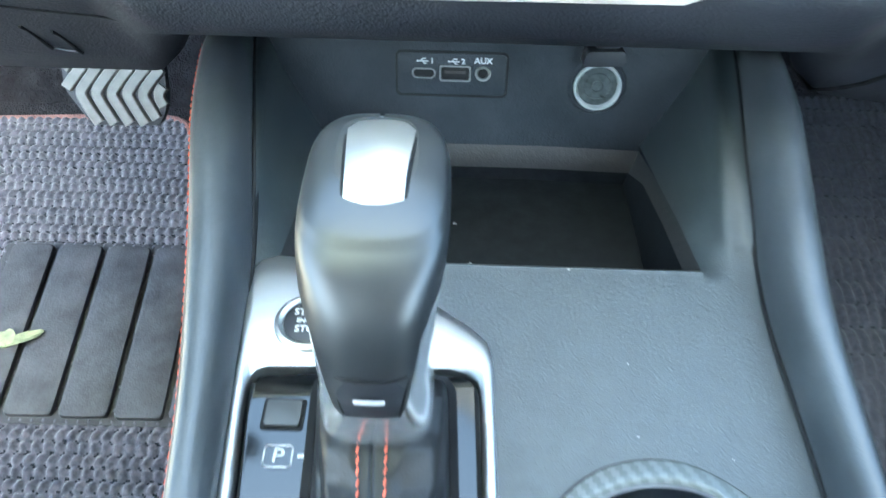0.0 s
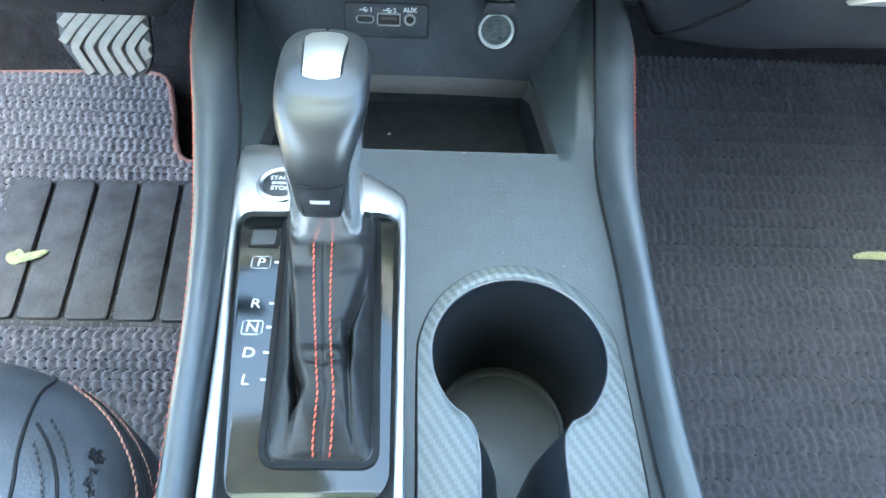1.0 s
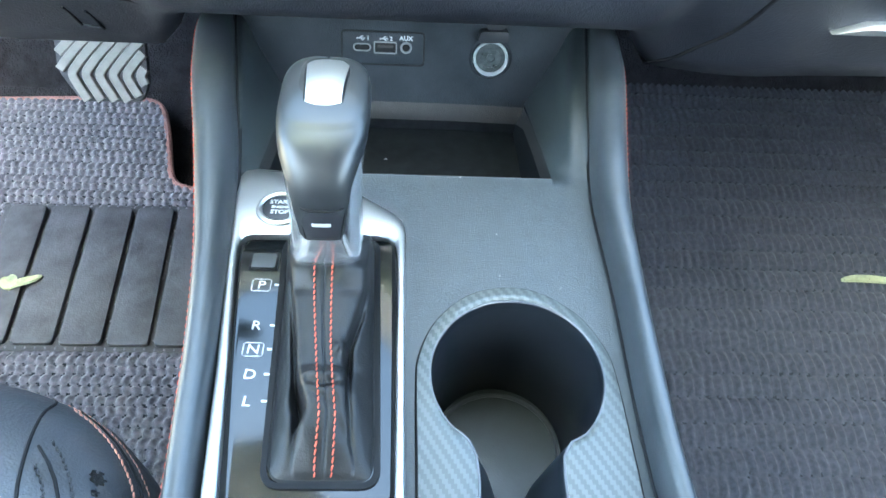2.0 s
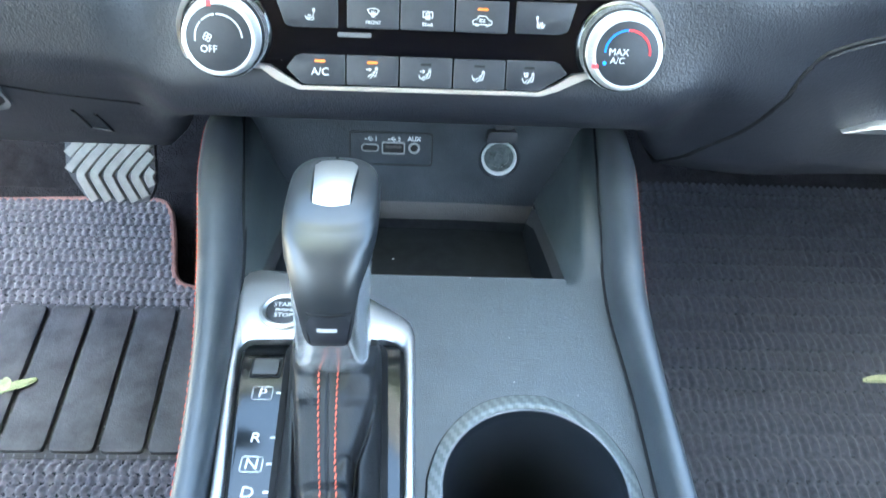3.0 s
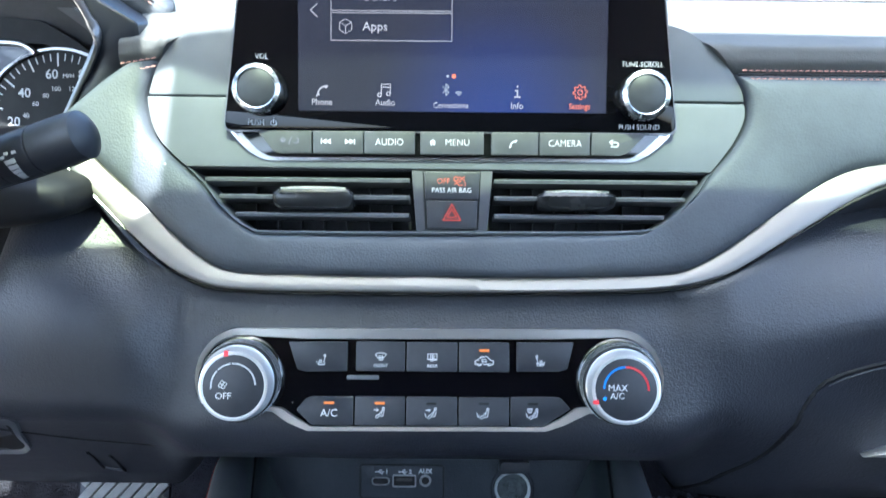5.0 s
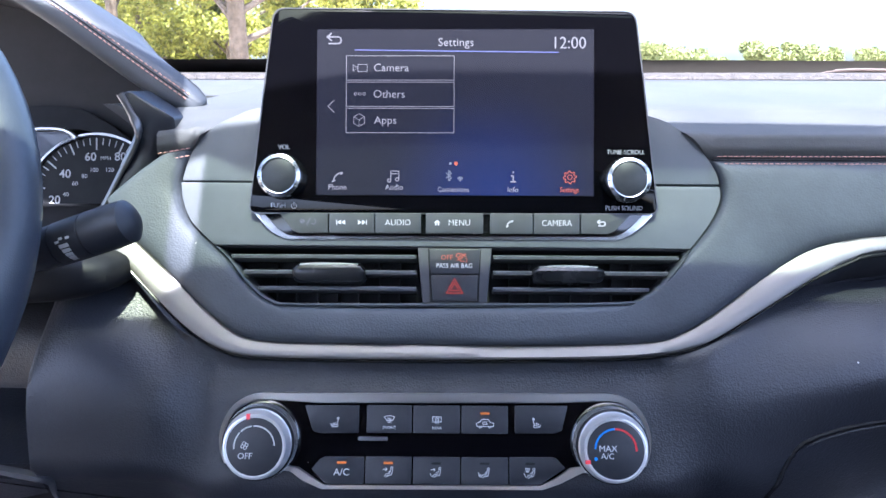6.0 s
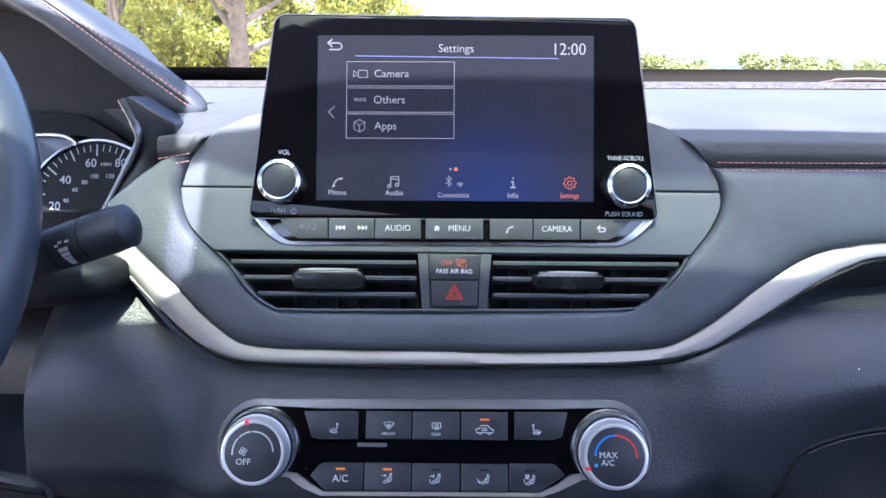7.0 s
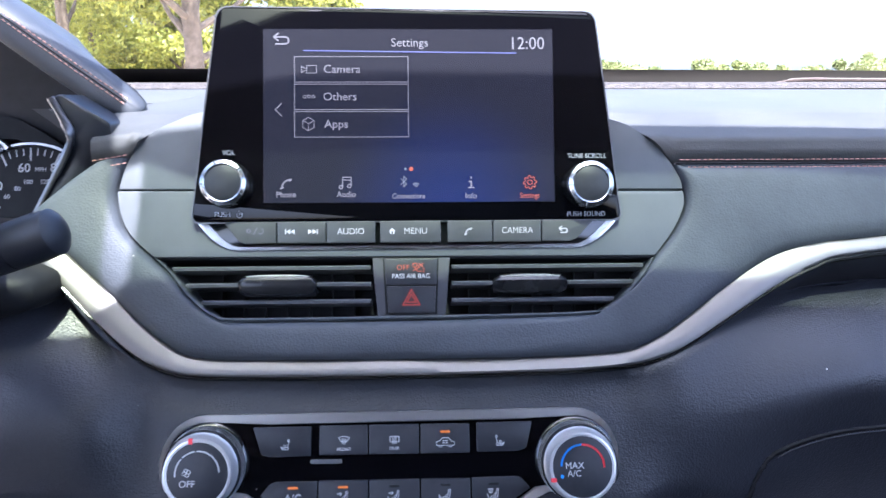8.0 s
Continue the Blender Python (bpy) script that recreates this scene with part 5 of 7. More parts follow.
# ---- climate panel ----
climate = thing("climate_panel", "gloss black climate panel in a satin silver frame with two knobs", "control panel", FACE)
KL, KR, KV, KRAD = -0.1160, 0.0938, 0.0300, 0.0268
shape_o = arc(KL, KV, 0.0256, 212, 90, 18, 0.0274) + [(-0.08, 0.0575), (0.06, 0.0583)] + arc(KR, KV + 0.0005, 0.0250, 90, -32, 18, 0.0280) + [(0.0774, 0.0118), (0.063, 0.0050), (0.0534, 0.0018), (-0.0786, 0.0010), (-0.0899, 0.0055), (-0.098, 0.0112)]
shape_i = arc(KL, KV, 0.0230, 208, 90, 18, 0.0232) + [(-0.08, 0.0513), (0.06, 0.0524)] + arc(KR, KV + 0.0005, 0.0226, 90, -28, 18, 0.0232) + [(0.0700, 0.0145), (0.0612, 0.0085), (0.0518, 0.0042), (-0.0770, 0.0034), (-0.0858, 0.0088), (-0.0930, 0.0135)]
part("frame", frame_ring(shape_o, shape_i, -0.006, 0.0042, 0.0012), FRAME_SILVER, climate, "satin silver frame")
part("panel", slab(shape_i, -0.004, 0.0012, 0), GLOSS_DARK, climate, "gloss black face")
up_cells = [[(-0.0902, 0.0500), (-0.0850, 0.0348), (-0.0805, 0.0335), (-0.0572, 0.0337), (-0.0572, 0.0502)], (-0.0524, -0.0250), (-0.0242, 0.0042), (0.0050, 0.0331),
            [(0.0372, 0.0508), (0.0372, 0.0344), (0.0610, 0.0346), (0.0655, 0.0362), (0.0692, 0.0510)]]
lo_cells = [[(-0.0850, 0.0125), (-0.0800, 0.0185), (-0.0770, 0.0198), (-0.0534, 0.0199), (-0.0534, 0.0040), (-0.0765, 0.0040)], (-0.0526, -0.0248), (-0.0240, 0.0043), (0.0051, 0.0331),
            [(0.0339, 0.0204), (0.0339, 0.0046), (0.0520, 0.0046), (0.0672, 0.0142), (0.0625, 0.0195), (0.0600, 0.0206)]]
ups, los = [], []
for cells, store, v0, v1 in ((up_cells, ups, 0.0340, 0.0505), (lo_cells, los, 0.0042, 0.0201)):
    for c in cells:
        pts = c if isinstance(c, list) else [(c[0], v1), (c[0], v0), (c[1], v0), (c[1], v1)]
        store.append(part("button", slab(rounded(pts, 0.0008, 2), 0.0, 0.0034, 0.0005), BUTTON, climate, "matt black button"))
part("light_sensor", slab(rrect(-0.0486, 0.0304, 0.0180, 0.0024, 0.0006, 2), 0.0, 0.0015, 0.0002), SLAT, climate, "small grey window")
B0 = 0.0035
for parent, x, v, lit in ((ups[3], 0.0192, 0.0460, True), (los[0], -0.0668, 0.0165, True), (los[1], -0.0388, 0.0165, True), (los[2], -0.0100, 0.0165, False), (los[3], 0.0190, 0.0167, False), (los[4], 0.0462, 0.0168, False)):
    part("indicator", slab(rrect(x, v, 0.0056, 0.0013, 0.0003, 2), 0.0030, B0 + 0.0001, 0), LED if lit else DEEP, parent, "lit amber indicator" if lit else "dark indicator")
SEAT_ICON = [[(0.9, 1.1), (0.5, -0.4), (-0.6, -0.6)], arc(0.75, 1.1, 0.22, 0, 360, 6), [(-1.0, -0.2), (-0.6, -0.9), (0.6, -0.9), (0.8, -0.5)], [(-0.5, -0.3), (-0.3, 0.1)], [(-0.1, -0.3), (0.1, 0.1)]]
mark("symbol", SEAT_ICON, -0.0716, 0.0397, 0.0025, ups[0], width=0.0004, w=B0)
mark("symbol", [[(-a, b) for a, b in ln] for ln in SEAT_ICON], 0.0503, 0.0402, 0.0025, ups[4], width=0.0004, w=B0)
mark("symbol", [[(-1.35, 0.72), (-0.7, 0.98), (0, 1.06), (0.7, 0.98), (1.35, 0.72), (0.72, -0.18), (0, -0.08), (-0.72, -0.18), (-1.35, 0.72)], [(-0.38, 0.45), (-0.38, -0.75)], [(0, 0.5), (0, -0.8)], [(0.38, 0.45), (0.38, -0.75)]], -0.0385, 0.0418, 0.0023, ups[1], width=0.00035, w=B0)
lettering("caption", "FRONT", 0.0017, -0.0385, 0.0371, B0, WHITE_INK, ups[1])
mark("symbol", [[(-1.1, 1.0), (1.1, 1.0), (1.1, -0.3), (-1.1, -0.3), (-1.1, 1.0)], [(-0.4, 0.7), (-0.4, -0.7)], [(0, 0.8), (0, -0.8)], [(0.4, 0.7), (0.4, -0.7)]], -0.0098, 0.0415, 0.0023, ups[2], width=0.0004, w=B0)
lettering("caption", "REAR", 0.0017, -0.0098, 0.0371, B0, WHITE_INK, ups[2])
mark("symbol", [[(-1.9, -0.7), (-2.0, 0.0), (-1.2, 0.3), (-0.7, 0.9), (0.7, 0.9), (1.3, 0.2), (2.0, 0.0), (1.9, -0.7), (-1.9, -0.7)], arc(-1.1, -0.7, 0.35, 180, 360, 5), arc(1.1, -0.7, 0.35, 180, 360, 5), [(0.5, 0.3), (-0.5, 0.3), (-0.5, -0.2), (0.5, -0.2), (0.3, 0.0)]], 0.0192, 0.0402, 0.0026, ups[3], width=0.0004, w=B0)
lettering("caption", "A/C", 0.0040, -0.0668, 0.0108, B0, WHITE_INK, los[0])
SITTER = [arc(0.9, 1.0, 0.26, 0, 360, 8), [(0.7, 0.6), (0.3, -0.4), (-0.5, -0.4), (-0.9, -1.0)], [(1.1, 0.5), (0.8, -0.7), (-0.1, -0.8), (-0.5, -1.2)], [(0.6, 0.3), (0.0, 0.0)]]
for x, parent, extra in ((-0.0388, los[1], [[(-1.3, 0.7), (-0.3, 0.7)], [(-0.6, 1.0), (-0.3, 0.7), (-0.6, 0.4)]]), (-0.0100, los[2], [[(-1.3, 0.7), (-0.3, 0.7)], [(-0.6, 1.0), (-0.3, 0.7), (-0.6, 0.4)], [(-1.5, -0.1), (-1.2, -0.9)]]),
                         (0.0190, los[3], [[(-1.6, 0.1), (-1.2, -0.8)], [(-1.5, -0.6), (-1.2, -0.8), (-1.0, -0.4)]]), (0.0462, los[4], [[(-1.6, 0.1), (-1.2, -0.8)], [(-1.2, 1.2), (-0.2, 1.2), (-0.4, 0.4), (-1.0, 0.4), (-1.2, 1.2)], [(-0.7, 1.0), (-0.7, 0.3)]])):
    mark("symbol", SITTER + extra, x, 0.0112, 0.0024, parent, width=0.0004, w=B0)


def lean_up(bm):
    """The knob droops a little towards its face."""
    for vert in bm.verts:
        vert.co.y += -0.0030 + 0.15 * max(0.0, 0.0205 - vert.co.z)


def climate_knob(cx, label):
    """A flared collar, a knurled chrome ring and a flat face that leans up a little."""
    root = part("knob", lathe([(0.0212, 0.0005), (0.0232, 0.001), (0.0228, 0.004), (0.0205, 0.0055)], 56, (cx, KV + 0.0004)), GLOSS, climate, label)
    # black core paints the shade between the bright knurls
    grip = lathe([(0.0205, 0.003), (0.0220, 0.004), (0.0214, 0.0130), (0.0202, 0.0140)], 64, (cx, KV))
    lean_up(grip)
    part("grip", grip, DEEP, root, "grip core painted black for shade between the knurls")
    ring = lathe([(0.0200, 0.0138), (0.0204, 0.0142), (0.0196, 0.0150), (0.0190, 0.0190), (0.0184, 0.0212), (0.0172, 0.0214), (0.0168, 0.0208)], 64, (cx, KV))
    lean_up(ring)
    part("ring", ring, RING, root, "bright chrome ring")
    bm = bmesh.new()
    for k in range(110):
        a = 2 * math.pi * k / 110
        c, s = math.cos(a), math.sin(a)
        for j in range(3):
            h = 0.0052 + j * 0.0029
            pts = [(0.0, 0.0, 0.0006)] + [(-0.00045, 0, -0.0001), (0, 0.00125, -0.0001), (0.00045, 0, -0.0001), (0, -0.00125, -0.0001)]
            vs = [bm.verts.new((cx + (0.0218 - 0.07 * (h - 0.005) + w) * c - u * s, KV + (0.0218 - 0.07 * (h - 0.005) + w) * s + u * c, h + z)) for u, z, w in pts]
            for i in range(4):
                bm.faces.new((vs[0], vs[1 + i], vs[1 + (i + 1) % 4]))
    lean_up(bm)
    part("knurling", bm, KNURL, root, "knurled grip", smooth=False)
    cap = part("face", lathe([(0.0170, 0.0195), (0.0169, 0.0206), (0.0160, 0.0210), (0.001, 0.0211)], 48, (cx, KV - 0.0030)), BUTTON, root, "flat dark face")
    return root, cap


FV = KV - 0.0030
root, cap = climate_knob(KL + 0.0006, "fan speed knob")
fx = KL + 0.0006
part("scale", strokes([arc(fx, FV, 0.0118, 185, 140, 8), arc(fx, FV, 0.0118, 132, 100, 8), arc(fx, FV, 0.0118, 92, 5, 14)], 0.0008, 0.0212), WHITE_INK, cap, "white fan scale")
lettering("caption", "OFF", 0.0034, fx - 0.0052, FV - 0.0054, 0.0212, WHITE_INK, cap)
mark("symbol", [arc(0.55 * math.cos(a), 0.55 * math.sin(a), 0.40, 0, 360, 10) for a in (0.3, 1.87, 3.44, 5.01)], fx - 0.0056, FV + 0.0006, 0.0023, cap, width=0.00038, w=0.0212)
part("pointer", slab(rrect(fx - 0.0042, FV + 0.0171, 0.0022, 0.0032, 0.0003, 2), 0.0195, 0.0217, 0), RED_INK, root, "red pointer")
root, cap = climate_knob(KR, "temperature knob")
part("cold_scale", strokes([arc(KR, FV, 0.0118, 175, 93, 14)], 0.0011, 0.0212), BLUE_INK, cap, "blue cold scale")
part("hot_scale", strokes([arc(KR, FV, 0.0118, 90, 0, 14)], 0.0011, 0.0212), RED_INK, cap, "red warm scale")
lettering("caption", "MAX", 0.0034, KR - 0.0045, FV + 0.0006, 0.0212, WHITE_INK, cap)
lettering("caption", "A/C", 0.0032, KR - 0.0048, FV - 0.0036, 0.0212, WHITE_INK, cap)
part("cold_dot", slab(circle(KR - 0.0115, FV - 0.0050, 0.0010, 12), 0.0209, 0.0212, 0), BLUE_INK, cap)
part("pointer", slab(rrect(KR - 0.0162, FV - 0.0068, 0.0030, 0.0022, 0.0003, 2), 0.0195, 0.0217, 0), RED_INK, root, "red pointer")


# ---- centre console ----
console = thing("centre_console", "dark grey centre console with padded leatherette sides", "console", DECK)
BACK = -0.17
pad_lo = [(BACK, -0.1045), (-0.096, -0.1080), (-0.053, -0.1106), (-0.017, -0.1132), (0.0315, -0.1188), (0.07, -0.1254), (0.11, -0.1330), (0.162, -0.1440), (0.19, -0.1480), (0.214, -0.1500), (0.25, -0.1505)]
pad_li = [(BACK, -0.0890), (-0.10, -0.0921), (-0.07, -0.0944), (-0.016, -0.0975), (0.0576, -0.1040), (0.111, -0.1095), (0.179, -0.1195), (0.25, -0.1310)]
pad_ro = [(BACK, 0.1150), (-0.096, 0.1104), (-0.07, 0.1088), (-0.034, 0.1082), (0.011, 0.1085), (0.0574, 0.1097), (0.0834, 0.1116), (0.121, 0.1166), (0.1775, 0.1245), (0.2006, 0.1252), (0.25, 0.1262)]
pad_ri = [(BACK, 0.1050), (-0.0925, 0.0990), (-0.08, 0.0978), (-0.0515, 0.0966), (-0.0289, 0.0961), (0.0087, 0.0958), (0.0294, 0.0952), (0.0514, 0.0942), (0.0709, 0.0932), (0.0917, 0.0935), (0.1374, 0.0972), (0.1625, 0.0990), (0.2181, 0.1044), (0.25, 0.1090)]


def along(pts, v):
    return float(np.interp(v, [p[0] for p in pts], [p[1] for p in pts]))


pad_lo, pad_li, pad_ro, pad_ri = (spline(p, 6) for p in (pad_lo, pad_li, pad_ro, pad_ri))
PROFILE = [(0.0, -0.012), (0.0, 0.002), (0.05, 0.009), (0.18, 0.0165), (0.40, 0.0200), (0.62, 0.0205), (0.82, 0.0192), (0.93, 0.0158), (1.0, 0.0100), (1.035, 0.000), (1.03, -0.05), (0.98, -0.16), (0.96, -0.30)]


def side_pad(inner_line, outer_line, name_label, on):
    rows = []
    for v in np.linspace(BACK, 0.25, 70):
        a, b = along(inner_line, v), along(outer_line, v)
        lift = 0.006 * smooth(0.02, 0.22, v) - 0.006 * smooth(0.205, 0.25, v)
        rows.append([(a + (b - a) * f, v, w + (lift if w > -0.01 else 0)) for f, w in PROFILE])
    pad = part("side_pad", grid(rows), PAD_DARK, console, name_label, sharp=80)
    line = []
    for v in np.linspace(BACK, 0.222, 120):
        a, b = along(inner_line, v), along(outer_line, v)
        lift = 0.006 * smooth(0.02, 0.22, v) - 0.006 * smooth(0.205, 0.25, v)
        line.append((a + (b - a) * on, v, float(np.interp(on, (0.93, 1.0), (0.0160, 0.0106))) + lift))
    part("stitching", stitches(line, 0.0030, 0.0012, 0.00042, 0.0002), THREAD, pad, "orange thread along the outer edge")
    part("gap", tube([(along(inner_line, v) - (0.0004 if inner_line[0][1] > 0 else -0.0004), v, 0.0010) for v in np.linspace(BACK, 0.235, 60)], 0.0009, 6), DEEP, pad)
    return pad


side_pad(pad_li, pad_lo, "dark leatherette side pad", 0.958)
side_pad(pad_ri, pad_ro, "dark leatherette side pad", 0.99)

CX, CV, CR = 0.0418, -0.0262, 0.0416
hole = [(0.0205, BACK), (0.0210, -0.0935), (0.0214, -0.0760), (0.0205, -0.0660), (0.0165, -0.0575)] + arc(CX, CV, CR, 222, -47, 40) + [(0.0632, -0.0600), (0.0595, -0.0660), (0.0587, -0.0760), (0.0592, -0.0935), (0.0600, BACK)]
hole = resample(hole, 110)
ring_o = spline([(-0.0046, BACK), (-0.0051, -0.0939), (-0.0058, -0.0314), (-0.0042, -0.0150), (0.0035, 0.0030), (0.0191, 0.0182), (0.0379, 0.0240), (0.0564, 0.0213), (0.0749, 0.0080), (0.0858, -0.0105), (0.0891, -0.0266), (0.0910, -0.0601), (0.0922, -0.0928), (0.0930, BACK)], 8)
ring_full = resample(ring_o, 110)

deck_pts = [(-0.03, BACK), (-0.03, 0.05), (-0.104, 0.06), (-0.106, 0.0985), (-0.0985, 0.0985), (-0.0985, 0.1030), (0.0725, 0.1030), (0.0725, 0.0985)] + [(along(pad_ri, v) + 0.001, v) for v in np.linspace(0.0985, BACK, 14)] + [p for p in ring_full[::-1][::2]]
part("deck", slab(deck_pts, -0.006, 0.0, 0), CONSOLE, console, "grained slate console top")
# rounded front edge of the bin opening
part("deck_edge", tube([(x, 0.1035, -0.0022) for x in np.linspace(-0.1, 0.0725, 12)], 0.0022, 8), CONSOLE, console)


def wing(sign):
    """Side of the recess: level with the deck at first, then a shoulder along the pad and a slope down to the bin."""
    rows = []
    for v in np.concatenate([np.linspace(0.0985, 0.118, 18), np.linspace(0.1215, 0.238, 22)]):
        t = (v - 0.0985) / 0.1395
        ease = t * t / (t + 0.045)
        x_low, x_up = 0.0725 - 0.002 * t, along(pad_ri, v) + 0.001
        w_low = -0.050 * ease
        w_up = 0.013 * smooth(0.0, 0.9, t)
        shoulder = x_up - 0.0100 + 0.003 * t
        row = []
        for f in np.linspace(0, 1, 15):
            x = x_low + (x_up - x_low) * f
            g = min(1.0, (x - x_low) / (shoulder - x_low))
            g = g if g < 0.7 else 0.7 + 0.3 * (1 - (1 - (g - 0.7) / 0.3) ** 2) * 0.98
            rise = 0.0035 * smooth(x_up - 0.005, x_up + 0.001, x) * smooth(0.100, 0.135, v)
            row.append((x if sign > 0 else 2 * CENTRE - x - 0.001, v, w_low + (w_up - w_low) * min(1.0, g) + rise))
        rows.append(row)
    return grid(rows)


part("recess_side", wing(1), CONSOLE, console, "sloping side of the front recess", sharp=70)
part("recess_side", wing(-1), CONSOLE, console, "sloping side of the front recess", sharp=70)
for line_, side in ((pad_ri, -1), (pad_li, 1)):
    seam_pts = []
    for v in np.linspace(0.0985, 0.236, 40):
        t = (v - 0.0985) / 0.1395
        seam_pts.append((along(line_, v) + side * 0.0002, v, 0.0008 + 0.013 * smooth(0.0, 0.9, t) + 0.0032 * smooth(0.100, 0.135, v)))
    part("pad_seam", tube(seam_pts, 0.0007, 6), DEEP, console, "fine dark seam beside the side pad")
TO_DECK = DECK.inverted()


def cpart(name, bm, mat, label="", parent=None):
    bmesh.ops.transform(bm, matrix=TO_DECK, verts=bm.verts[:])
    return part(name, bm, mat, parent or console, label)


cpart("recess_wall", thick([[(x, y, z) for y, z in ((0.4170, 0.303), (0.4185, 0.308), (0.4235, 0.325), (0.430, 0.350), (0.440, 0.390))] for x in np.linspace(-0.135, 0.112, 12)], (0, 0.01, 0)), CONSOLE_SIDE, "upright wall at the back of the recess")
mouth = [(0.0725, 0.3028, 0.3365), (0.0718, 0.345, 0.327), (0.0710, 0.385, 0.316), (0.0700, 0.4150, 0.3065), (0.02, 0.4175, 0.3060), (-0.045, 0.4175, 0.3060), (-0.0960, 0.4150, 0.3065), (-0.0970, 0.385, 0.316), (-0.0978, 0.345, 0.327), (-0.0985, 0.3028, 0.3365), (-0.045, 0.3028, 0.3365), (0.02, 0.3028, 0.3365)]
mc = Vector((-0.0125, 0.360, 0.0))
lip, bed = [], []
for x, y, z in mouth:
    lip.append((mc.x + (x - mc.x) * 0.95, mc.y + (y - mc.y) * 0.90 if y > 0.40 else mc.y + (y - mc.y) * 0.99, z - (0.011 if y > 0.40 else 0.006)))
    bed.append((mc.x + (x - mc.x) * 0.93, mc.y + (y - mc.y) * (0.88 if y > 0.40 else 0.97), 0.289 - 0.02 * (y - 0.36)))
cpart("bin_rim", grid([mouth, [(a[0] * 0.98, a[1] * 0.5 + b[1] * 0.5, (a[2] + b[2]) / 2 + 0.0015) for a, b in zip(mouth, lip)], lip], closed=True), material("worn_bin_rim", (0.0080, 0.0080, 0.0086), 0.42, grain=0.2, grain_size=0.0008, mottle=0.3, mottle_size=0.02), "rounded rim of the storage bin")
bm = grid([lip, bed], closed=True)
bm.faces.new([bm.verts.new(p) for p in bed])
cpart("bin_liner", bm, BIN, "deep black bin liner")
bm = bmesh.new()
rng = np.random.RandomState(4)
for x, y in ((-0.028, 0.372), (0.010, 0.318), (0.032, 0.322), (-0.02, 0.345)):
    tube([(x, y, 0.2905), (x + 0.0009, y + 0.0007, 0.2910), (x + 0.0016, y, 0.2905)], 0.0003, 5, bm)
crumbs = part("crumb", bm, WHITE_INK, None)
tagged(crumbs, "tiny pale crumbs scattered on the bin liner", "crumbs", kind="stuff")

# sockets in the recess wall
WALL = pose(0, 0.4285, 0.342, 75)
ports = thing("usb_panel", "small black port panel with two usb sockets and an aux jack", "socket panel", WALL)
part("plate", slab(rrect(-0.0308, 0.0005, 0.0548, 0.0212, 0.0020), -0.004, 0.0012, 0.0005), CONSOLE_SIDE, ports, "black port plate")
part("groove", frame_ring(rrect(-0.0308, 0.0005, 0.0578, 0.0242, 0.0032), rrect(-0.0308, 0.0005, 0.0550, 0.0214, 0.0020), -0.001, 0.0010), DEEP, ports)
part("usb_c_port", frame_ring(rrect(-0.0451, 0.0010, 0.0124, 0.0056, 0.0027), rrect(-0.0451, 0.0010, 0.0104, 0.0038, 0.0018), 0.0, 0.0018), GREY_METAL, ports, "small oval port")
part("port_hole", slab(rrect(-0.0451, 0.0010, 0.0104, 0.0038, 0.0018), 0.0011, 0.0013, 0), DEEP, ports)
part("usb_port", frame_ring(rrect(-0.0292, 0.0012, 0.0160, 0.0086, 0.0012), rrect(-0.0292, 0.0012, 0.0142, 0.0066, 0.0008), 0.0, 0.0020), GREY_METAL, ports, "wide rectangular port")
part("port_hole", slab(rrect(-0.0292, 0.0012, 0.0142, 0.0066, 0.0008), 0.0011, 0.0013, 0), DEEP, ports)
part("port_tongue", slab(rrect(-0.0292, 0.0020, 0.0108, 0.0018, 0.0003), 0.0012, 0.0018, 0), material("dusty_port_tongue", (0.030, 0.026, 0.024), 0.6), ports)
part("aux_jack", frame_ring(circle(-0.0150, 0.0015, 0.0041, 20), circle(-0.0150, 0.0015, 0.0026, 20), 0.0, 0.0022), GREY_METAL, ports, "round jack")
part("port_hole", slab(circle(-0.0150, 0.0015, 0.0026, 16), 0.0011, 0.0013, 0), DEEP, ports)
for x, t in ((-0.0410, "1"), (-0.0252, "2")):
    lettering("caption", t, 0.0028, x, 0.0072, 0.0013, WHITE_INK, ports, bold=0.0001)
    mark("symbol", [[(-1.2, 0), (1.2, 0)], [(-0.4, 0), (0.1, 0.6), (0.6, 0.6)], [(0, 0), (0.4, -0.55), (0.8, -0.55)], [(-1.2, 0.12), (-1.2, -0.12)]], x - 0.0048, 0.0072, 0.0022, ports, width=0.0006, w=0.0013)
lettering("caption", "AUX", 0.0030, -0.0150, 0.0078, 0.0013, WHITE_INK, ports, bold=0.0001)
socket = thing("power_socket", "round chrome-lined power socket with an open black flap", "socket", WALL)
SX, SV = 0.0437, -0.0034
part("collar", lathe([(0.0142, 0.0), (0.0150, 0.0015), (0.0138, 0.0026), (0.0122, 0.0018), (0.0120, 0.0)], 40, (SX, SV)), CONSOLE_SIDE, socket, "black plastic collar")
cupm = [[(SX + r * math.cos(a), SV + r * math.sin(a), h) for a in np.linspace(0, 2 * math.pi, 41)[:-1]] for r, h in ((0.0122, 0.001), (0.0121, 0.0040), (0.0116, 0.0045), (0.0109, 0.0040), (0.0105, 0.0026), (0.0102, 0.0013))]
bm = grid(cupm, closed=True)
# the socket's shaded depth is only colour on a shallow disc
part("socket_disc", lathe([(0.0103, 0.0010), (0.0098, 0.0014), (0.0070, 0.0012), (0.0066, 0.0018), (0.0030, 0.0018), (0.0026, 0.0012), (0.001, 0.0012)], 32, (SX, SV)), material("shadowed_socket_inside", (0.060, 0.070, 0.072), 0.35, metal=0.6, mottle=0.7, mottle_size=0.005, rough_var=0.1), socket, "shallow grey disc darkened for the socket's shaded depth")
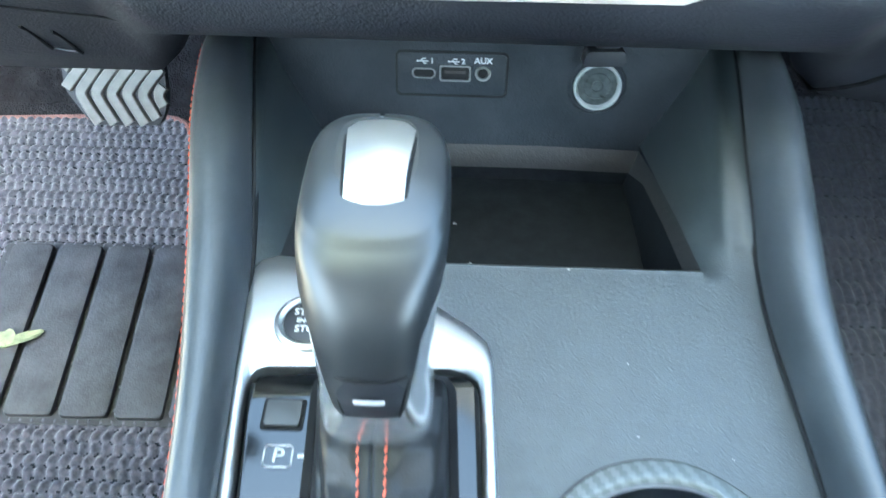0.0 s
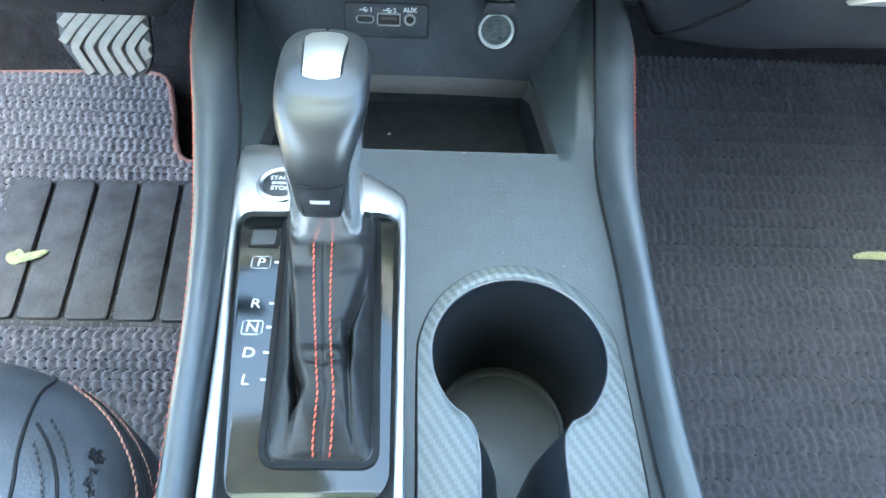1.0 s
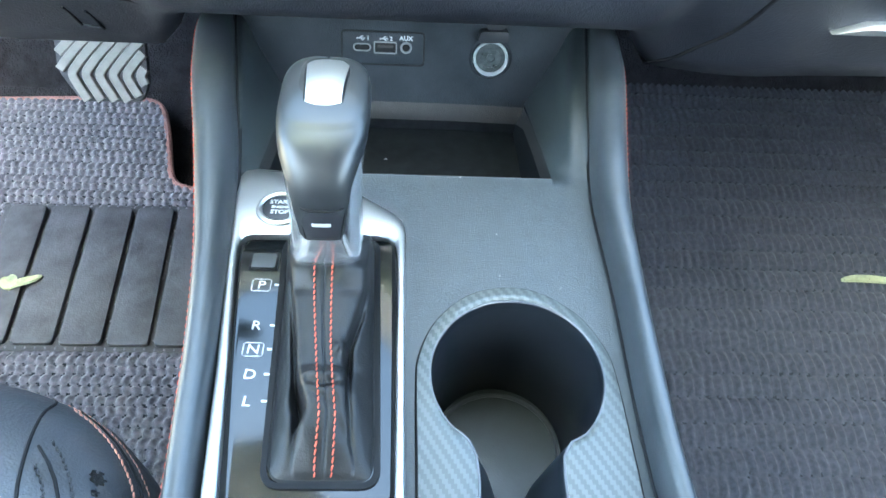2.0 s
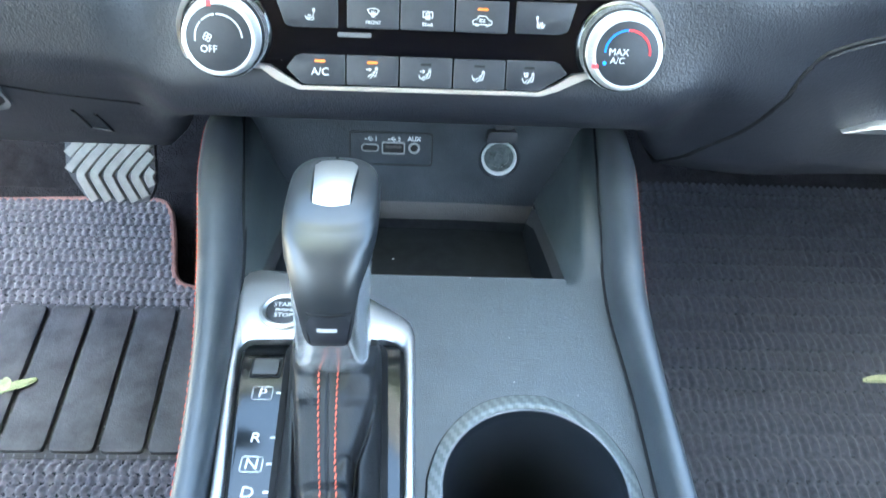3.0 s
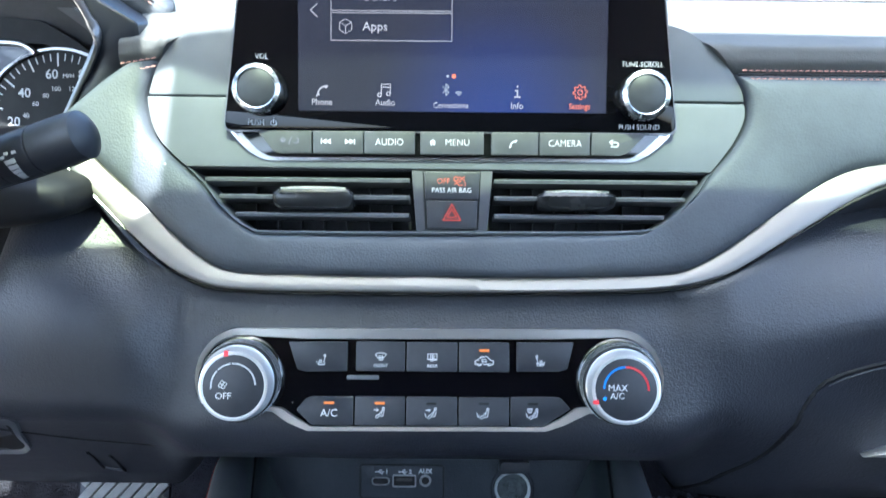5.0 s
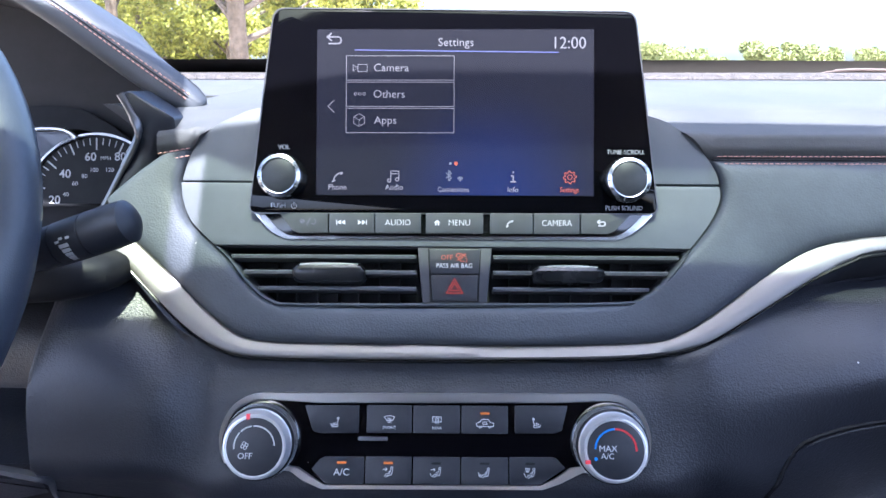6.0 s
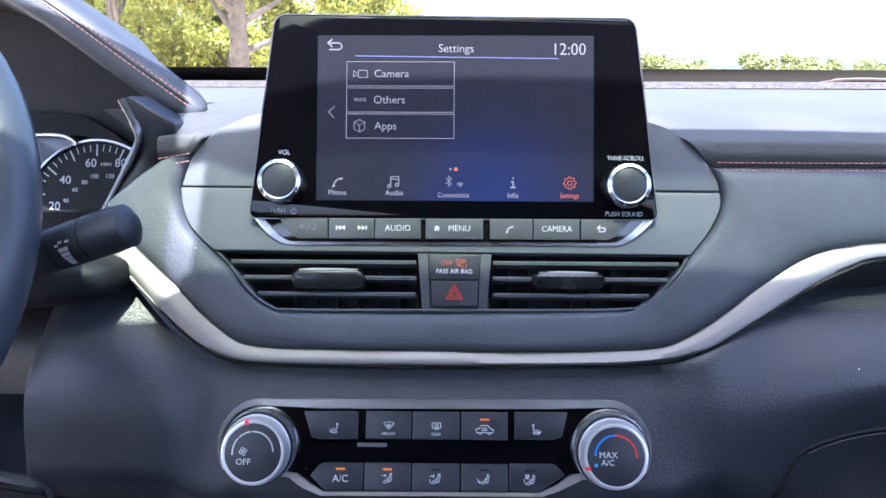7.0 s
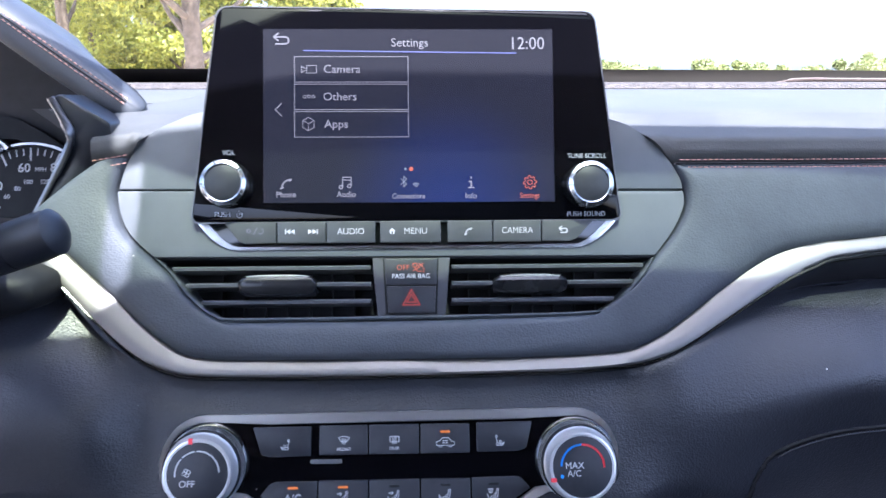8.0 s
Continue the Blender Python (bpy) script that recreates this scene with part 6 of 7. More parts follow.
part("sleeve", bm, ZINC, socket, "bright metal sleeve")
flap = part("flap", slab(rounded([(0.0335, 0.0092), (0.0548, 0.0100), (0.0540, 0.0175), (0.0350, 0.0168)], 0.002), 0.0, 0.010, 0.0015), BUTTON, socket, "opened black flap")
part("hinge", slab(rrect(0.0455, 0.0200, 0.012, 0.0055, 0.001), 0.0, 0.0055, 0.0008), BUTTON, flap)

# cup holder with a printed twill insert
cup = thing("cup_holder", "deep black cup holder in a carbon-look trim insert", "cup holder", DECK)
rows = []
for o, h in zip(ring_full, hole):
    rows.append([(o[0], o[1], -0.004), (o[0], o[1], 0.0012), (o[0] * 0.985 + h[0] * 0.015, o[1] * 0.985 + h[1] * 0.015, 0.0022), (o[0] * 0.5 + h[0] * 0.5, o[1] * 0.5 + h[1] * 0.5, 0.0030), (o[0] * 0.08 + h[0] * 0.92, o[1] * 0.08 + h[1] * 0.92, 0.0034), (h[0], h[1], 0.0026)])
part("insert", grid(rows), CARBON, cup, "carbon-look twill trim", sharp=60)
part("insert_gap", tube([(x, y, 0.0006) for x, y in ring_full], 0.0009, 6), DEEP, cup)
rows = []
for i, h in enumerate(hole):
    c = Vector((CX, CV, 0))
    lean = smooth(-0.052, -0.072, h[1])
    row = []
    for w, pull, inward in ((0.0026, 0.0, 0.0), (0.0016, 0.015, 0.03), (-0.004, 0.03, 0.10), (-0.016, 0.04, 0.34), (-0.034, 0.05, 0.56), (-0.060, 0.07, 0.64), (-0.086, 0.08, 0.66), (-0.091, 0.10, 0.68)):
        x = h[0] + (CX - h[0]) * pull
        y = h[1] + (CV - h[1]) * pull * 0.45 * (1 - lean)
        row.append((x + (0.0402 - x) * inward * lean, y, w))
    rows.append(row)
part("well", grid(rows), material("satin_cup_wall", (0.0065, 0.0085, 0.0120), 0.34, spec=0.5, mottle=0.3, mottle_size=0.03, rough_var=0.05), cup, "deep matt black well", sharp=60)
part("lip", tube([(h[0], h[1], 0.0026) for h in hole], 0.0007, 6), SLAT, cup, "fine shining lip of the well")
cup_floor = [row[-1][:2] for row in rows]
part("floor_mat", slab(cup_floor, -0.096, -0.0895, 0), material("grey_cup_liner", (0.020, 0.024, 0.027), 0.5, grain=0.05, grain_size=0.001, mottle=0.4, mottle_size=0.03, rough_var=0.1), cup, "grey rubber liner")
part("floor_ridge", tube([(CX + 0.0355 * math.cos(a), CV + 0.0355 * math.sin(a), -0.0890) for a in np.linspace(radians(200), radians(-20), 40)], 0.0014, 6), SLAT, cup, "raised ring on the liner")

# ---- gear selector ----
PLATE = pose(0, 0.2, 0.3326)
PLATE_BACK = -0.165
plate = thing("shifter_plate", "satin silver shifter surround with gloss black panel and white letters", "shifter panel", PLATE)
po = [(-0.0873, BACK), (-0.0910, -0.1001), (-0.0964, -0.0325), (-0.1032, 0.0351), (-0.1068, 0.0805), (-0.1075, 0.1001), (-0.1051, 0.1057), (-0.0993, 0.1070), (-0.0710, 0.1046), (-0.0506, 0.0952), (-0.0387, 0.0870), (-0.0211, 0.0739), (-0.0145, 0.0671), (-0.0124, 0.0582), (-0.0115, -0.0245), (-0.0103, -0.1001), (-0.0099, BACK)]
pi_ = [(-0.0798, BACK), (-0.0838, -0.1001), (-0.0911, -0.0323), (-0.0987, 0.0353), (-0.0991, 0.0433), (-0.0986, 0.0476), (-0.0966, 0.0509), (-0.0934, 0.0522), (-0.0701, 0.0530), (-0.0501, 0.0535), (-0.0276, 0.0537), (-0.0215, 0.0519), (-0.0180, 0.0487), (-0.0172, 0.0433), (-0.0159, -0.0246), (-0.0146, -0.1001), (-0.0141, BACK)]
a_, b_ = [], []
for (p, q2), (r_, s_) in zip(zip(po, po[1:]), zip(pi_, pi_[1:])):
    for f in np.linspace(0, 1, 5)[:-1]:
        a_.append((p[0] + (q2[0] - p[0]) * f, p[1] + (q2[1] - p[1]) * f))
        b_.append((r_[0] + (s_[0] - r_[0]) * f, r_[1] + (s_[1] - r_[1]) * f))
rows = []
for o, i in zip(a_ + [po[-1]], b_ + [pi_[-1]]):
    mixp = lambda f, w: (o[0] + (i[0] - o[0]) * f, o[1] + (i[1] - o[1]) * f, w)
    rows.append([mixp(0, -0.004), mixp(0, 0.0030), mixp(0.06, 0.0046), mixp(0.25, 0.0054), mixp(0.6, 0.0056), mixp(0.9, 0.0050), mixp(0.98, 0.0040), mixp(1.0, 0.0005)])
part("surround", grid(rows), SILVER, plate, "satin silver surround", sharp=50)
gp = rounded([(-0.0785, -0.1005), (-0.0815, -0.0927), (-0.0890, -0.0323), (-0.0965, 0.0353), (-0.0966, 0.0498), (-0.0195, 0.0511), (-0.0178, -0.0246), (-0.0165, -0.0920), (-0.0210, -0.1002)], 0.004)
part("panel", slab(gp, -0.003, 0.0034, 0.0008), GLOSS, plate, "gloss black panel")
part("channel", slab([(-0.0821, BACK), (-0.0911, -0.0323), (-0.0986, 0.0476), (-0.0180, 0.0519), (-0.0148, -0.1001), (-0.0143, BACK)], -0.003, 0.0012, 0), DEEP, plate)
part("rear_step", slab(rounded([(-0.0770, -0.1025), (-0.0229, -0.1022), (-0.0240, BACK), (-0.0728, BACK)], 0.003), -0.003, 0.0028, 0.001), BUTTON, plate, "dark step behind the panel")
boot_o = rounded([(-0.0746, 0.0492), (-0.0300, 0.0503), (-0.0255, 0.0433), (-0.0223, -0.0750), (-0.0273, -0.0857), (-0.0619, -0.0861), (-0.0678, -0.0781), (-0.0746, 0.0138)], 0.006, 5)
part("opening", slab(boot_o, 0.002, 0.0038, 0.0003), DEEP, plate, "dark edge of the boot opening")
lip_in = rounded([(-0.0738, 0.0486), (-0.0284, 0.0490), (-0.0235, -0.0850), (-0.0668, -0.0852)], 0.0065, 6)
lip_out = rounded([(-0.0768, 0.0513), (-0.0258, 0.0518), (-0.0205, -0.0880), (-0.0694, -0.0882)], 0.0090, 6)
part("boot_frame", frame_ring(lip_out, lip_in, 0.003, 0.0046, 0.0008), DEEP, plate, "black lip round the boot")
rel = part("release_button", slab(rrect(-0.0843, 0.0343, 0.0120, 0.0096, 0.0008), 0.003, 0.0050, 0.0006), BUTTON_GREY, plate, "square shift lock cover")
part("release_gap", frame_ring(rrect(-0.0843, 0.0343, 0.0148, 0.0124, 0.0014), rrect(-0.0843, 0.0343, 0.0122, 0.0098, 0.0008), 0.002, 0.0037), DEEP, plate)
for t, u, v, boxed in (("P", -0.0836, 0.0189, True), ("R", -0.0824, -0.0063, False), ("N", -0.0818, -0.0200, True), ("D", -0.0812, -0.0337, False), ("L", -0.0805, -0.0476, False)):
    lettering("letter", t, 0.0050, u, v, 0.0035, WHITE_INK, plate, 1.1, turn=-3, bold=0.00004)
    if boxed:
        o2 = rrect(u, v, 0.0092, 0.0076, 0.0012, 3)
        part("letter_box", strokes([o2 + [o2[0]]], 0.0005, 0.0035), WHITE_INK, plate)
    part("tick", strokes([[(u + 0.0070, v + 0.0003), (u + 0.0100, v + 0.0003)]], 0.0013, 0.0035), WHITE_INK, plate)
starter = thing("start_button", "round engine start button with a silver ring", "button", PLATE)
BX, BV = -0.0809, 0.0717
part("ring", lathe([(0.0132, 0.004), (0.0128, 0.0066), (0.0112, 0.0074), (0.0098, 0.0066), (0.0096, 0.0050)], 48, (BX, BV)), SILVER, starter, "satin silver ring")
part("cap", lathe([(0.0096, 0.005), (0.0095, 0.0062), (0.0088, 0.0066), (0.001, 0.0067)], 40, (BX, BV)), BUTTON, starter, "black button cap")
for t, v, s in (("START", 0.0040, 0.0028), ("ENGINE", 0.0, 0.0018), ("STOP", -0.0038, 0.0028)):
    lettering("caption", t, s, BX, BV + v, 0.0068, WHITE_INK, starter, bold=0.00006)

shifter = thing("gear_shifter", "leather gear knob with silver collar, orange-stitched boot", "gear lever", PLATE)
FOLD_L = ((-0.0852, -0.0676, -0.0587, -0.0468, -0.0356, -0.0164, 0.0028, 0.0234, 0.0360), (0.56, 0.50, 0.42, 0.52, 0.58, 0.65, 0.74, 0.86, 0.93))
FOLD_R = ((-0.0841, -0.0710, -0.0517, -0.0351, -0.0263, -0.0093, 0.0089, 0.0300), (0.67, 0.55, 0.49, 0.46, 0.48, 0.71, 0.86, 0.93))
SEW_V = (-0.0852, -0.0766, -0.0619, -0.0488, -0.0293, -0.0065, 0.0151)
SEW_L, SEW_R = (-0.12, -0.09, -0.03, -0.08, -0.16, -0.23, -0.26), (0.23, 0.25, 0.28, 0.22, 0.14, 0.12, 0.13)


def boot_w(s, v):
    """Height of the boot: broad smooth skirts, a full neck that folds over them, a pinched waist."""
    h = float(np.interp(v, BV_, BH_))
    k = abs(s)
    fold = float(np.interp(v, *(FOLD_R if s > 0 else FOLD_L)))
    inner = 1 - 0.16 * min(1.2, k / fold) ** 3
    skirt = 0.66 * (1 - max(0, (k - fold) / (1 - fold)) ** 1.9)
    mix = smooth(fold - 0.035, fold + 0.045, k)
    if s < 0:
        deep = 0.10 + 0.55 * math.exp(-((v + 0.055) / 0.010) ** 2) + 0.16 * math.exp(-((v + 0.030) / 0.016) ** 2)
        wide = 0.060 + 0.06 * math.exp(-((v + 0.055) / 0.010) ** 2)
    else:
        deep = 0.08 + 0.34 * math.exp(-((v + 0.034) / 0.008) ** 2) + 0.12 * math.exp(-((v + 0.014) / 0.014) ** 2)
        wide = 0.065
    deep *= smooth(0.020, 0.000, v) * smooth(-0.082, -0.068, v)
    groove = -h * deep * math.exp(-((k - fold - 0.02) / wide) ** 2)
    neck = smooth(0.80, 0.25, k / fold)
    # soft cross folds on both sides of the seam
    cross = (0.0013 * math.exp(-((v - 0.006 - 0.006 * k) / 0.0045) ** 2) - 0.0016 * math.exp(-((v + 0.002 - 0.006 * k) / 0.0038) ** 2)) * smooth(0.15, 0.38, k) * smooth(fold + 0.05, fold - 0.15, k)
    curl = (0.0022 * math.exp(-((v + 0.0305 - 0.004 * k) / 0.0026) ** 2) - 0.0018 * math.exp(-((v + 0.0365) / 0.0028) ** 2)) * math.exp(-((s - 0.36) / 0.14) ** 2)
    pinch = (-0.0026 * math.exp(-((v + 0.0476 - 0.006 * k) / 0.0024) ** 2) - 0.0012 * math.exp(-((v + 0.0535 + 0.010 * s) / 0.0022) ** 2) + 0.0014 * math.exp(-((v + 0.0435) / 0.0035) ** 2)) * math.exp(-(k / 0.34) ** 4)
    low = -0.0016 * math.exp(-((v + 0.062 + 0.012 * s) / 0.0035) ** 2) * math.exp(-((s - 0.40) / 0.13) ** 2) + 0.0010 * math.exp(-((v + 0.067) / 0.005) ** 2) * math.exp(-((s + 0.32) / 0.15) ** 2)
    soft = 0.0009 * noise.noise(Vector((s * 1.1, v * 34, 0.3))) * neck + 0.00022 * noise.noise(Vector((s * 3.0, v * 120, 4.1))) * smooth(0.95, 0.75, k)
    seam_s = 0.5 * (float(np.interp(v, SEW_V, SEW_L)) + float(np.interp(v, SEW_V, SEW_R)))
    seam = -0.0011 * math.exp(-((s - seam_s) / 0.022) ** 2)
    body = h * (inner * (1 - mix) + skirt * mix) + groove + cross + curl + pinch + low + soft + seam
    return 0.0034 + max(0.0, body) * smooth(0.0, 0.004, h) * smooth(1.0, 0.965, k)


BV_ = [-0.0852, -0.083, -0.076, -0.066, -0.0500, -0.038, -0.020, 0.0, 0.010, 0.030, 0.040, 0.046, 0.0492]
BH_ = [0.0, 0.0030, 0.0080, 0.0130, 0.0180, 0.0160, 0.0185, 0.0225, 0.0250, 0.0250, 0.0180, 0.0070, 0.0]


def boot_at(s, v):
    t = (v + 0.0852) / 0.1344
    c = -0.0450 - 0.0060 * t
    near = min(v + 0.0852, 0.0492 - v)
    turn = 0.0065 - math.sqrt(max(0.0, 0.0065 ** 2 - (0.0065 - near) ** 2)) if near < 0.0065 else 0.0
    half = 0.0212 + 0.0012 * t - turn
    return (c + half * s, v, boot_w(s, v))


rows = [[boot_at(s, v) for s in np.linspace(-1, 1, 97)] for v in np.linspace(-0.0852, 0.0492, 160)]
boot = part("boot", grid(rows), BOOT, shifter, "creased soft black leather boot", sharp=120)
for sew in (SEW_L, SEW_R):
    line = []
    for v in np.linspace(-0.0835, 0.0140, 110):
        p = boot_at(float(np.interp(v, SEW_V, sew)), v)
        line.append((p[0], p[1], p[2] + 0.0004))
    part("stitching", stitches(line, 0.0024, 0.0007, 0.00042, 0.00025), THREAD, boot, "orange thread")

TO_KNOB = PLATE.inverted()
# sections of the knob: height, half width, front and rear in the car's axes
KS = [(0.3560, 0.0170, 0.2135, 0.2410), (0.3600, 0.0184, 0.2112, 0.2430), (0.3720, 0.0181, 0.2105, 0.2480), (0.3840, 0.0177, 0.2105, 0.2560), (0.3960, 0.0184, 0.2110, 0.2650), (0.4060, 0.0194, 0.2130, 0.2740),
      (0.4150, 0.0203, 0.2175, 0.2780), (0.4220, 0.0209, 0.2245, 0.2800), (0.4265, 0.0197, 0.2330, 0.2800), (0.4290, 0.0160, 0.2410, 0.2785), (0.4302, 0.0110, 0.2480, 0.2750)]
KS = [(z, hw * 0.925, y0, y1) for z, hw, y0, y1 in KS]
KF = spline(KS, 10)
KSS = [tuple(np.interp(z, [k[0] for k in KF], [k[j] for k in KF]) for j in range(4)) for z in np.concatenate([np.linspace(0.356, 0.424, 26), np.linspace(0.4250, 0.4302, 9)])]


def knob_point(sec, a, grow=0.0):
    z, hw, y0, y1 = sec
    c, s = math.cos(a), math.sin(a)
    e = 0.60
    x = -0.0500 + (hw + grow) * math.copysign(abs(s) ** e, s)
    y = (y0 + y1) / 2 - ((y1 - y0) / 2 + grow) * math.copysign(abs(c) ** e, c)
    return (x, y, z)


rows = [[knob_point(s, a, -0.004 * smooth(0.412, 0.424, s[0])) for a in np.linspace(0, 2 * math.pi, 65)[:-1]] for s in KSS]
bm = grid(rows, closed=True, cap=True)
bmesh.ops.transform(bm, matrix=TO_KNOB, verts=bm.verts[:])
part("collar", bm, COLLAR, shifter, "satin silver collar and flanks", sharp=60)
rows = []
for z in np.concatenate([np.linspace(0.3795, 0.424, 26), np.linspace(0.4250, 0.4304, 9)]):
    sec = tuple(np.interp(z, [k[0] for k in KF], [k[j] for k in KF]) for j in range(4))
    sec = (z + (0.0005 if z > 0.426 else 0.0),) + sec[1:]
    lim = math.pi * float(np.interp(z, [0.3795, 0.383, 0.390, 0.398, 0.408, 0.414, 0.419, 0.423], [0.08, 0.125, 0.148, 0.168, 0.20, 0.28, 0.52, 0.998]))
    rows.append([knob_point(sec, a, 0.0011) for a in np.linspace(-lim, lim, 49)])
bm = grid(rows)
bm.faces.new([bm.verts.new(p) for p in rows[-1]])
bmesh.ops.transform(bm, matrix=TO_KNOB, verts=bm.verts[:])
knob = part("knob", bm, KNOB, shifter, "smooth dark grey knob", sharp=60)


def knob_front(x, z, out=0.0009):
    """A place on the front of the knob."""
    sec = tuple(np.interp(z, [k[0] for k in KF], [k[j] for k in KF]) for j in range(4))
    s = min(0.99, abs((x + 0.0495) / sec[1])) ** (1 / 0.72)
    c = math.sqrt(1 - s * s)
    return (x, (sec[2] + sec[3]) / 2 - ((sec[3] - sec[2]) / 2 + out) * c ** 0.72, z)


rows = [[knob_front(-0.0495 + f * (0.0074 + (z - 0.381) * 0.16), z, 0.0016 + 0.0008 * math.sin(math.pi * min(1, (z - 0.381) / 0.015))) for f in np.linspace(-1, 1, 13)] for z in np.linspace(0.3815, 0.3962, 9)]
bm = grid(rows)
bmesh.ops.transform(bm, matrix=TO_KNOB, verts=bm.verts[:])
rb = part("release_button", bm, BUTTON, shifter, "dark release button")
line = [Vector(knob_front(-0.0495 + f * 0.0098, 0.3972 + 0.0004 * f * f, 0.0018)) for f in np.linspace(-1, 1, 13)]
bm = tube(line, 0.00055, 6)
bmesh.ops.transform(bm, matrix=TO_KNOB, verts=bm.verts[:])
part("button_gap", bm, DEEP, rb)
for sgn in (-1, 1):
    line = [Vector(knob_front(-0.0495 + sgn * (0.0078 + (z - 0.381) * 0.16), z, 0.0018)) for z in np.linspace(0.3805, 0.3972, 10)]
    bm = tube(line, 0.00045, 6)
    bmesh.ops.transform(bm, matrix=TO_KNOB, verts=bm.verts[:])
    part("button_gap", bm, DEEP, rb)
bm = grid([[knob_front(-0.0495 + f * 0.0042, z, 0.0034) for f in np.linspace(-1, 1, 7)] for z in (0.3900, 0.3906, 0.3914, 0.3920)])
bmesh.ops.transform(bm, matrix=TO_KNOB, verts=bm.verts[:])
part("mark", bm, WHITE_INK, rb, "white bar mark")
rows = []
for f in np.linspace(0, 1, 14):
    y = 0.2415 + 0.0385 * f
    half = 0.0078 + 0.0020 * smooth(0, 1, f)
    z = 0.4314 + 0.0022 * math.sin(math.pi * min(1, f * 1.05 + 0.10)) - 0.0030 * smooth(0.84, 1.0, f) - 0.0022 * smooth(0.12, 0.0, f)
    rows.append([(-0.0495 + g * half, y, z - 0.0012 * g * g) for g in np.linspace(-1, 1, 11)])
bm = thick(rows, (0, 0, -0.004))
bmesh.ops.transform(bm, matrix=TO_KNOB, verts=bm.verts[:])
top_plate = part("top_plate", bm, SILVER, knob, "bright silver top plate")
rim = [Vector(p) for p in [r[0] for r in rows[::-1]] + rows[0][1:-1] + [r[-1] for r in rows]]
bm = tube([p + Vector((0.0004 * (1 if p.x > -0.0495 else -1), 0, -0.0010)) for p in rim], 0.0006, 6)
bmesh.ops.transform(bm, matrix=TO_KNOB, verts=bm.verts[:])
part("plate_gap", bm, DEEP, top_plate)

# ---- footwells ----
def woven(x0, x1, t0, t1, step, row_gap, loop_gap, height, keep, pile, slant=0.5, gap=0.65, ground=0.3, power=0.45):
    """A sheet of looped pile: rows of slanting loops."""
    nx, nt = int((x1 - x0) / step), int((t1 - t0) / step)
    xs_, ts_ = np.linspace(x0, x1, nx), np.linspace(t0, t1, nt)
    X, T = np.meshgrid(xs_, ts_)
    row = T / row_gap
    cell = np.floor(row)
    f = row - cell
    ridge = 1 - gap * (1 - np.abs(np.sin(np.pi * f)) ** 0.7)
    loops = 0.5 + 0.5 * np.sin(2 * np.pi * (X / loop_gap + cell * 0.5 + slant * f * np.where(cell % 2 == 0, 1, -1)))
    rs = np.random.RandomState(2)
    Z = height * ridge * (0.25 + 0.75 * loops ** power) + rs.normal(size=X.shape) * height * 0.04
    verts = np.stack([X, T, Z], -1).reshape(-1, 3)
    ok = np.array([[keep(x, t) for x in xs_] for t in ts_])
    faces = [(j * nx + i, j * nx + i + 1, (j + 1) * nx + i + 1, (j + 1) * nx + i) for j in range(nt - 1) for i in range(nx - 1) if ok[j, i] and ok[j + 1, i + 1] and ok[j, i + 1] and ok[j + 1, i]]
    me = bpy.data.meshes.new("pile")
    me.from_pydata(verts.tolist(), [], faces)
    me.polygons.foreach_set("use_smooth", [True] * len(faces))
    # low faces between the loops are darkened: shade put into the colour
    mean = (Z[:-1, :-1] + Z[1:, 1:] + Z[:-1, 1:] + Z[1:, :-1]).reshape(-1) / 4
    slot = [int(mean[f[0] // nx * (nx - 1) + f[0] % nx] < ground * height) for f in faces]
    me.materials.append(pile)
    me.materials.append(GAP_SHADE)
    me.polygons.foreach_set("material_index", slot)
    return me


mat_edge = spline([(-0.70, 0.300), (-0.58, 0.3060), (-0.52, 0.3090), (-0.42, 0.3150), (-0.355, 0.3170), (-0.328, 0.3130), (-0.3138, 0.2975), (-0.3060, 0.2750), (-0.2998, 0.2548), (-0.2925, 0.2250), (-0.2865, 0.2010), (-0.2800, 0.1860), (-0.2701, 0.1765), (-0.2500, 0.1720), (-0.2100, 0.1700)], 6)


def inside_mat(x, t):
    if x > -0.3138:
        return t < at_x([p for p in mat_edge if p[0] > -0.315][::1], x) - 0.001
    return t < at_x([p for p in mat_edge if p[0] < -0.313], x) - 0.001


def floor_thing(name, label, cat):
    return thing(name, label, cat, FLOOR)


mat_d = floor_thing("floor_mat", "grey woven floor mat with rust-coloured edge binding", "floor mat")
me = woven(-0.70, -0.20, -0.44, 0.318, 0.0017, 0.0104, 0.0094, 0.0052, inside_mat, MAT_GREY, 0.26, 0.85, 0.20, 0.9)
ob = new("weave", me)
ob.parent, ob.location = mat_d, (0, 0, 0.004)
BIND = material("rust_binding", (0.17, 0.085, 0.075), 0.8, grain=0.6, grain_size=0.002, mottle=0.3, mottle_size=0.01)
part("binding", tube([(x, t, 0.003) for x, t in mat_edge], 0.0042, 8), BIND, mat_d, "rust-brown bound edge")
part("backing", slab([(x, t) for x, t in mat_edge] + [(-0.21, -0.44), (-0.70, -0.44)], -0.004, 0.0025, 0), CARPET, mat_d)
heel = floor_thing("heel_pad", "worn black rubber heel pad with raised ribs", "heel pad")
part("base", slab(rounded([(-0.452, 0.1405), (-0.215, 0.1440), (-0.205, -0.0385), (-0.437, -0.0395)], 0.006), 0.002, 0.0085, 0.001), RUBBER, heel, "flat rubber base")
tops_ = (-0.4440, -0.4001, -0.3539, -0.3085, -0.2638, -0.2190)
lows_ = (-0.4370, -0.3920, -0.3466, -0.3010, -0.2560, -0.2110)
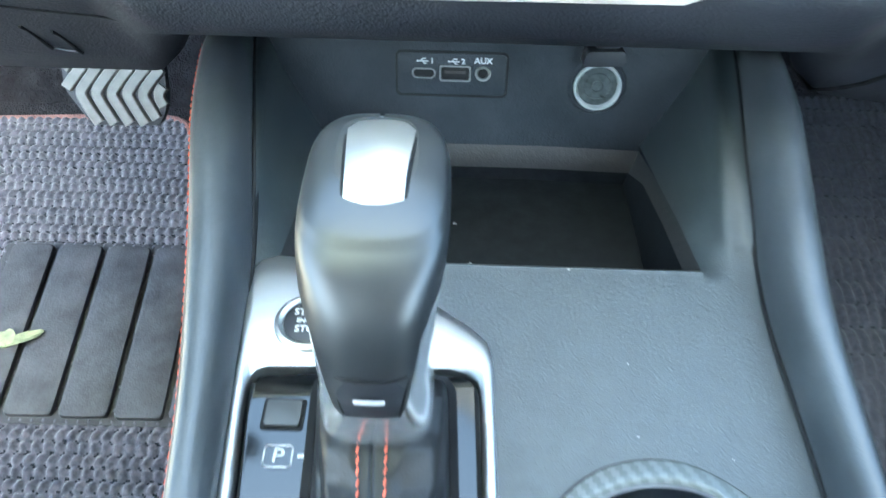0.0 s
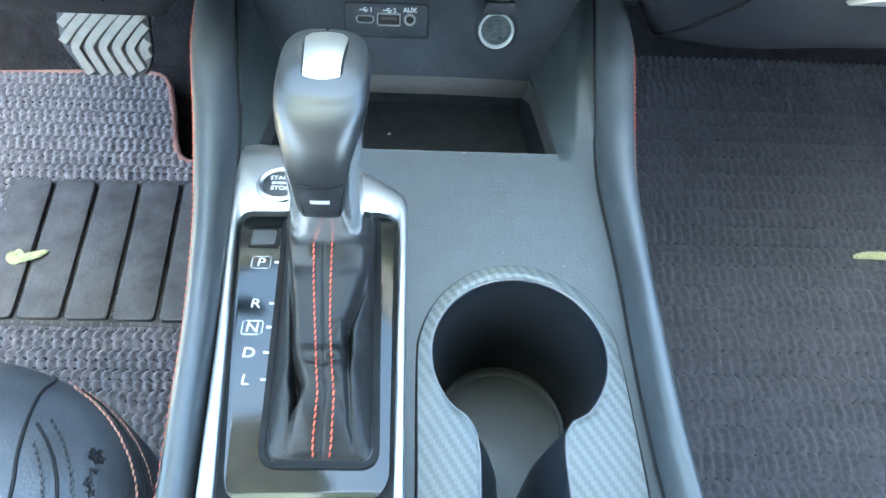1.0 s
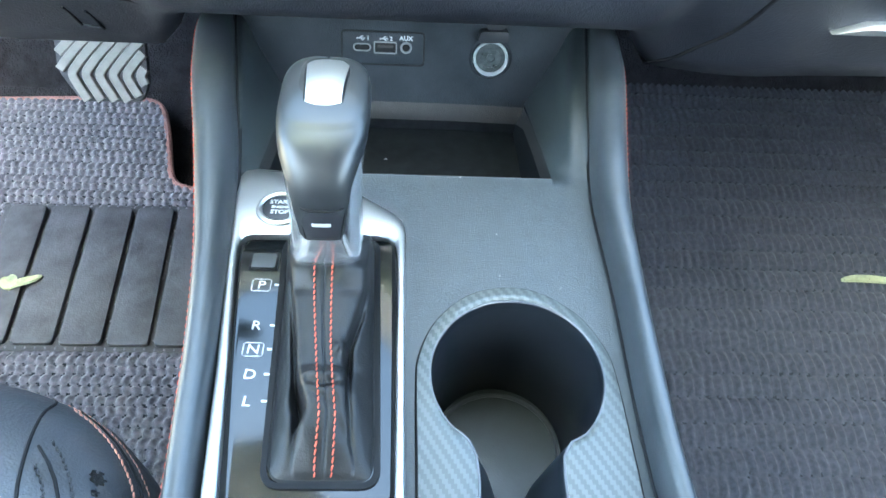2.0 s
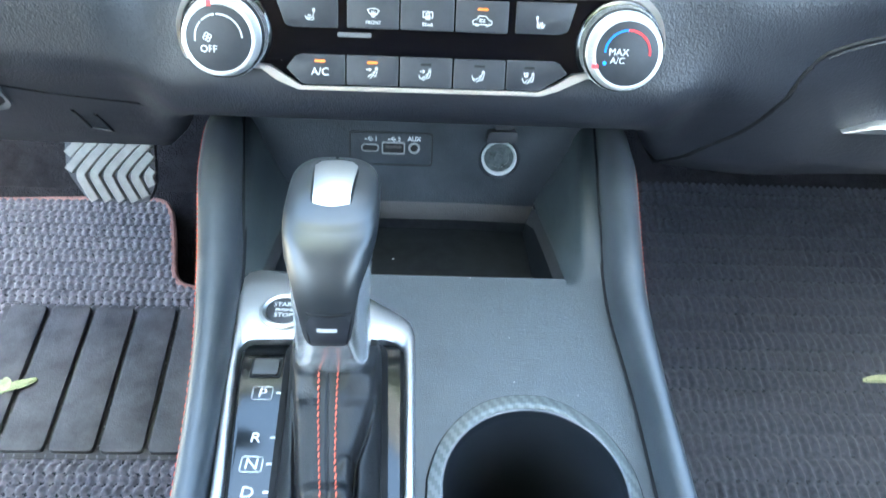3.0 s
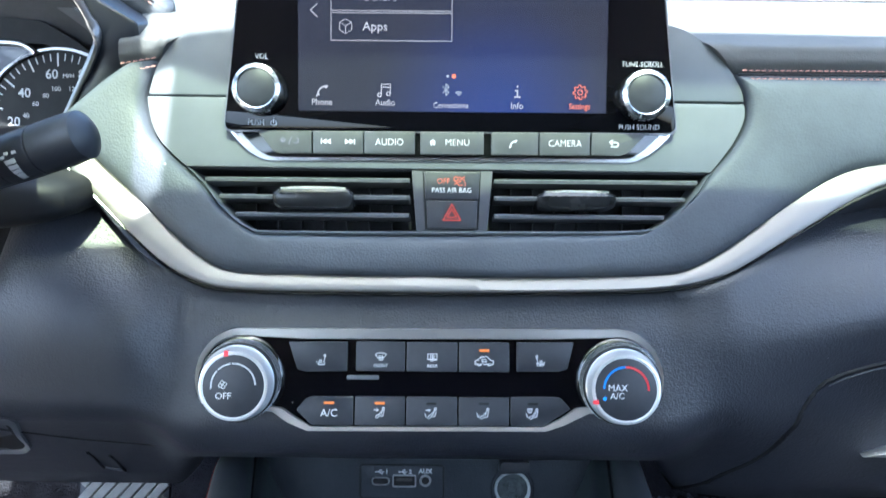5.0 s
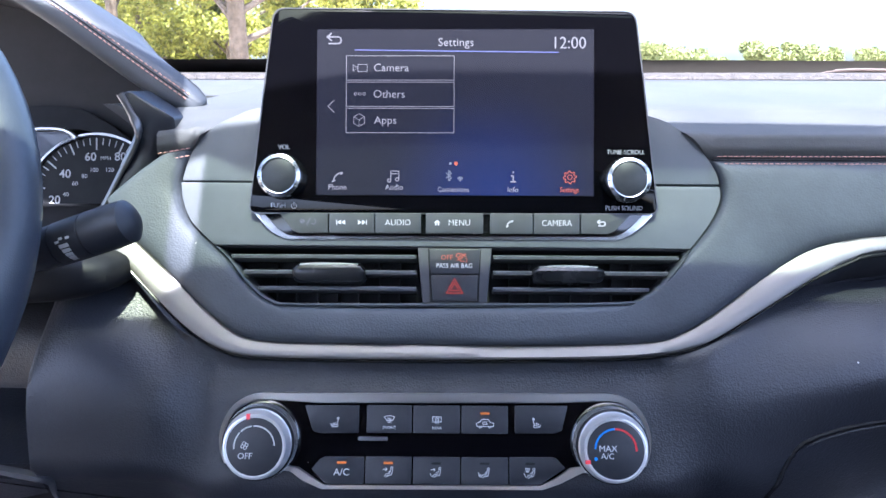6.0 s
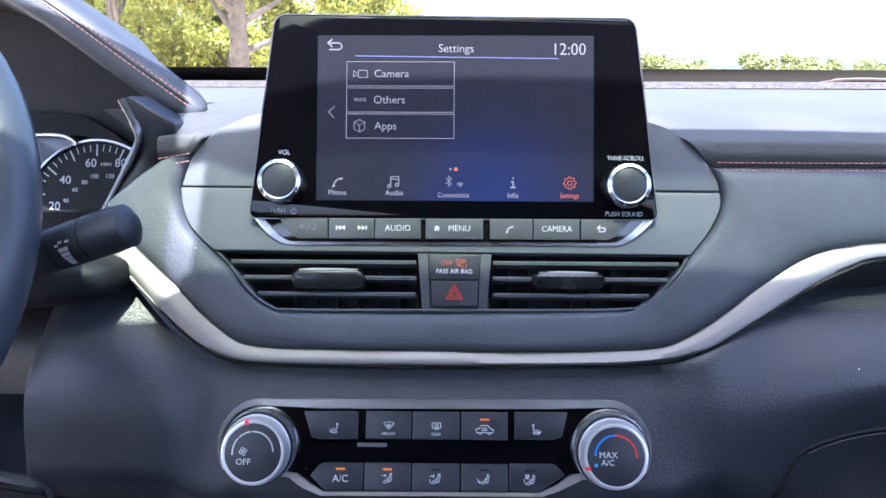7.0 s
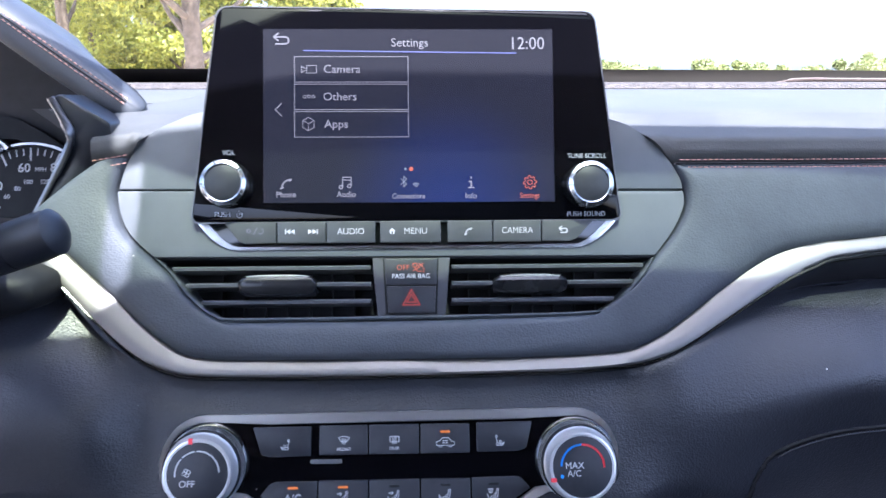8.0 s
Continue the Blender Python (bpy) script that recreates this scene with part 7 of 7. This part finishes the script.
for i in range(5):
    g = 0.0030
    part("rib", slab(rounded([(tops_[i] + g, 0.1360), (tops_[i + 1] - g, 0.1365), (lows_[i + 1] - g, -0.0335), (lows_[i] + g, -0.0340)], 0.004), 0.008, 0.0135, 0.0022, 3), RUBBER, heel)
mat_p = floor_thing("floor_mat", "charcoal ribbed floor mat on the passenger side", "floor mat")
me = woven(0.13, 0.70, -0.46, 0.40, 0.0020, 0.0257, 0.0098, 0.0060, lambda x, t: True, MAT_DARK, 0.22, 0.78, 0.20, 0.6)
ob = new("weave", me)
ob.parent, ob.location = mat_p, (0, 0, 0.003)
part("backing", slab([(0.13, -0.46), (0.70, -0.46), (0.70, 0.40), (0.13, 0.40)], -0.004, 0.0025, 0), CARPET, mat_p)


def leaf(name_label, pts, width, m):
    lf_ = thing("leaf", name_label, "leaf", m, "fallen leaves")
    line = spline(pts, 6)
    rows = []
    n_ = len(line)
    for i, (x, t) in enumerate(line):
        f = i / (n_ - 1)
        w = width * (0.15 + math.sin(math.pi * min(1, 0.06 + f * 0.94)) ** 0.7)
        a = Vector(line[min(i + 1, n_ - 1)]) - Vector(line[max(i - 1, 0)])
        nx_, ny_ = -a.y / a.length, a.x / a.length
        rows.append([(x + nx_ * w * g, t + ny_ * w * g, 0.0008 + 0.0020 * abs(g) + 0.001 * math.sin(5 * f)) for g in (-1, -0.5, 0, 0.5, 1)])
    part("blade", thick(rows, (0, 0, -0.0004)), LEAF_MAT, lf_)
    part("vein", tube([(x, t, 0.0011) for x, t in line], 0.0004, 5), LEAF_MAT, lf_)
    return lf_


leaf("pale yellow-green fallen leaf on the heel pad", [(-0.0135, -0.0075), (-0.004, -0.002), (0.006, 0.003), (0.0150, 0.0085)], 0.0044, FLOOR @ pose(-0.3945, 0.034, 0.0142, 0, 0, 0))
leaf("broad yellow-green fallen leaf bent over a rib", [(-0.008, 0.008), (-0.004, 0.000), (-0.002, -0.008)], 0.0075, FLOOR @ pose(-0.4050, 0.0325, 0.0146, 0, 0, 0))
leaf("slender yellow-green leaf blade on the ribbed mat", [(0.0, 0.0), (0.02, 0.002), (0.05, 0.001), (0.085, -0.003)], 0.0046, FLOOR @ pose(0.468, 0.062, 0.0075, 0, 0, 0))

pedal = thing("brake_pedal", "worn pale grey rubber brake pedal with wavy grooves", "pedal", pose(-0.33, 0.645, 0.132, 60))
ped = rounded([(-0.0535, 0.0300), (-0.0545, 0.085), (0.0385, 0.085), (0.0402, 0.0200), (0.0325, -0.0015), (-0.0315, -0.0025)], 0.008)
part("plate", slab(ped, -0.008, 0.0, 0.001), RUBBER, pedal, "dark pedal plate")


def in_poly(x, y, poly):
    hit = False
    for (x0, y0), (x1, y1) in zip(poly, poly[1:] + poly[:1]):
        if (y0 > y) != (y1 > y) and x < (x1 - x0) * (y - y0) / (y1 - y0) + x0:
            hit = not hit
    return hit


for k in range(-3, 8):
    x0 = -0.058 + 0.0142 * k
    line = spline([(x0 + 0.062, 0.085), (x0 + 0.030, 0.056), (x0 + 0.012, 0.036), (x0 + 0.0065, 0.026), (x0 + 0.011, 0.015), (x0 + 0.022, -0.004)], 8)
    run = [p for p in line if in_poly(p[0], p[1], [((x - -0.007) * 0.97 - 0.007, (y - 0.04) * 0.98 + 0.04) for x, y in ped])]
    if len(run) < 4:
        continue
    rows = []
    for i, (x, y) in enumerate(run):
        a = Vector(run[min(i + 1, len(run) - 1)]) - Vector(run[max(i - 1, 0)])
        nx_, ny_ = -a.y / a.length, a.x / a.length
        rows.append([(x + nx_ * g, y + ny_ * g, w) for g, w in ((-0.0052, -0.001), (-0.0050, 0.0024), (-0.0038, 0.0036), (0.0038, 0.0036), (0.0050, 0.0024), (0.0052, -0.001))])
    part("tread", grid(rows, closed=True, cap=True), PEDAL, pedal)
part("arm", tube([(-0.005, 0.05, -0.006), (-0.005, 0.12, -0.02), (-0.002, 0.22, -0.03)], 0.008, 8), DEEP, pedal, "black pedal arm")

# ---- driver's seat ----
seat = thing("driver_seat", "black leather car seat cushion with contrast stitching", "car seat", pose(-0.37, -0.16, 0.0))
rows = []
SW, SL, SR = 0.262, 0.345, 0.105


def seat_ring(grow, z):
    return [(x, y, z) for x, y in rrect(0, 0, 2 * (SW + grow), 2 * (SL + grow), SR + grow, 12)]


for grow, z in ((-0.030, 0.06), (-0.012, 0.10), (-0.002, 0.20), (0.0, 0.265), (-0.003, 0.292), (-0.011, 0.314), (-0.024, 0.330), (-0.044, 0.341), (-0.070, 0.3455), (-0.085, 0.344)):
    rows.append(seat_ring(grow, z))
bm = grid(rows, closed=True, cap=True)
cushion = part("cushion", bm, SEAT, seat, "smooth black leather cushion", sharp=100)
inner_rows = [seat_ring(-0.088, 0.3438), seat_ring(-0.094, 0.3425), seat_ring(-0.110, 0.3445), seat_ring(-0.14, 0.343)]
part("centre_panel", grid(inner_rows, closed=True, cap=True), SEAT, cushion, "lower seat centre panel", sharp=100)


def seat_line(grow, z, x_min=-0.05, y_min=-0.2):
    ring_ = seat_ring(grow, z)
    pts = [p for p in ring_ if p[0] > x_min and p[1] > y_min]
    return resample(sorted(pts, key=lambda p: -math.atan2(p[1] + 0.2, p[0])), 140)


part("stitching", stitches(seat_line(-0.0092, 0.3102, 0.195, 0.0), 0.0030, 0.0005, 0.00050, 0.0003), THREAD_TAN, cushion, "salmon thread along the front edge")
part("seam", tube(seat_line(-0.0071, 0.3040, 0.195, 0.0), 0.0008, 6), DEEP, cushion)
part("stitching", stitches(seat_line(-0.0048, 0.2975, 0.195, 0.0), 0.0024, 0.0008, 0.00028, 0.0002), THREAD_TAN, cushion, "salmon thread below the edge")
crease = spline([(0.1900, 0.3320, 0.3040), (0.1985, 0.3230, 0.3150), (0.2009, 0.3113, 0.3268), (0.2029, 0.2998, 0.3333), (0.2053, 0.2881, 0.3375), (0.2085, 0.2735, 0.3408), (0.2118, 0.2596, 0.3415), (0.2150, 0.2300, 0.3425), (0.2160, 0.1700, 0.3425)], 6)
part("crease", tube(crease, 0.0008, 6), DEEP, cushion, "dark crease between the seat panels")
part("tuck", tube(seat_line(-0.0328, 0.3348, 0.2020, -0.05), 0.0008, 6), DEEP, cushion, "narrow tuck between the stitched rows")
for g, z in ((-0.0276, 0.3324), (-0.0368, 0.3376)):
    part("stitching", stitches(seat_line(g, z, 0.2055, -0.05), 0.0026, 0.0009, 0.0007, 0.0003), THREAD_DARK, cushion, "black thread")
# a spot where the leather's skin has peeled on the bolster
SCUFF = material("peeled_leather_spot", (0.004, 0.004, 0.005), 0.22, spec=0.6, grain=0.6, grain_size=0.0008)
skin = bmesh.new()
skin.from_mesh(cushion.data)
tree_of_skin = BVHTree.FromBMesh(skin)
skin.free()
out = Vector((0.68, 0.38, 0.63)).normalized()
side_way = Vector((-0.10, 0.88, -0.42)).normalized()
cross_way = out.cross(side_way)
spots = [(0.2315, 0.2822, 0.3244, 0.0042, 0.30), (0.2332, 0.2745, 0.3265, 0.0024, 0.45), (0.2338, 0.2690, 0.3288, 0.0030, 0.56), (0.2352, 0.2648, 0.3284, 0.0030, 0.60)]
bm = bmesh.new()
for cx, cy, cz, reach, least in spots:
    cells = 15
    for i in range(cells):
        for j in range(cells):
            a, b = (i / (cells - 1) * 2 - 1), (j / (cells - 1) * 2 - 1)
            if 1.05 - (a * a + b * b) ** 0.8 + 0.75 * noise.noise(Vector((a * 2.6 + cx * 900, b * 2.6, cz * 700))) < least:
                continue
            corners = []
            for da, db in ((-1, -1), (1, -1), (1, 1), (-1, 1)):
                p = Vector((cx, cy, cz)) + side_way * reach * (a + da / (cells - 1)) * 1.1 + cross_way * reach * (b + db / (cells - 1))
                hit = tree_of_skin.ray_cast(p + out * 0.02, -out)[0]
                if hit is not None:
                    corners.append(bm.verts.new(hit + out * (0.00025 + 0.00015 * noise.noise(p * 900))))
            if len(corners) == 4:
                bm.faces.new(corners)
bmesh.ops.remove_doubles(bm, verts=bm.verts[:], dist=0.00005)
part("scuff", bm, SCUFF, cushion, "glossy black peeled spot in the leather", sharp=80)
